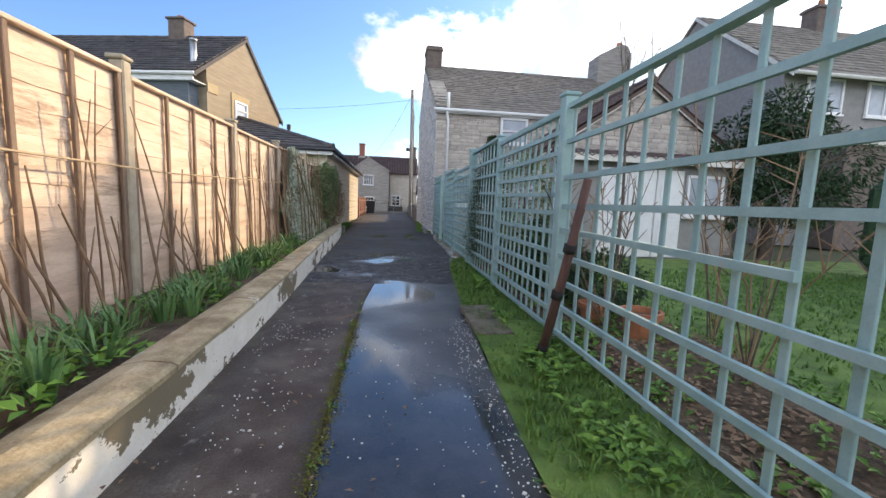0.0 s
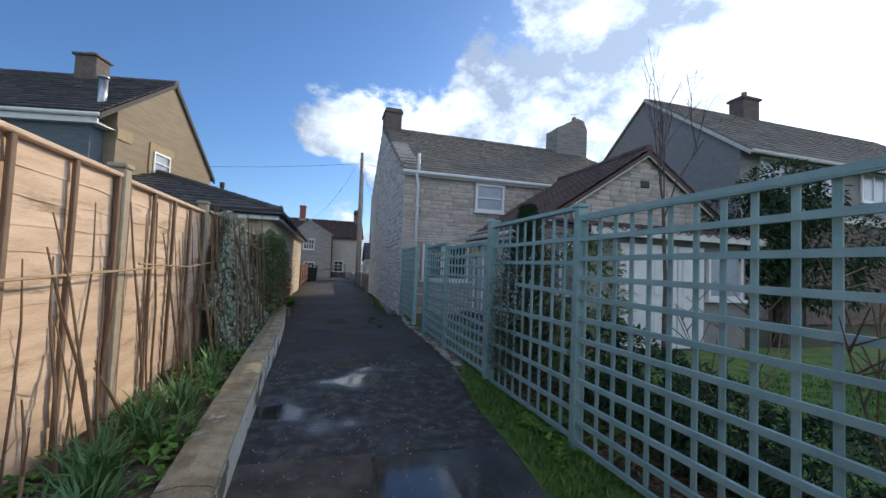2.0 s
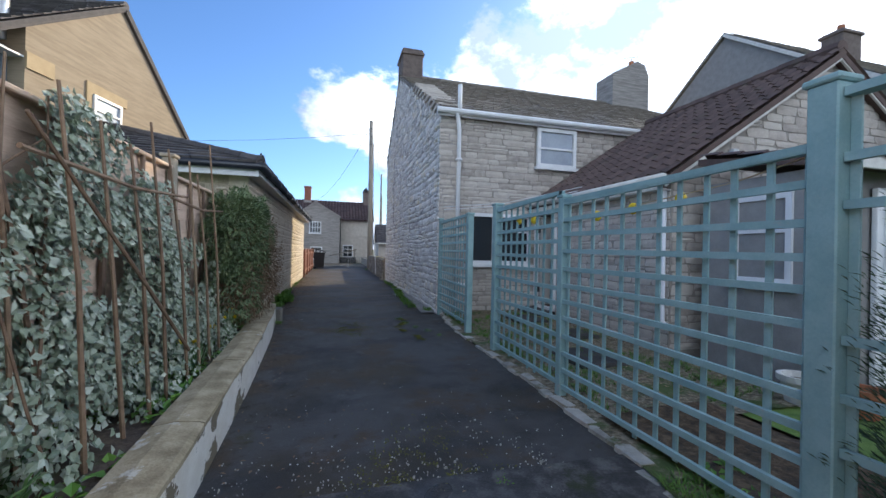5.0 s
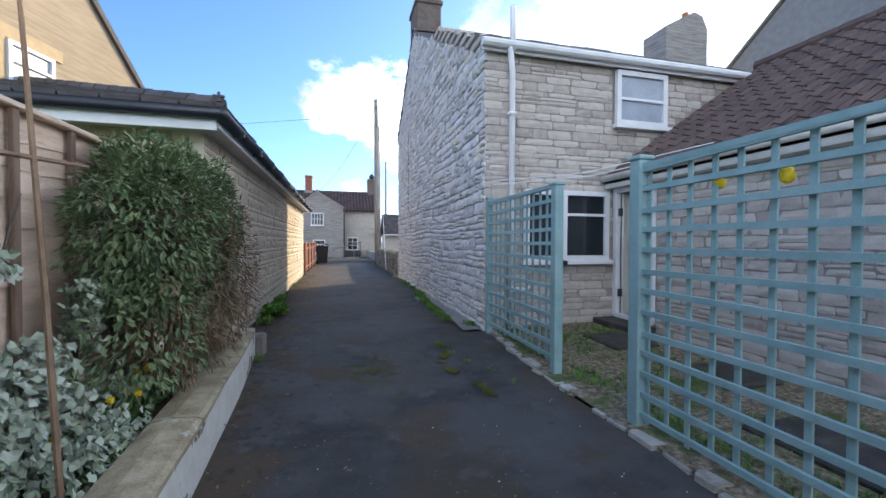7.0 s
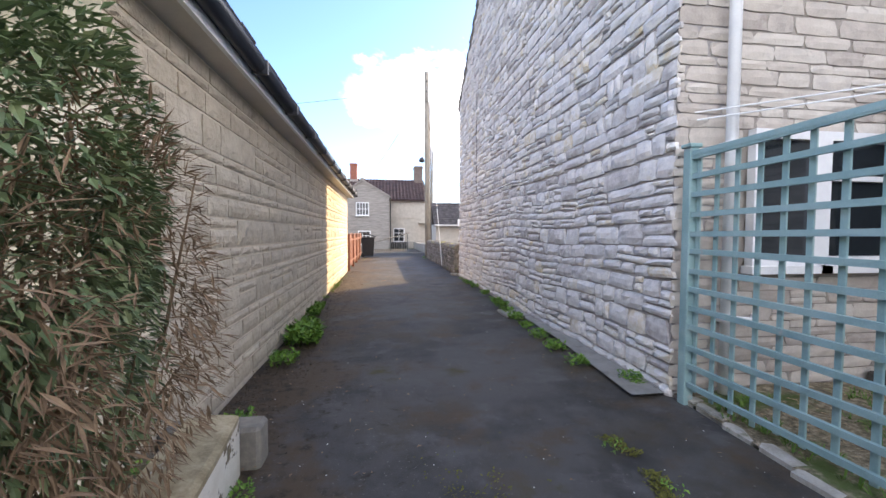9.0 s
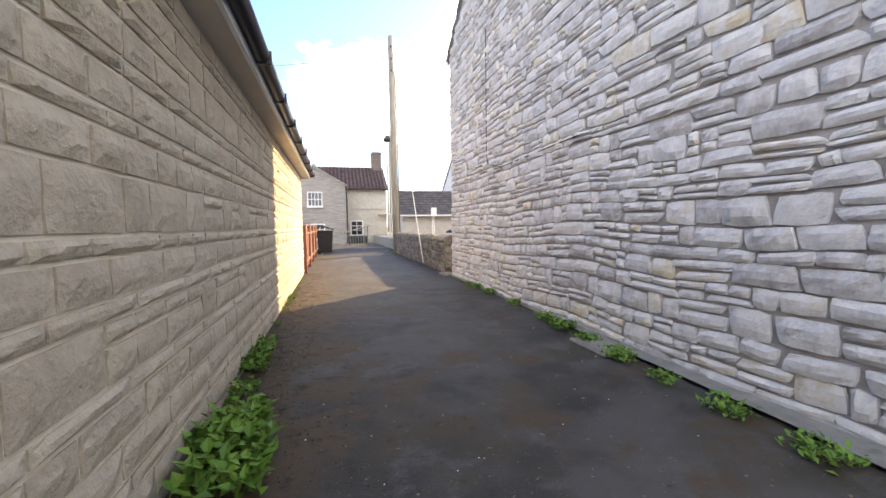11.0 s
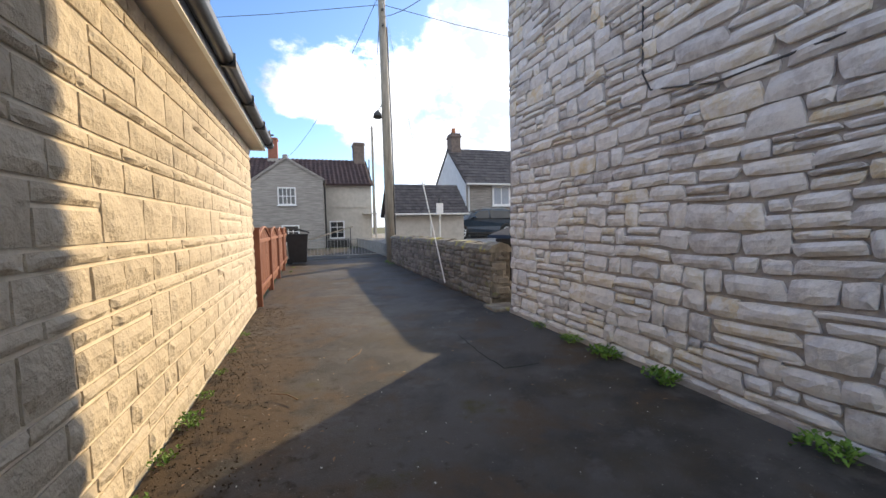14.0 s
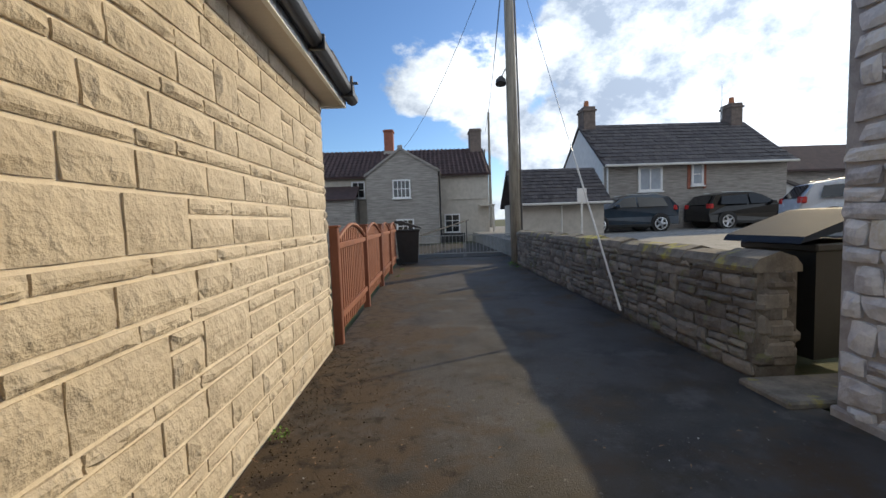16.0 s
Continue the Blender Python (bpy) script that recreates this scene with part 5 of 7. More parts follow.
rh = thing("long_stone_house", "long pale stone house with white gable end and dark roof", "house")
part("wall", Geo().prism([(37.8, 0.4), (43.4, 0.4), (43.4, 3.55), (40.6, 5.65), (37.8, 3.55)], "x", 7.5, 16.0), FAR_STONE, rh, "grey stone front wall")
part("gable_render", Geo().prism([(37.78, 0.4), (43.42, 0.4), (43.42, 3.55), (40.6, 5.66), (37.78, 3.55)], "x", 7.46, 7.5), WHITE_RENDER, rh, "white rendered gable end")
part("roof_deck", Geo().prism([(37.5, 3.42), (40.6, 5.85), (43.7, 3.42), (43.7, 3.34), (40.6, 5.75), (37.5, 3.34)], "x", 7.4, 16.2), TILE_DARK, rh)
roof_slope(rh, "roof_tiles", TILE_DARK, (7.4, 37.45, 3.44), (16.2, 37.45, 3.44), (15.9, 40.6, 5.88), (7.4, 40.6, 5.88), 12, 30, 0.03)
part("gutter", Geo().tube([(7.4, 37.42, 3.40), (16.2, 37.42, 3.40)], 0.06, 7), WHITE_OLD, rh)
for x in (7.55, 15.2):
    part("chimney", Geo().box(x, x + 0.62, 40.2, 41.0, 5.3, 6.75, 0.03).box(x - 0.05, x + 0.67, 40.15, 41.05, 6.5, 6.6, 0.02), BROWN_BRICK, rh, "brown brick chimney")
    part("chimney_pot", Geo().tube([(x + 0.3, 40.6, 6.75), (x + 0.3, 40.6, 7.1)], [0.14, 0.11], 9), TERRACOTTA, rh)
part("aerial", Geo().tube([(15.0, 40.6, 6.0), (15.0, 40.6, 7.9)], 0.02, 5), STEEL, rh)
window_on(rh, (9.05, 37.74, 2.25), (1, 0, 0), (0, -1, 0), 1.1, 1.1, 2, 0, 0.09, GLASS_BLIND)
window_on(rh, (11.5, 37.74, 2.45), (1, 0, 0), (0, -1, 0), 0.55, 1.0, 1, 1, 0.08, GLASS_BLIND)
part("brick_jamb", Geo().box(11.34, 11.48, 37.76, 37.8, 2.3, 3.5).box(12.07, 12.2, 37.76, 37.8, 2.3, 3.5), RED_BRICK, rh, "red brick window jamb")
part("pipe", Geo().tube([(7.62, 37.7, 0.5), (7.62, 37.7, 3.4)], 0.04, 7), WHITE, rh)

gar = thing("dark_roofed_garage", "low cream garage with a dark pitched roof", "garage")
part("wall", Geo().box(2.9, 6.2, 34.9, 37.4, 0.4, 1.8), CREAM, gar, "cream rendered wall")
part("roof_deck", Geo().prism([(34.6, 1.76), (36.2, 3.18), (37.7, 1.76), (37.7, 1.66), (36.2, 3.06), (34.6, 1.66)], "x", 2.75, 6.35), TILE_DARK, gar)
roof_slope(gar, "roof_tiles", TILE_DARK, (2.75, 34.55, 1.78), (6.35, 34.55, 1.78), (6.35, 36.2, 3.2), (2.75, 36.2, 3.2), 10, 18, 0.03)
part("gutter", Geo().tube([(2.75, 34.5, 1.72), (6.35, 34.5, 1.72)], 0.05, 7).tube([(4.55, 34.8, 0.5), (4.55, 34.8, 1.7)], 0.03, 6), WHITE_OLD, gar)
row = thing("brown_roofed_row", "distant row of houses with brown roofs", "house")
part("wall", Geo().box(16.4, 30, 41, 46, 0.4, 3.4), FAR_STONE, row)
part("roof", Geo().prism([(40.6, 3.3), (43.5, 5.0), (46.4, 3.3), (46.4, 3.2), (43.5, 4.9), (40.6, 3.2)], "x", 15.4, 30.2), ROOF_FAR, row)
lean = thing("white_lean_to", "small white gabled lean-to beside the house", "outhouse")
part("wall", Geo().prism([(16.2, 0.5), (18.6, 0.5), (18.6, 1.6), (16.2, 2.5)], "y", 38.2, 40.5), WHITE_RENDER, lean)
part("roof", Geo().prism([(16.1, 2.52), (18.8, 1.5), (18.8, 1.62), (16.1, 2.64)], "y", 38.0, 40.6), TILE_DARK, lean)

# ---- low stone wall along the car park ----
lw = thing("car_park_wall", "low dark rubble wall with yellow mossy coping", "wall")
lw_core = part("core", Geo().box(1.90, 2.2, 22.72, 30.5, -0.05, 0.82), RUBBLE_MORTAR, lw)
for i in range(19):
    y0 = 22.7 + 7.8 * i / 19
    g = Geo()
    e = rnd(-0.015, 0.015)
    prof = [(1.875 + e, 0.78), (1.865 + e, 0.83 + e), (1.90, 0.89 + rnd(-0.015, 0.02)), (2.05, 0.925 + rnd(-0.02, 0.02)), (2.17, 0.89), (2.22, 0.83), (2.22, 0.78)]
    g.prism(prof, "y", y0, y0 + 7.8 / 19 - 0.008)
    part("coping", g, COPING, lw)
for i in range(26):
    x, z = rnd(1.88, 2.06), rnd(0, 0.68)
    w, h = rnd(0.12, 0.24), rnd(0.08, 0.18)
    part("end_stone", Geo().box(x, x + w, 22.70 + rnd(-0.02, 0.015), 22.78, z, z + h, 0.035), RUBBLE, lw)

# ---- brown slatted fence panels ----
for k in range(4):
    y0 = 23.98 + 1.85 * k
    f = thing("picket_fence_panel", "red-brown stained slatted fence panel with an arched top", "fence", "slatted fence panels")
    n = 15
    for i in range(n):
        q = (i + 0.5) / n
        top = 1.06 + 0.16 * math.sin(math.pi * q)
        part("slat", Geo().box(-1.435, -1.418, y0 + 0.1 + 1.7 * q - 0.036, y0 + 0.1 + 1.7 * q + 0.036, 0.10, top, 0.004), RUSSET, f)
    for z in (0.25, 0.98):
        part("rail", Geo().box(-1.418, -1.385, y0 + 0.08, y0 + 1.82, z, z + 0.06, 0.004), RUSSET, f)
    arch = [(-1.40, y0 + 0.1 + 1.7 * q, 1.075 + 0.16 * math.sin(math.pi * q)) for q in [i / 10 for i in range(11)]]
    part("arch_rail", Geo().tube(arch, 0.022, 6), RUSSET, f)
    part("post", Geo().box(-1.46, -1.37, y0 - 0.0, y0 + 0.085, -0.02, 1.20, 0.008), RUSSET, f)
    part("post_cap", Geo().box(-1.475, -1.355, y0 - 0.015, y0 + 0.10, 1.20, 1.225, 0.006), RUSSET, f)


def wheelie_bin(at, turn, label, h=1.02, lid=BLACK, lip=0.42):
    b = thing("wheelie_bin", label, "bin", "", at, turn)
    g = Geo().add([(-0.24, -0.27, 0.06), (0.24, -0.27, 0.06), (0.24, 0.27, 0.06), (-0.24, 0.27, 0.06), (-0.29, -0.34, h), (0.29, -0.34, h), (0.29, 0.34, h), (-0.29, 0.34, h)], [(3, 2, 1, 0), (4, 5, 6, 7), (0, 1, 5, 4), (1, 2, 6, 5), (2, 3, 7, 6), (3, 0, 4, 7)])
    part("body", g, BLACK, b)
    part("rim", Geo().box(-0.31, 0.31, -0.36, 0.36, h - 0.06, h, 0.012), BLACK, b)
    part("lid", Geo().prism([(-lip, h + 0.01), (0.36, h + 0.20), (0.36, h + 0.26), (0.15, h + 0.25), (0.04 - lip, h + 0.06)], "x", -0.32, 0.32), lid, b, "hinged bin lid")
    part("handle", Geo().tube([(-0.25, 0.40, h), (0.25, 0.40, h)], 0.018, 7), BLACK, b)
    for x in (-0.24, 0.24):
        part("wheel", Geo().tube([(x - 0.03, 0.26, 0.1), (x + 0.03, 0.26, 0.1)], 0.1, 14), RUBBER, b)
    return b


wheelie_bin((2.66, 23.08, 0.02), -82, "black wheelie bin with a sagging grey lid by the wall", 0.95, BIN_LID, 0.52)
wheelie_bin((-1.08, 31.7, 0.0), 90, "black wheelie bin at the end of the slatted fence")

gate = thing("railing_gate", "low grey railings across the end of the lane", "railing")
for x0, x1 in ((-0.95, 0.72), (0.74, 2.35)):
    for z in (0.12, 0.72):
        part("rail", Geo().box(x0, x1, 33.32, 33.35, z, z + 0.03, 0.004), GREY_RAIL, gate)
    n = 13
    for i in range(n + 1):
        x = x0 + 0.02 + (x1 - x0 - 0.04) * i / n
        part("bar", Geo().tube([(x, 33.335, 0.0 if i in (0, n) else 0.12), (x, 33.335, 0.82 if i in (0, n) else 0.74)], 0.011 if i in (0, n) else 0.008, 6), GREY_RAIL, gate)
rail = thing("handrail", "dark sloping handrail by the far house", "railing")
part("bar", Geo().tube([(-1.2, 36.5, 0.55), (1.6, 40.5, 1.25)], 0.035, 6), IRON, rail)
for q in (0.05, 0.5, 0.95):
    p = Vector((-1.2, 36.5, 0.55)).lerp(Vector((1.6, 40.5, 1.25)), q)
    part("post", Geo().tube([(p.x, p.y, -0.04), p], 0.025, 6), IRON, rail)

pole = thing("utility_pole", "tall weathered timber utility pole with a street lamp", "utility pole", at=(1.98, 31.0, -0.05))
part("shaft", Geo().tube([(0, 0, 0), (-0.05, 0, 4.5), (-0.1, 0, 9.4)], [0.16, 0.14, 0.11], 12), TIMBER, pole, smooth=True)
part("lamp_arm", Geo().tube([(-0.05, 0, 5.45), (-0.2, 0.05, 5.35), (-0.32, 0.05, 5.12)], 0.02, 7), STEEL, pole)
part("lamp_head", Geo().tube([(-0.32, 0.05, 5.16), (-0.33, 0.03, 5.06), (-0.34, 0.0, 4.94)], [0.05, 0.13, 0.15], 10), IRON, pole, "bell-shaped lamp head")
for z in (7.9, 8.4, 8.9):
    part("insulator", Geo().tube([(-0.1, -0.12, z), (-0.1, -0.22, z)], 0.035, 7), IRON, pole)
part("conduit", Geo().tube([(0.16, -0.06, 0), (0.12, -0.06, 4.4), (0.05, -0.06, 7.9)], 0.025, 6), IRON, pole)
stay = thing("pole_stay", "slanting steel stay wire with a white guard tube", "cable")
s0, s1 = Vector((1.74, 24.45, 0.12)), Vector((1.9, 30.95, 8.7))
part("wire", Geo().tube([s0, s1], 0.007, 5), STEEL, stay)
part("guard", Geo().tube([s0, s0.lerp(s1, 0.24)], 0.013, 7), WHITE_OLD, stay, "white plastic guard tube")
ends = ((1.9, 31.0, 9.1, -1.9, 46, 6.0, 0.7), (1.9, 31.0, 8.6, -26, 38, 8.8, 0.9), (1.9, 31.0, 8.6, 22, 29, 8.3, 0.9), (1.9, 31.0, 8.9, 3.4, 46, 6.9, 0.5), (1.9, 31, 9.2, 5.1, 56, 10.2, 0.5), (1.9, 31, 8.2, CX, 19.9, 4.6, 0.4))
for x0, y0, z0, x1, y1, z1, sag in ends:
    w = thing("overhead_wire", "thin dark overhead wire from the pole", "cable")
    a, b = Vector((x0, y0, z0)), Vector((x1, y1, z1))
    part("strand", Geo().tube([a.lerp(b, i / 8) - Vector((0, 0, sag * 4 * (i / 8) * (1 - i / 8))) for i in range(9)], 0.010, 5), IRON, w)
for x, y, h in ((5.2, 56.0, 10.8), (6.8, 70.0, 10.0)):
    p = thing("utility_pole", "distant thin utility pole", "utility pole", at=(x, y, -0.06))
    part("shaft", Geo().tube([(0, 0, 0), (0, 0, h)], [0.15, 0.09], 9), TIMBER, p)
sign = thing("small_sign", "small white sign on a thin white post", "sign", at=(3.45, 30.0, 0.52))
part("post", Geo().tube([(0, 0, 0), (0, 0, 1.12)], 0.025, 8), WHITE_OLD, sign)
part("plate", Geo().box(-0.12, 0.12, -0.02, 0.0, 1.06, 1.42, 0.005), WHITE, sign)
part("head", Geo().tube([(0, 0, 1.42), (0, 0, 1.58)], [0.05, 0.03], 8), IRON, sign)


def wheel(car, x, y, r=0.33):
    w = part("wheel", Geo().tube([(x, y - 0.10, r), (x, y + 0.10, r)], r, 20), RUBBER, car)
    s = -0.112 if y < 0 else 0.112
    for k in range(5):
        a = 2 * math.pi * k / 5
        g = Geo().tube([(x, y + s, r), (x + 0.23 * math.cos(a), y + s, r + 0.23 * math.sin(a))], [0.05, 0.035], 5)
        part("spoke", g, ALLOY, w)
    ring = [(x + 0.235 * math.cos(2 * math.pi * k / 16), y + s, r + 0.235 * math.sin(2 * math.pi * k / 16)) for k in range(17)]
    part("rim", Geo().tube(ring, 0.02, 5), ALLOY, w)


def car(at, turn, paint, label):
    """A small hatchback, its nose towards -x."""
    c = thing("car", label, "car", "parked cars", at, turn)
    side = [(-1.98, 0.30), (-1.98, 0.62), (-1.85, 0.80), (-0.95, 0.98), (-0.30, 1.38), (0.10, 1.50), (1.10, 1.52), (1.65, 1.42), (1.98, 0.98), (2.02, 0.62), (1.98, 0.30)]
    g = Geo()
    halves = lambda z: 0.86 if z < 1.0 else 0.86 - 0.30 * (z - 1.0) / 0.52 * 0.75
    n = len(side)
    v = [(x, -halves(z) + (0.08 if x in (-1.98, 2.02) else 0), z) for x, z in side] + [(x, -halves(z) * 0.35, z + 0.02) for x, z in side] + [(x, halves(z) * 0.35, z + 0.02) for x, z in side] + [(x, halves(z) - (0.08 if x in (-1.98, 2.02) else 0), z) for x, z in side]
    f = [tuple(range(n)), tuple(range(3 * n, 4 * n))[::-1]]
    for r in range(3):
        f += [(r * n + i, (r + 1) * n + i, (r + 1) * n + (i + 1) % n, r * n + (i + 1) % n) for i in range(n)]
    g.add(v, f)
    part("body", g, paint, c, smooth=False)
    for s in (-1, 1):
        for name, pts in (("front_window", [(-0.72, 1.02), (0.28, 1.02), (0.28, 1.42), (-0.18, 1.38)]), ("rear_window", [(0.36, 1.02), (1.55, 1.02), (1.42, 1.36), (0.36, 1.42)])):
            q = [(x, s * (halves(z) + 0.006), z) for x, z in pts]
            part(name, Geo().add(q + [(x, yy - s * 0.03, z) for x, yy, z in q], [(0, 1, 2, 3), (4, 7, 6, 5), (0, 4, 5, 1), (1, 5, 6, 2), (2, 6, 7, 3), (3, 7, 4, 0)]), CAR_GLASS, c, "tinted side window")
        part("headlight", Geo().box(-2.0, -1.72, s * 0.60 - 0.16, s * 0.60 + 0.16, 0.66, 0.80, 0.03), CLEAR_LAMP, c)
        part("tail_light", Geo().box(1.84, 2.01, s * 0.70 - 0.12, s * 0.70 + 0.14, 0.86, 1.06, 0.03), RED_LAMP, c)
        part("mirror", Geo().box(-0.66, -0.48, s * 0.96 - 0.09, s * 0.96 + 0.09, 1.0, 1.12, 0.03), paint, c)
        part("sill", Geo().box(-1.0, 1.0, s * 0.85 - 0.02, s * 0.85 + 0.02, 0.22, 0.34, 0.01), BLACK, c)
        for x in (-1.25, 1.25):
            part("wheel_arch", Geo().tube([(x, s * 0.60, 0.36), (x, s * 0.866, 0.36)], 0.385, 18), BLACK, c)
            wheel(c, x, s * 0.77)
    part("windscreen", Geo().add([(-0.90, -0.70, 1.015), (-0.90, 0.70, 1.015), (-0.32, 0.58, 1.40), (-0.32, -0.58, 1.40)], [(0, 1, 2, 3)]), CAR_GLASS, c)
    part("rear_screen", Geo().add([(1.99, -0.62, 1.03), (1.99, 0.62, 1.03), (1.70, 0.52, 1.41), (1.70, -0.52, 1.41)], [(3, 2, 1, 0)]), CAR_GLASS, c)
    for s in (-1, 1):
        part("roof_rail", Geo().tube([(0.0, s * 0.55, 1.53), (1.3, s * 0.55, 1.54)], 0.018, 5), STEEL, c)
    return c


car((7.6, 36.5, 0.50), 0, CAR_BLUE, "dark blue hatchback parked before the stone house")
car((13.1, 36.8, 0.50), 180, CAR_BLACK, "black estate car parked on the gravel")
car((12.6, 31.2, 0.52), 155, CAR_SILVER, "silver-white car parked behind the bin")


# ---- plants ----
def blades(geo, x, y, z, count, tall, spread, wide=0.012):
    for _ in range(count):
        a, h = rnd(0, 6.283), rnd(0.6, 1.0) * tall
        d = Vector((math.cos(a), math.sin(a), 0))
        p = Vector((x, y, z)) + d * rnd(0, spread * 0.4)
        s = Vector((-d.y, d.x, 0)) * wide / 2
        m, t = p + d * spread * 0.35 + Vector((0, 0, h * 0.65)), p + d * spread * rnd(0.6, 1.1) + Vector((0, 0, h * rnd(0.75, 1.0)))
        geo.add([p - s, p + s, m - s * 0.9, m + s * 0.9, t], [(0, 1, 3, 2), (2, 3, 4)])


def foliage(geo, at, size, count, long, wide, hang=0.3):
    """Leaves through a rough ellipsoid, denser at its skin, with gaps."""
    c = Vector(at)
    k = 0
    while k < count:
        d = Vector((rnd(-1, 1), rnd(-1, 1), rnd(-1, 1)))
        if not 0.25 < d.length < 1:
            continue
        if noise.noise(d * 2.3 + c) < -0.16:
            continue
        d = d.normalized() * (d.length ** 0.45) * (1 + 0.25 * noise.noise(d * 3.1 + c * 1.7))
        p = c + Vector((d.x * size[0], d.y * size[1], d.z * size[2]))
        way = (d + Vector((rnd(-0.8, 0.8), rnd(-0.8, 0.8), rnd(-0.8, 0.5) - hang)))
        geo.leaf(p, way, Vector((rnd(-0.4, 0.4), rnd(-0.4, 0.4), 1)), long * rnd(0.6, 1.3), wide * rnd(0.6, 1.3))
        k += 1


for k, (y0, y1, n) in enumerate(((1.2, 2.6, 7), (2.6, 4.2, 11), (4.2, 5.8, 13), (5.8, 7.6, 10), (8.6, 11.2, 10), (-0.9, 1.2, 9))):
    for i in range(n):
        y = y0 + (y1 - y0) * (i + rnd(0.1, 0.9)) / n
        x = along(KERB, y) - rnd(0.34, 0.66)
        d = thing("daffodil_clump", "clump of green daffodil leaves in the raised bed" if k != 4 else "clump of daffodil leaves with yellow flowers in the bed", "daffodils", "daffodil clumps", (x, y, 0.20))
        g = Geo()
        blades(g, 0, 0, 0, rng.randrange(22, 38), rnd(0.24, 0.40), rnd(0.14, 0.24), 0.015)
        part("leaves", g, DAFF, d)
        if k == 4:
            for _ in range(rng.randrange(1, 3)):
                q = Vector((rnd(-0.1, 0.1), rnd(-0.1, 0.1), rnd(0.24, 0.34)))
                fl = Geo()
                for s in range(6):
                    a = s * 1.047
                    fl.leaf(q, Vector((0.6, math.cos(a), math.sin(a))), Vector((1, 0, 0)), 0.035, 0.022)
                fl.tube([q, q + Vector((0.03, 0, 0))], [0.008, 0.016], 7)
                part("flower", fl, PETAL, d, "yellow daffodil flower")
                part("stem", Geo().tube([(0, 0, 0), q], 0.004, 4), DAFF, d)

ivy = thing("ivy", "grey-green ivy covering the fence and spilling on the bed", "ivy")
g = Geo()
k = 0
while k < 14000:
    y, z = rnd(7.2, 10.5), rnd(0.12, 2.02)
    edge = 1.3 + 0.85 * noise.noise(Vector((y * 0.9, 0.3, 0))) + (0.55 if 7.9 < y < 9.2 else 0.1) - max(0, 7.9 - y) * 1.2
    if z > edge or noise.noise(Vector((y * 2.4, z * 2.4, 5))) < -0.22:
        continue
    x = -1.48 + 0.14 * abs(noise.noise(Vector((y * 1.7, z * 1.7, 1)))) + rnd(0, 0.13) + max(0, 0.85 - z) * rnd(0, 0.6)
    x = min(x, along(KERB, y) - 0.28)
    w = Vector((rnd(0.0, 0.5), rnd(-0.9, 0.9), rnd(-1.0, 0.2)))
    g.leaf(Vector((x, y, z)), w, Vector((1, rnd(-0.5, 0.5), rnd(0, 0.8))), rnd(0.03, 0.062), rnd(0.026, 0.052), 0.12)
    k += 1
tagged(part("leaves", g, IVY, ivy), kind="stuff")
for i in range(14):
    y = rnd(7.8, 11)
    part("stem", Geo().tube([(-1.44, y, 0.15), (-1.47, y + rnd(-0.2, 0.2), 0.8), (-1.48, y + rnd(-0.4, 0.4), 1.5)], [0.012, 0.009, 0.004], 6), BARK, ivy)

bush = thing("evergreen_shrub", "dense evergreen shrub with russet stems at the end of the bed", "shrub")
g = Geo()
foliage(g, (-1.31, 11.70, 1.36), (0.34, 0.74, 0.66), 14000, 0.056, 0.020)
foliage(g, (-1.30, 11.85, 0.95), (0.28, 0.55, 0.60), 4500, 0.055, 0.020)
foliage(g, (-1.26, 10.9, 1.38), (0.35, 0.62, 0.55), 7500, 0.062, 0.023)
foliage(g, (-1.22, 10.7, 0.78), (0.30, 0.5, 0.42), 1500, 0.062, 0.025)
tagged(part("leaves", g, SHRUB, bush), kind="stuff")
g = Geo()
foliage(g, (-1.20, 12.0, 1.0), (0.34, 0.50, 0.70), 4600, 0.075, 0.010)
foliage(g, (-1.16, 11.2, 0.95), (0.34, 0.70, 0.60), 3400, 0.080, 0.011)
tagged(part("dead_growth", g, RED_TWIG, bush, "russet dead twigs and leaves"), kind="stuff")
for i in range(50):
    a = rnd(0, 6.283)
    y = rnd(11.0, 12.35)
    base = Vector((-1.3 + rnd(-0.1, 0.12), y, 0.14))
    tip = Vector((-1.22 + rnd(-0.15, 0.22), y + rnd(-0.25, 0.15), rnd(0.7, 1.75)))
    part("stem", Geo().tube([base, base.lerp(tip, 0.5) + Vector((rnd(-0.05, 0.05), rnd(-0.05, 0.05), 0)), tip], [0.012, 0.008, 0.003], 5), RED_TWIG, bush)

con = thing("conifer", "dark green feathery conifer behind the trellis", "conifer", at=(2.08, 6.28, 0.03))
part("trunk", Geo().tube([(0, 0, 0), (0.02, 0.02, 1.2), (0, 0, 1.95)], [0.045, 0.03, 0.008], 7), BARK, con)
g = Geo()
for i in range(17000):
    z = rnd(0.2, 2.1)
    r = 0.43 * (1 - max(0, z - 1.1) / 1.15) * (0.75 + 0.5 * noise.noise(Vector((z * 3, i % 9, 2)))) + 0.03
    a = rnd(0, 6.283)
    q = r * math.sqrt(rnd(0.15, 1))
    d = Vector((math.cos(a), math.sin(a), rnd(0.2, 1.2)))
    g.leaf(Vector((q * math.cos(a), q * math.sin(a) * 1.2, z)), d, Vector((0, 0, 1)), rnd(0.025, 0.055), rnd(0.010, 0.020), 0.2)
tagged(part("foliage", g, CONIFER, con), kind="stuff")


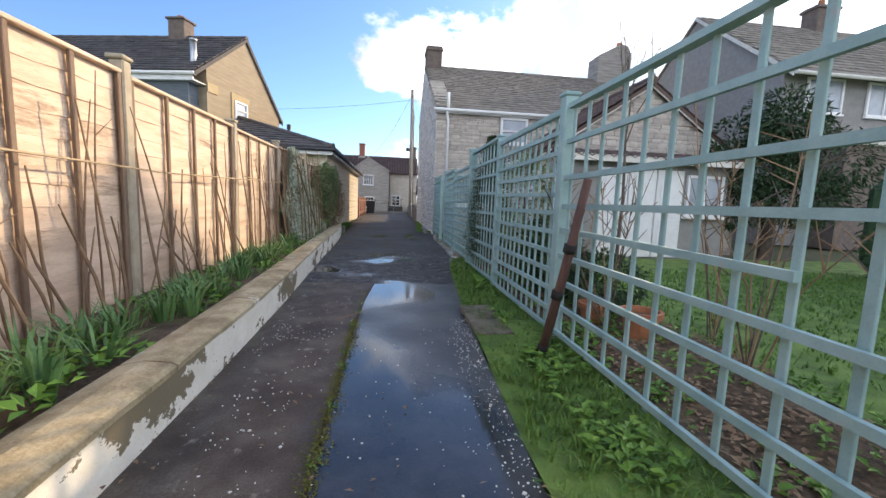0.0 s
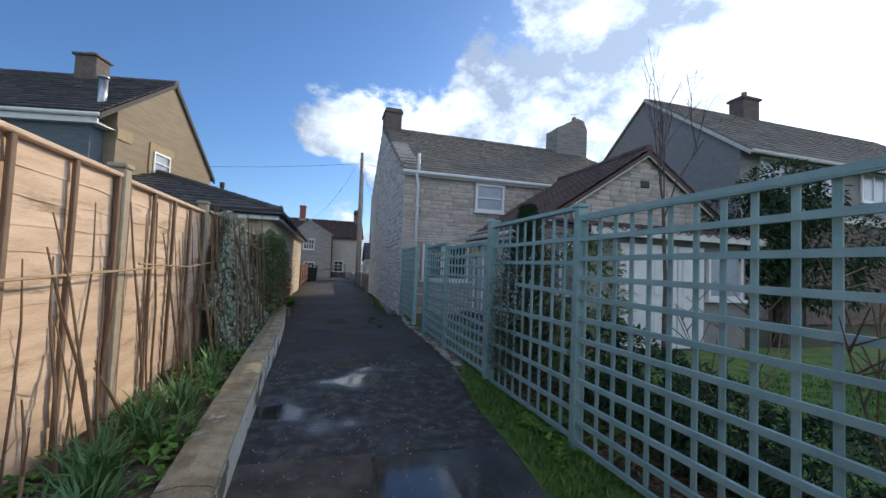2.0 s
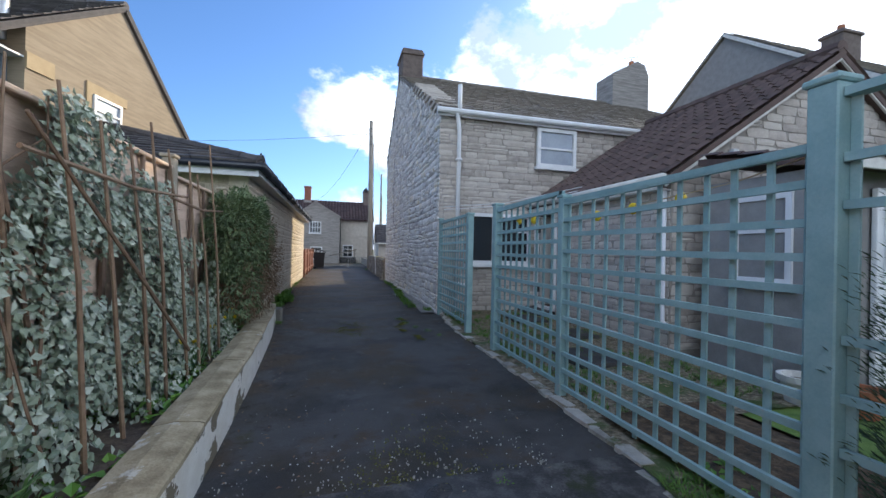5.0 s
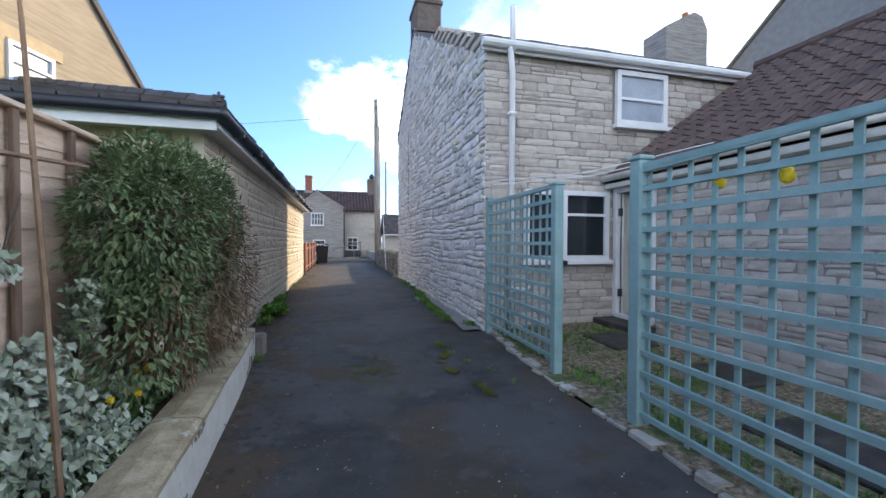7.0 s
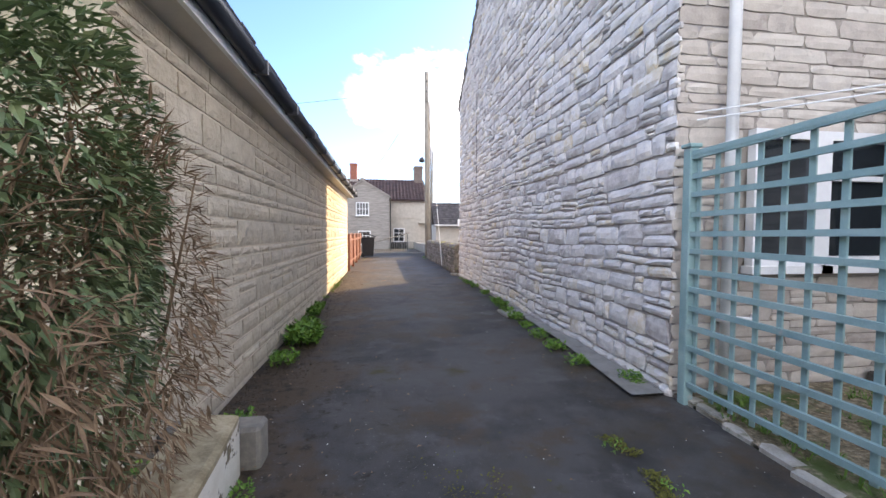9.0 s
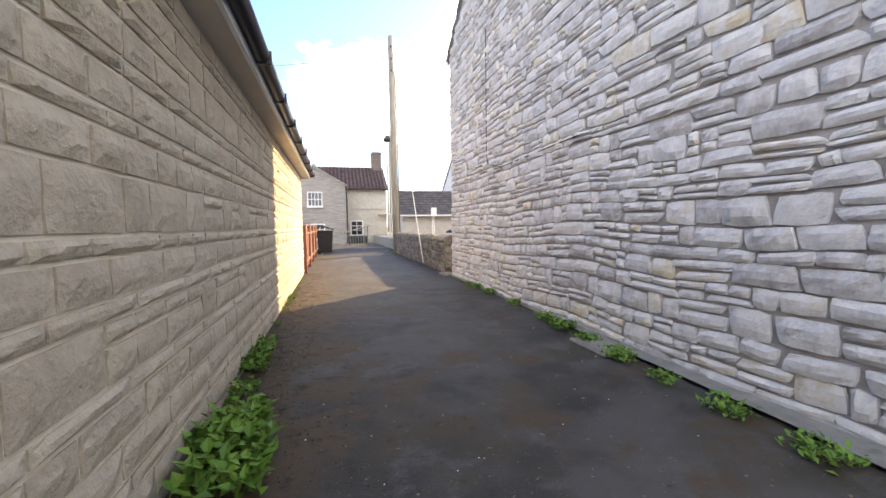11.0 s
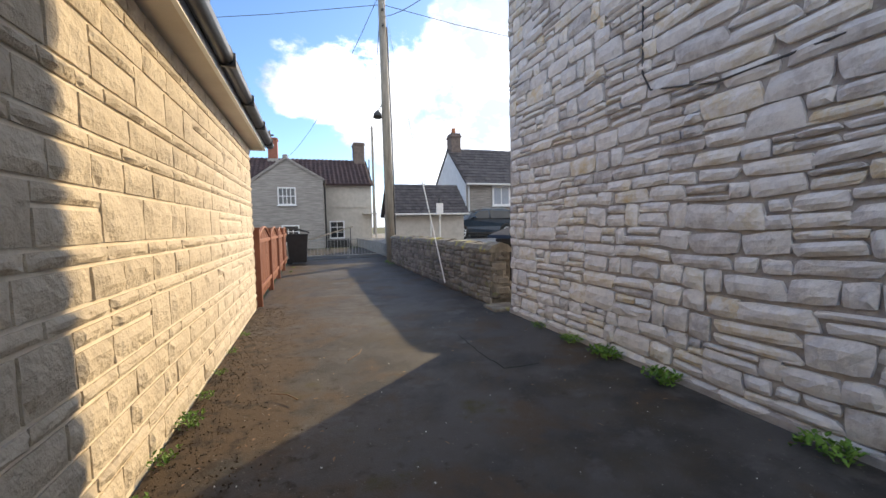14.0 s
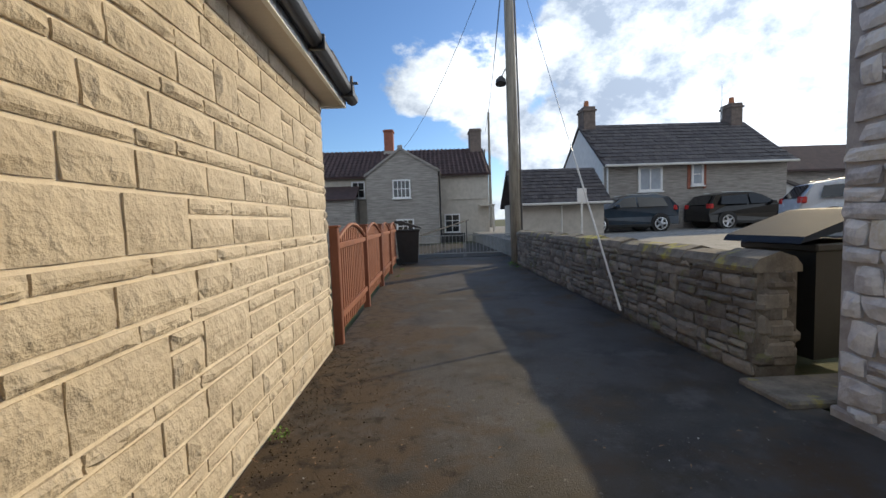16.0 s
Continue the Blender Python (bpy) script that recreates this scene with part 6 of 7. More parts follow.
def bare_shrub(at, count, tall, spread, label):
    s = thing("bare_shrub", label, "shrub", "bare shrubs", at)
    for i in range(count):
        a = rnd(0, 6.283)
        tip = Vector((math.cos(a) * spread * rnd(0.2, 1), math.sin(a) * spread * rnd(0.2, 1), tall * rnd(0.6, 1)))
        mid = tip * 0.5 + Vector((rnd(-0.1, 0.1), rnd(-0.1, 0.1), 0.05))
        g = Geo().tube([(rnd(-0.05, 0.05), rnd(-0.05, 0.05), 0), mid, tip], [0.007, 0.005, 0.002], 5)
        for _ in range(5):
            q = mid.lerp(tip, rnd(0, 0.8))
            g.tube([q, q + Vector((rnd(-0.25, 0.25), rnd(-0.25, 0.25), rnd(0.05, 0.3)))], [0.005, 0.002], 4)
        part("branch", g, CANE if i % 3 else BARK, s)


for x, y, n, h in ((2.5, 1.2, 7, 1.6), (2.7, 2.1, 8, 1.9), (2.4, 3.2, 7, 1.7), (3.2, 2.9, 7, 1.8), (2.6, 4.3, 6, 1.4), (3.9, 1.8, 5, 1.5), (3.0, 0.4, 6, 1.7), (5.6, 3.2, 5, 1.7), (6.8, 2.2, 5, 1.6)):
    bare_shrub((x, y, 0.03), n, h, 0.7, "bare leafless shrub in the border behind the trellis")

for x, y, w, h in ((2.65, 3.75, 0.38, 0.30), (2.6, 4.9, 0.40, 0.38), (2.7, 5.5, 0.42, 0.45), (3.1, 6.3, 0.45, 0.45), (2.45, 4.3, 0.35, 0.34)):
    dk = thing("evergreen_bush", "dark green evergreen bush in the border behind the trellis", "shrub", "border bushes", (x, y, 0.05))
    g = Geo()
    foliage(g, (0, 0, h), (w, w, h * 0.95), 1700, 0.075, 0.03)
    tagged(part("leaves", g, CONIFER, dk), kind="stuff")
    part("trunk", Geo().tube([(0, 0, 0), (0.02, 0, h)], [0.03, 0.012], 6), BARK, dk)
hedge = thing("dark_hedge", "tall dark evergreen hedge at the side of the lawn", "hedge")
g = Geo()
for i in range(9):
    foliage(g, (9.0 + rnd(-0.3, 0.3), -2.2 + 0.95 * i, 1.0), (0.8, 0.75, 1.25), 420, 0.16, 0.09)
tagged(part("leaves", g, CONIFER, hedge), kind="stuff")
part("core", Geo().box(8.7, 9.3, -2.8, 6.2, 0.02, 1.9, 0.3), CONIFER, hedge)
dt = thing("evergreen_tree", "broad dark evergreen tree behind the outhouse", "tree", at=(9.7, 8.7, 0.0))
part("trunk", Geo().tube([(0, 0, 0), (0.05, 0.03, 1.4), (0, 0, 3.4)], [0.16, 0.12, 0.04], 8), BARK, dt)
for i in range(9):
    a, z = i * 2.4, 1.0 + 0.26 * i
    part("limb", Geo().tube([(0, 0, z), (0.5 * math.cos(a), 0.5 * math.sin(a), z + 0.25), (1.0 * math.cos(a), 1.0 * math.sin(a), z + 0.35)], [0.05, 0.035, 0.012], 6), BARK, dt)
g = Geo()
for a, r, z, w in ((0, 0, 3.5, 0.75), (0.4, 0.6, 3.0, 0.85), (2.2, 0.7, 2.9, 0.85), (4.1, 0.6, 3.1, 0.8), (1.2, 0.9, 2.2, 0.95), (3.1, 1.0, 2.1, 0.95), (5.2, 0.9, 2.3, 0.95), (0.1, 0.8, 1.5, 0.9), (2.6, 0.8, 1.4, 0.9), (4.5, 0.8, 1.5, 0.9)):
    foliage(g, (r * math.cos(a), r * math.sin(a), z), (w, w, w * 0.72), 1100, 0.14, 0.06)
tagged(part("crown", g, CONIFER, dt), kind="stuff")
ev = thing("laurel_bush", "green laurel bush behind the trellis by the wing", "shrub", at=(2.5, 5.85, 0.05))
g = Geo()
foliage(g, (0, 0, 0.95), (0.42, 0.5, 0.85), 1500, 0.10, 0.045)
tagged(part("leaves", g, SHRUB, ev), kind="stuff")
part("trunk", Geo().tube([(0, 0, 0), (0.03, 0, 0.6), (0, 0.02, 1.2)], [0.03, 0.02, 0.01], 6), BARK, ev)

tree = thing("bare_tree", "slender bare winter tree behind the trellis", "tree", at=(4.75, 7.0, 0.0))


def limb(g, p, d, length, r, depth):
    q = p + d * length
    m = p.lerp(q, 0.5) + Vector((rnd(-1, 1), rnd(-1, 1), 0)) * length * 0.05
    g.tube([p, m, q], [r, r * 0.8, r * 0.55], 5)
    if depth:
        for _ in range(3):
            limb(g, m.lerp(q, rnd(0.2, 1)), (d + Vector((rnd(-0.55, 0.55), rnd(-0.55, 0.55), rnd(0, 0.35)))).normalized(), length * rnd(0.5, 0.75), r * 0.5, depth - 1)


part("trunk", Geo().tube([(0, 0, 0), (0.04, 0.02, 1.3), (0.0, 0.05, 2.5)], [0.036, 0.029, 0.020], 8), BARK, tree)
for i in range(6):
    g = Geo()
    limb(g, Vector((0, 0.03, rnd(1.7, 2.5))), Vector((rnd(-0.38, 0.38), rnd(-0.38, 0.38), 1)).normalized(), rnd(1.05, 1.45), 0.013, 2)
    part("limb", g, BARK, tree)

# weeds along walls, grass in joints
def weed(x, y, z, count, size, name="weed_tuft", label="small green weed tuft at the foot of a wall", mat=WEED):
    w = thing(name, label, "weeds", "weed tufts", (x, y, z))
    g = Geo()
    for _ in range(count):
        a = rnd(0, 6.283)
        d = Vector((math.cos(a), math.sin(a), rnd(0.15, 1.2)))
        g.leaf(Vector((rnd(-1, 1) * size * 0.5, rnd(-1, 1) * size * 0.7, rnd(0, size * 0.4))), d, Vector((0, 0, 1)), size * rnd(0.14, 0.30), size * rnd(0.09, 0.20))
    tagged(part("leaves", g, mat, w), kind="stuff")


for x, y, s, n in ((-1.18, 15.35, 0.30, 110), (-1.25, 15.75, 0.28, 90), (-1.32, 16.4, 0.16, 50), (-1.35, 16.9, 0.19, 70), (-1.35, 17.15, 0.18, 60), (-1.36, 17.5, 0.17, 55), (-1.3, 17.3, 0.10, 20), (-1.22, 14.6, 0.2, 50), (-1.36, 18.4, 0.10, 22), (-1.37, 19.3, 0.09, 22), (-1.38, 19.7, 0.10, 24), (-1.37, 20.1, 0.12, 30), (-1.38, 20.5, 0.09, 20), (-1.38, 21.0, 0.08, 16), (-1.39, 21.6, 0.08, 16), (-1.36, 22.2, 0.08, 14), (-1.2, 13.3, 0.16, 40),
                    (1.80, 20.7, 0.13, 46), (1.80, 20.2, 0.16, 60), (1.80, 19.6, 0.15, 55), (1.78, 18.6, 0.15, 50), (1.74, 17.6, 0.17, 60), (1.72, 17.2, 0.18, 60), (1.66, 16.7, 0.16, 50), (1.62, 16.2, 0.18, 60), (1.60, 15.7, 0.14, 40), (1.58, 15.2, 0.16, 46), (1.56, 14.7, 0.16, 46), (1.56, 14.2, 0.15, 40), (1.82, 21.3, 0.1, 24), (1.8, 13.7, 0.14, 40), (-0.95, 12.6, 0.1, 26)):
    weed(x, y, 0.01, int(n * 3.2), s * 1.12)
for i in range(9):
    weed(0.22 + rnd(-0.02, 0.02), 1.2 + 0.42 * i + rnd(-0.1, 0.1), 0.01, 22, 0.07, "moss_tuft", "low moss and grass in the slab joint")
for x, y, s in ((1.05, 12.75, 0.10), (1.12, 12.35, 0.10), (1.22, 12.0, 0.09), (1.35, 11.7, 0.09), (1.45, 11.35, 0.07), (0.85, 7.6, 0.08), (0.75, 7.3, 0.1), (0.95, 7.1, 0.09), (-1.2, 29.0, 0.1), (-1.18, 30.2, 0.12), (1.7, 30.3, 0.2), (1.72, 29.7, 0.15)):
    weed(x, y, 0.0, 34, s, "moss_tuft", "low green moss patch on the asphalt")
for k in range(7):
    g = Geo()
    t = thing("verge_grass", "rough grass and ground weeds on the verge", "grass", at=(0, 0, 0))
    for _ in range(480):
        y = rnd(-1.0 + 1.2 * k, 0.2 + 1.2 * k)
        x0 = along(RIGHT, y)
        x = x0 + 0.02 + (1.98 - x0) * rnd(0, 1)
        blades(g, x, y, 0.01, 4, rnd(0.03, 0.10), 0.07, 0.008)
    tagged(part("grass", g, GRASS, t), kind="stuff")
    g2 = Geo()
    for _ in range(230):
        y = rnd(-1.0 + 1.2 * k, 0.2 + 1.2 * k)
        x = rnd(along(RIGHT, y) + 0.25, 2.25)
        if noise.noise(Vector((x * 2, y * 1.5, 9))) < -0.05:
            continue
        for _ in range(4):
            a = rnd(0, 6.283)
            g2.leaf(Vector((x, y, 0.03 + rnd(0, 0.05))), Vector((math.cos(a), math.sin(a), rnd(0, 0.5))), Vector((0, 0, 1)), rnd(0.04, 0.08), rnd(0.025, 0.05))
    tagged(part("weed_leaves", g2, WEED, t), kind="stuff")
turf = thing("lawn_turf", "short mown grass blades on the lawn", "grass")
g = Geo()
for _ in range(9000):
    blades(g, rnd(3.1, 9.0), rnd(-0.5, 6.5), 0.03, 2, rnd(0.04, 0.08), 0.05, 0.012)
tagged(part("grass", g, GRASS, turf), kind="stuff")
bedw = thing("bed_weeds", "low leafy weeds covering the raised bed", "weeds")
g = Geo()
for _ in range(3600):
    y = rnd(-1.2, 12.5)
    x = along(KERB, y) - rnd(0.26, 0.9)
    if x < -1.48 or noise.noise(Vector((x * 3, y * 1.3, 4))) < -0.1:
        continue
    a = rnd(0, 6.283)
    g.leaf(Vector((x, y, 0.23 + rnd(0, 0.07))), Vector((math.cos(a), math.sin(a), rnd(0, 0.6))), Vector((0, 0, 1)), rnd(0.05, 0.10), rnd(0.03, 0.06))
tagged(part("leaves", g, WEED, bedw), kind="stuff")
litter = thing("fallen_leaves", "scattered dead leaves, straws and pale grit on the lane", "leaf litter")
g = Geo()
for _ in range(900):
    y = rnd(1.0, 23.5)
    lo_, hi_ = along(LEFT_ALL, y), along(RIGHT_ALL, y)
    q = rng.random()
    x = lo_ + (hi_ - lo_) * (q ** 2 * 0.35 if rng.random() < 0.55 else q)
    a = rnd(0, 6.283)
    g.leaf(Vector((x, y, 0.028)), Vector((math.cos(a), math.sin(a), rnd(0, 0.25))), Vector((0, 0, 1)), rnd(0.012, 0.045), rnd(0.006, 0.02))
tagged(part("leaves", g, CANE, litter), kind="stuff")
grit = thing("pale_grit", "scattered pale chips of stone on the drive", "gravel")
g = Geo()
for _ in range(700):
    y = rnd(0.9, 9.0) if rng.random() < 0.75 else rnd(9, 22)
    x = along(LEFT_ALL, y) + 0.05 + (along(RIGHT_ALL, y) - along(LEFT_ALL, y) - 0.1) * rng.random()
    s = rnd(0.002, 0.006)
    top = (0.012 if y < 7.6 else 0.0) + bumps(x, y, 0.9, 0.03 if 5.15 < y < 7.7 else 0.012)
    g.box(x, x + s * rnd(0.8, 1.8), y, y + s * rnd(0.8, 1.8), top - 0.004, top + s * 0.45)
tagged(part("chips", g, WHITE_OLD, grit), kind="stuff")
debris = thing("concrete_debris", "broken pale concrete chips and moss across the drive", "rubble")
g, g2 = Geo(), Geo()
for _ in range(1100):
    y = rng.gauss(7.55, 0.30) if rng.random() < 0.75 else rnd(6.2, 8.4)
    x = rnd(along(KERB, y) + 0.05, 1.3)
    if y > 8.6 or noise.noise(Vector((x * 2.2, y * 2.2, 8))) < -0.1:
        continue
    s, top = rnd(0.002, 0.006) * (1.9 if rng.random() < 0.08 else 1), bumps(x, y, 0.9, 0.02) + 0.004
    a = rnd(0, 6.283)
    q = [(x + s * rnd(0.7, 1.3) * math.cos(a + k * 1.257), y + s * rnd(0.7, 1.3) * math.sin(a + k * 1.257)) for k in range(5)]
    g.add([(u, v, top - 0.008) for u, v in q] + [(x + (u - x) * 0.8, y + (v - y) * 0.8, top + s * 0.4) for u, v in q], [(5, 6, 7, 8, 9)] + [(k, (k + 1) % 5, 5 + (k + 1) % 5, 5 + k) for k in range(5)])
for _ in range(8000):
    if rng.random() < 0.45:
        q = rng.random()
        x, y = 1.04 + 0.10 * math.sin(q * 9) + rng.gauss(0, 0.035), 10.9 + 2.0 * q
    elif rng.random() < 0.6:
        x, y = rng.gauss(0.45, 0.22), rng.gauss(7.5, 0.4)
    else:
        x, y = rng.gauss(0.15, 0.16), rng.gauss(12.0, 0.35)
    if noise.noise(Vector((x * 6, y * 6, 3))) < 0.0:
        continue
    a = rnd(0, 6.283)
    g2.leaf(Vector((x, y, 0.008 + bumps(x, y, 0.9, 0.014))), Vector((math.cos(a), math.sin(a), rnd(0.1, 0.7))), Vector((0, 0, 1)), rnd(0.010, 0.026), rnd(0.007, 0.015))
tagged(part("chips", g, EDGING, debris), kind="stuff")
tagged(part("moss", g2, MOSS, debris), kind="stuff")
silt = thing("silt_crumbs", "dark brown crumbs of silt and leaf mould along the block wall", "soil")
g = Geo()
for _ in range(5200):
    y = rnd(12.95, 23.9)
    x = -1.42 + abs(rng.gauss(0, 0.26 + 0.12 * noise.noise(Vector((y * 0.8, 1, 0)))))
    if x > -0.3:
        continue
    s, top = rnd(0.003, 0.012), bumps(x, y, 0.9, 0.012)
    a = rnd(0, 6.283)
    q = [(x + s * rnd(0.6, 1.4) * math.cos(a + k * 1.571), y + s * rnd(0.6, 1.4) * math.sin(a + k * 1.571)) for k in range(4)]
    g.add([(u, v, top - 0.006) for u, v in q] + [(x, y, top + s * 0.7)], [(k, (k + 1) % 4, 4) for k in range(4)])
tagged(part("crumbs", g, EDGE_SOIL, silt), kind="stuff")
for x, y, a, l in ((0.06, 3.55, 0.75, 0.42), (-0.35, 20.9, 0.9, 0.35), (-0.75, 20.2, 2.2, 0.25)):
    t = thing("fallen_twig", "thin dry twig lying on the lane", "twig")
    part("twig", Geo().tube([(x, y, 0.03), (x + l * 0.5 * math.cos(a), y + l * 0.5 * math.sin(a), 0.035), (x + l * math.cos(a + 0.2), y + l * math.sin(a + 0.2), 0.03)], [0.005, 0.004, 0.002], 5), CANE, t)


def plant_pot(at, r, h, mat, label, rim=0.02):
    p = thing("plant_pot", label, "plant pot", "plant pots", at)
    prof = [(r * 0.72, 0), (r * 0.95, h * 0.8), (r + rim, h * 0.8), (r + rim, h), (r - 0.01, h), (r * 0.85, h * 0.75)]
    n = 18
    g = Geo()
    g.add([(q * math.cos(2 * math.pi * k / n), q * math.sin(2 * math.pi * k / n), z) for q, z in prof for k in range(n)], [(i * n + k, i * n + (k + 1) % n, (i + 1) * n + (k + 1) % n, (i + 1) * n + k) for i in range(len(prof) - 1) for k in range(n)] + [tuple(range(n))[::-1]])
    part("pot", g, mat, p, smooth=False)
    part("compost", Geo().tube([(0, 0, h * 0.6), (0, 0, h * 0.8)], r * 0.86, 14), SOIL, p)
    return p


cover_ = thing("border_weeds", "low weeds and fallen leaves on the border soil", "weeds")
g, g2 = Geo(), Geo()
for _ in range(5200):
    x, y = rnd(1.92, 3.3), rnd(-0.6, 6.8)
    z = 0.075 + bumps(x, y, 2.2, 0.05) - 0.25 * max(0, x - 2.9)
    a = rnd(0, 6.283)
    if noise.noise(Vector((x * 1.7, y * 1.4, 12))) > 0.02:
        g.leaf(Vector((x, y, z + rnd(0, 0.05))), Vector((math.cos(a), math.sin(a), rnd(0, 0.7))), Vector((0, 0, 1)), rnd(0.03, 0.07), rnd(0.02, 0.04))
    else:
        g2.leaf(Vector((x, y, z + rnd(0, 0.012))), Vector((math.cos(a), math.sin(a), rnd(-0.1, 0.4))), Vector((0, 0, 1)), rnd(0.03, 0.065), rnd(0.015, 0.035))
tagged(part("leaves", g, WEED, cover_), kind="stuff")
tagged(part("litter", g2, CANE, cover_, "brown fallen leaves"), kind="stuff")
moss = thing("joint_moss", "yellow-green moss filling the joint between the drive slabs", "moss")
g = Geo()
for _ in range(4200):
    y = rnd(0.6, 3.6)
    k = 0.5 + 0.5 * noise.noise(Vector((y * 2.1, 4, 1)))
    if rng.random() > k + 0.15:
        continue
    x, a = along(JOINT, y) + rng.gauss(0, 0.012 + 0.022 * k), rnd(0, 6.283)
    g.leaf(Vector((x, y, 0.012)), Vector((math.cos(a), math.sin(a), rnd(0.1, 0.8))), Vector((0, 0, 1)), rnd(0.008, 0.024), rnd(0.005, 0.012))
tagged(part("tufts", g, MOSS, moss), kind="stuff")
edge_grit = thing("edge_grit", "pale specks of lichen and grit on the drive slabs", "gravel")
g = Geo()
for _ in range(900):
    y = rnd(0.7, 3.6)
    if rng.random() < 0.55:
        x = along(RIGHT, y) - abs(rng.gauss(0, 0.10)) - 0.01
    else:
        x = along(KERB, y) + rnd(0.08, 0.6)
        if noise.noise(Vector((x * 4, y * 3, 6))) < 0.05:
            continue
    r = rnd(0.002, 0.006) * (1.8 if rng.random() < 0.1 else 1)
    top = 0.012 + bumps(x, y, 0.9, 0.006 if x > 0.3 else 0.012)
    a = rnd(0, 6.283)
    q = [(x + r * rnd(0.6, 1.4) * math.cos(a + k * 1.257), y + r * rnd(0.6, 1.4) * math.sin(a + k * 1.257)) for k in range(5)]
    g.add([(u, v, top - 0.004) for u, v in q] + [(x + (u - x) * 0.7, y + (v - y) * 0.7, top + 0.003) for u, v in q], [(5, 6, 7, 8, 9)] + [(k, (k + 1) % 5, 5 + (k + 1) % 5, 5 + k) for k in range(5)])
tagged(part("specks", g, WHITE_OLD, edge_grit), kind="stuff")
plant_pot((2.55, 2.95, 0.04), 0.15, 0.24, TERRACOTTA, "terracotta plant pot in the border behind the trellis")
plant_pot((2.35, 3.35, 0.04), 0.12, 0.2, TERRACOTTA, "small terracotta plant pot in the border")
plant_pot((3.75, 8.05, 0.05), 0.15, 0.24, WHITE_OLD, "pale round planter in the yard behind the trellis")
plant_pot((3.95, 7.75, 0.05), 0.13, 0.22, TERRACOTTA, "terracotta plant pot beside the pale planter")
cord = thing("ornament_string", "string of small yellow hanging ornaments along the trellis", "ornament")
part("string", Geo().tube([(1.87, 6.74, 1.72), (1.935, 7.2, 1.66), (1.945, 8.5, 1.58), (1.95, 9.9, 1.66), (1.93, 10.30, 1.72)], 0.004, 4), TWINE, cord)
for y in (7.55, 7.95, 8.35, 8.8, 9.4, 9.75):
    z = 1.62 + 0.05 * abs(y - 8.5) - 0.05
    g = Geo()
    for i in range(7):
        th0, th1 = math.pi * i / 7, math.pi * (i + 1) / 7
        g.add([(1.948 + 0.034 * math.sin(t) * math.cos(2 * math.pi * k / 9), y + 0.034 * math.sin(t) * math.sin(2 * math.pi * k / 9), z + 0.042 * math.cos(t)) for t in (th0, th1) for k in range(9)], [(k, (k + 1) % 9, 9 + (k + 1) % 9, 9 + k) for k in range(9)])
    part("bauble", g, PETAL, cord, "yellow egg-shaped bauble", True)
for y0, x0, l, w in ((9.3, 2.5, 0.75, 0.6), (10.6, 3.1, 0.6, 0.6), (11.9, 3.0, 0.7, 0.6)):
    s = thing("stepping_slab", "mossy stone stepping slab in the yard", "paving slab")
    part("slab", Geo().box(x0, x0 + w, y0, y0 + l, 0.02, 0.085, 0.02), DARK_SLAB, s)
yl = thing("yard_growth", "moss, grass tufts and straw on the yard", "grass")
g, g2 = Geo(), Geo()
for _ in range(1600):
    x, y = rnd(1.98, 4.0), rnd(8.2, 13.2)
    k = noise.noise(Vector((x * 1.6, y * 1.6, 6)))
    z = 0.05 + bumps(x, y, 2.5, 0.035)
    if k > 0.0 or x < 2.2:
        blades(g, x, y, z - 0.01, 6, rnd(0.03, 0.08), 0.06, 0.008)
    else:
        a = rnd(0, 6.283)
        g2.leaf(Vector((x, y, z + 0.005)), Vector((math.cos(a), math.sin(a), rnd(0, 0.3))), Vector((0, 0, 1)), rnd(0.02, 0.05), rnd(0.008, 0.02))
tagged(part("grass", g, GRASS, yl), kind="stuff")
tagged(part("straw", g2, TWINE, yl), kind="stuff")
step = thing("gap_step", "mossy stone step between cottage and low wall", "step")
part("slab", Geo().box(1.72, 2.5, 22.25, 22.66, -0.02, 0.04, 0.015), COPING, step)
cover = thing("drain_cover", "flat grey stone slab set by the wall foot", "slab")
part("slab", Geo().box(1.52, 1.86, 16.25, 16.8, 0.0, 0.045, 0.015), PATH_CONCRETE, cover)

pad = thing("concrete_pad", "worn dry concrete pad set in the grass verge", "paving slab")
g = Geo()
pad_rows = [[(x + bumps(x, y, 6.0, 0.02), y + bumps(y, x, 6.0, 0.02), 0.055 + bumps(x, y, 4.0, 0.006)) for x in (1.23, 1.33, 1.43, 1.52)] for y in (3.05, 3.28, 3.5, 3.72, 3.95)]
g.add([q for r in pad_rows for q in r], [(j * 4 + i, j * 4 + i + 1, j * 4 + i + 5, j * 4 + i + 4) for j in range(4) for i in range(3)])
g.add([(x, y, -0.02) for x, y in ((1.23, 3.05), (1.52, 3.05), (1.52, 3.95), (1.23, 3.95))] + [pad_rows[0][0], pad_rows[0][3], pad_rows[4][3], pad_rows[4][0]], [(0, 1, 5, 4), (1, 2, 6, 5), (2, 3, 7, 6), (3, 0, 4, 7)])
part("slab", g, PAD, pad)
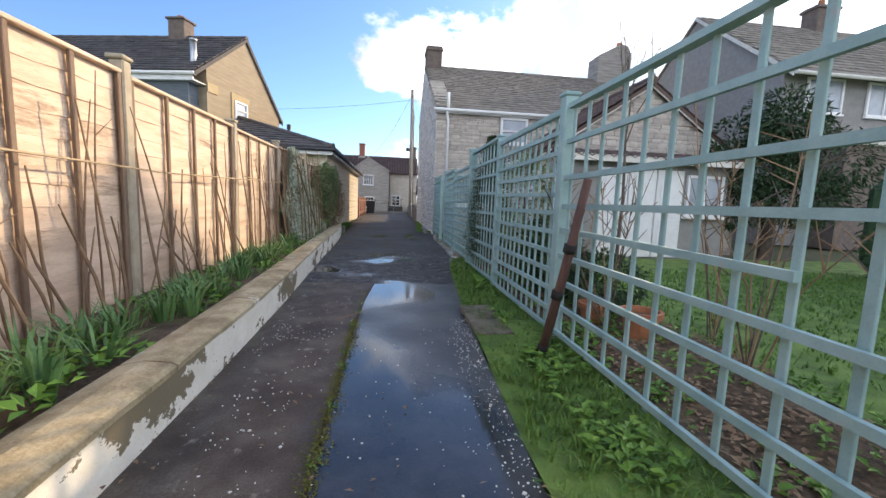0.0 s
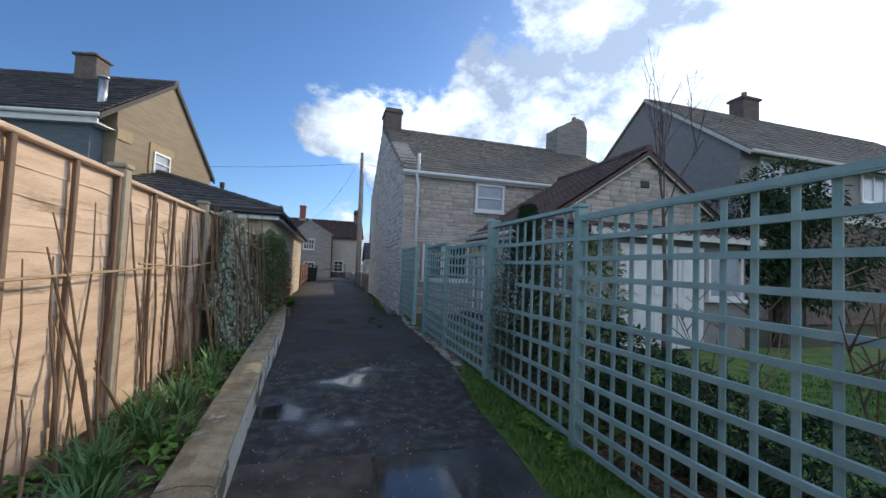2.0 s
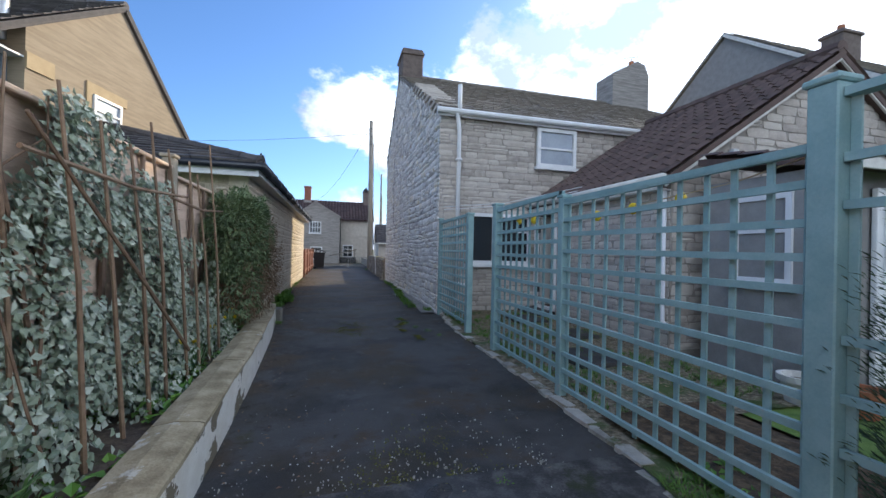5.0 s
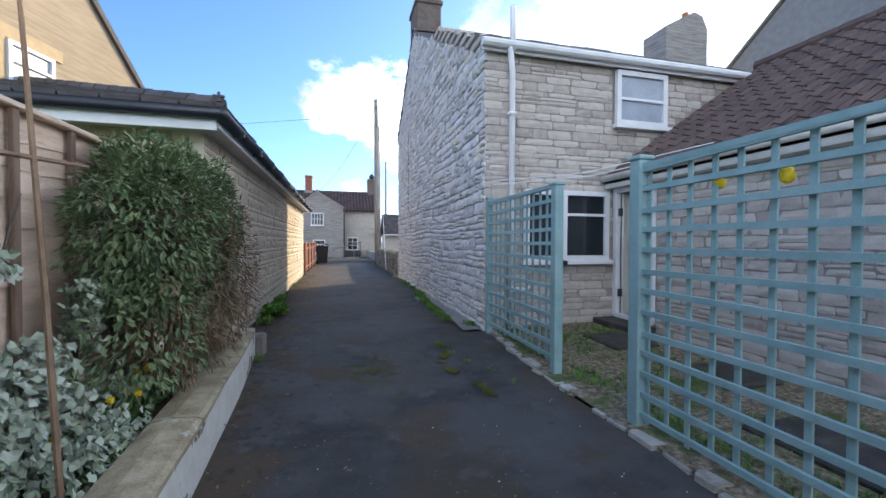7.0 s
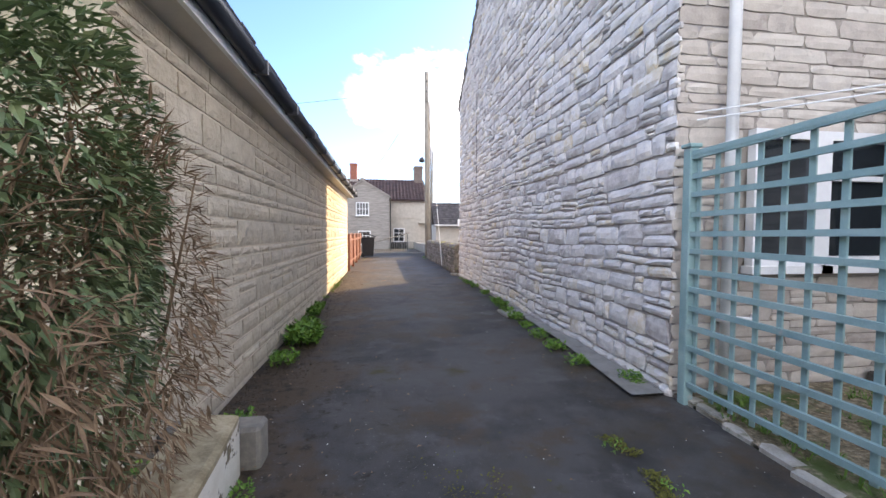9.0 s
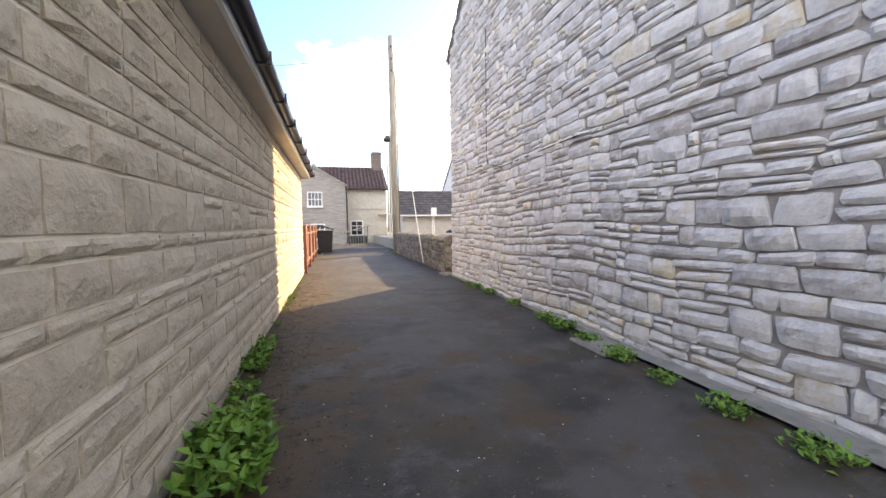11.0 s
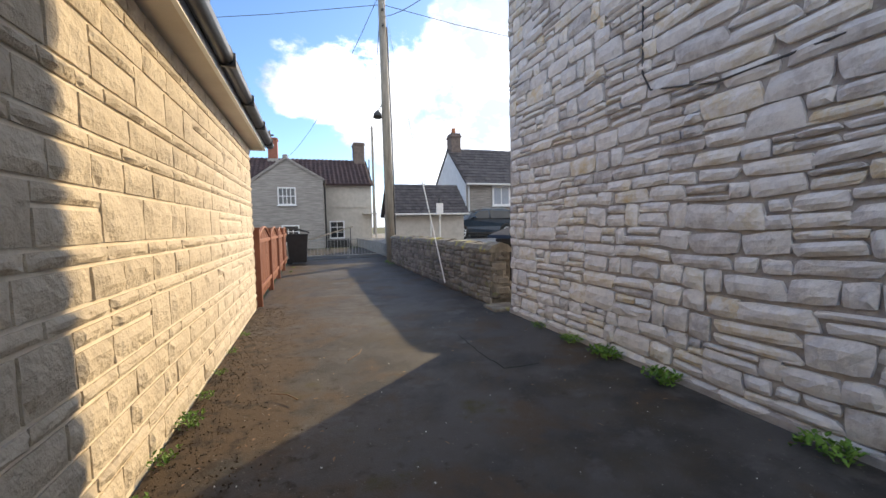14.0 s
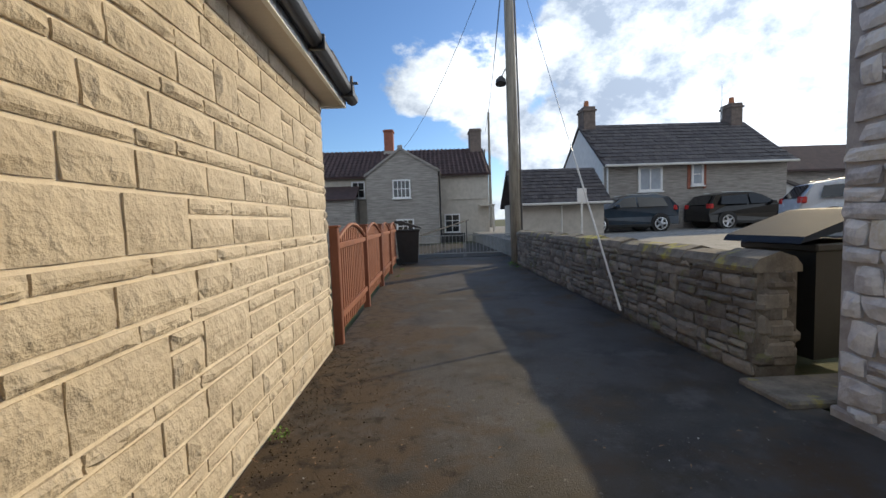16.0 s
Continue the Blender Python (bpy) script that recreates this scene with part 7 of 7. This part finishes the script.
for line in (((0.86, 21.37), (0.84, 20.99), (0.83, 20.66), (0.86, 20.45), (0.86, 20.28), (1.02, 20.28), (1.2, 20.3)),):
    crack = thing("lane_crack", "thin dark crack in the worn asphalt", "crack")
    g = Geo()
    for (xa, ya), (xb, yb) in zip(line, line[1:]):
        for i in range(6):
            a, b = i / 6, (i + 1) / 6
            pa, pb = (xa + (xb - xa) * a, ya + (yb - ya) * a), (xa + (xb - xa) * b, ya + (yb - ya) * b)
            wob = lambda q: 0.02 * noise.noise(Vector((q[0] * 9, q[1] * 9, 4)))
            put = lambda q, e: (q[0] + wob(q) + e * 0.006, q[1] + wob((q[1], q[0])) + e * 0.006, bumps(q[0], q[1], 0.9, 0.012) + 0.004)
            g.add([put(pa, -1), put(pb, -1), put(pb, 1), put(pa, 1)], [(0, 1, 2, 3)])
    part("split", g, CRACK, crack)

# ---- pieces of the walls ----
RUB = block_variants(30, 3, 2, 0.16, 0.42, 0.06)
RANDOM_RUB = block_variants(40, 4, 3, 0.20, 0.40, 0.10, 0.955, 0.92)
SPLIT = block_variants(26, 6, 3, 0.26, 0.56, 0.0, 0.99, 0.985)
roof_at = lambda y: EZ0 + (RZ - EZ0) * (y - CY0) / (RY - CY0) if y < RY else EZ1 + (RZ - EZ1) * (CY1 - y) / (CY1 - RY)
rects = rubble_courses(CY0 - 0.02, CY1 - 0.06, 0.02, RZ - 0.2, 0.085, 0.20, 0.11, 0.42, 0.018, 0.36, lambda y, z: z < roof_at(y) - 0.14)
masonry(wall_w, rects, (CX, 0, 0), (0, 1, 0), (-1, 0, 0), 0.038, RANDOM_RUB, STONE, lambda u, v: 15.8 < u < 20.2 and 0.35 < v < 1.85, "stone", 0.055)
holes = ((2.50, 3.96, 0.96, 2.08), (4.04, 5.02, 3.07, 3.99))
rects = rubble_courses(CX - 0.03, 8.6, 0.05, EZ0 - 0.12, 0.075, 0.15, 0.2, 0.5, 0.010, 0.2, lambda x, z: not (x > WX and z < 2.3 + (x - 3.9) * 0.67))
rects = trimmed(rects, holes)
masonry(wall_s, rects, (0, CY0, 0), (1, 0, 0), (0, -1, 0), 0.018, RUB, STONE_WARM, lambda u, v: u < 4.0 and 0.3 < v < 3.1, "stone")
wing_wall = [o for o in wing.children if o.name.startswith("wall")][0]
rects = rubble_courses(WX + 0.02, 9.7, 0.05, TOPZ - 0.2, 0.09, 0.16, 0.22, 0.5, 0.010, 0.15, lambda x, z: z < min(WE + (x - WX) * 0.70, TOPZ - (x - RGX) * 0.72) - 0.08)
masonry(gable_s, rects, (0, WY0, 0), (1, 0, 0), (0, -1, 0), 0.016, RUB, STONE_WARM, lambda u, v: 4.3 < u < 7.5 and v > 2.3, "stone")
rects = rubble_courses(WY0, D0 - 0.02, 0.02, WE - 0.2, 0.09, 0.16, 0.22, 0.5, 0.010, 0.15)
masonry(wing_wall, rects, (WX, 0, 0), (0, 1, 0), (-1, 0, 0), 0.016, RUB, STONE_WARM, lambda u, v: u > 10.4, "stone")
rects = rubble_courses(22.72, 30.5, 0.0, 0.78, 0.07, 0.16, 0.10, 0.34, 0.012, 0.45)
masonry(lw_core, rects, (1.90, 0, 0), (0, 1, 0), (-1, 0, 0), 0.035, RANDOM_RUB, RUBBLE, lambda u, v: u < 27, "stone", 0.03)
rects, z = [], 0.02                                   # regular courses with thin ones between
for k, h in enumerate([0.15, 0.075, 0.15, 0.15, 0.075, 0.225, 0.075, 0.15, 0.075, 0.225, 0.15, 0.075, 0.15, 0.075, 0.225, 0.15, 0.075, 0.15, 0.075]):
    if z + h > BT - 0.03:
        h = BT - 0.05 - z
        if h < 0.04:
            break
    u = BY0 - rnd(0, 0.3)
    while u < BY1:
        w = rng.choice((0.22, 0.29, 0.29, 0.44, 0.44, 0.36)) if h > 0.1 else rng.choice((0.22, 0.29, 0.44, 0.52))
        a, b = max(u, BY0), min(u + w, BY1)
        if b - a > 0.06:
            if h > 0.2 and rng.random() < 0.45:
                rects += [((a + b) / 2, z + 0.07, b - a - 0.011, 0.126), ((a + b) / 2, z + 0.145 + (h - 0.145) / 2, b - a - 0.011, h - 0.162)]
            else:
                rects.append(((a + b) / 2, z + h / 2, b - a - 0.011, h - 0.018))
        u += w
    z += h
masonry(wall_e, rects, (BX, 0, 0), (0, 1, 0), (1, 0, 0), 0.021, SPLIT, BLOCK, lambda u, v: 17.8 < u < 23.2 and 0.2 < v < 2.0, "block")
south = []
z = 0.3
while z < BT - 0.1:
    u = -4.0
    while u < BX - 0.3:
        w = rnd(0.25, 0.45)
        south.append((u + w / 2, z + 0.07, w - 0.01, 0.135))
        u += w
    z += 0.15
masonry(wall_e, south, (0, BY0, 0), (1, 0, 0), (0, -1, 0), 0.018, SPLIT, BLOCK, lambda u, v: False, "south_block")
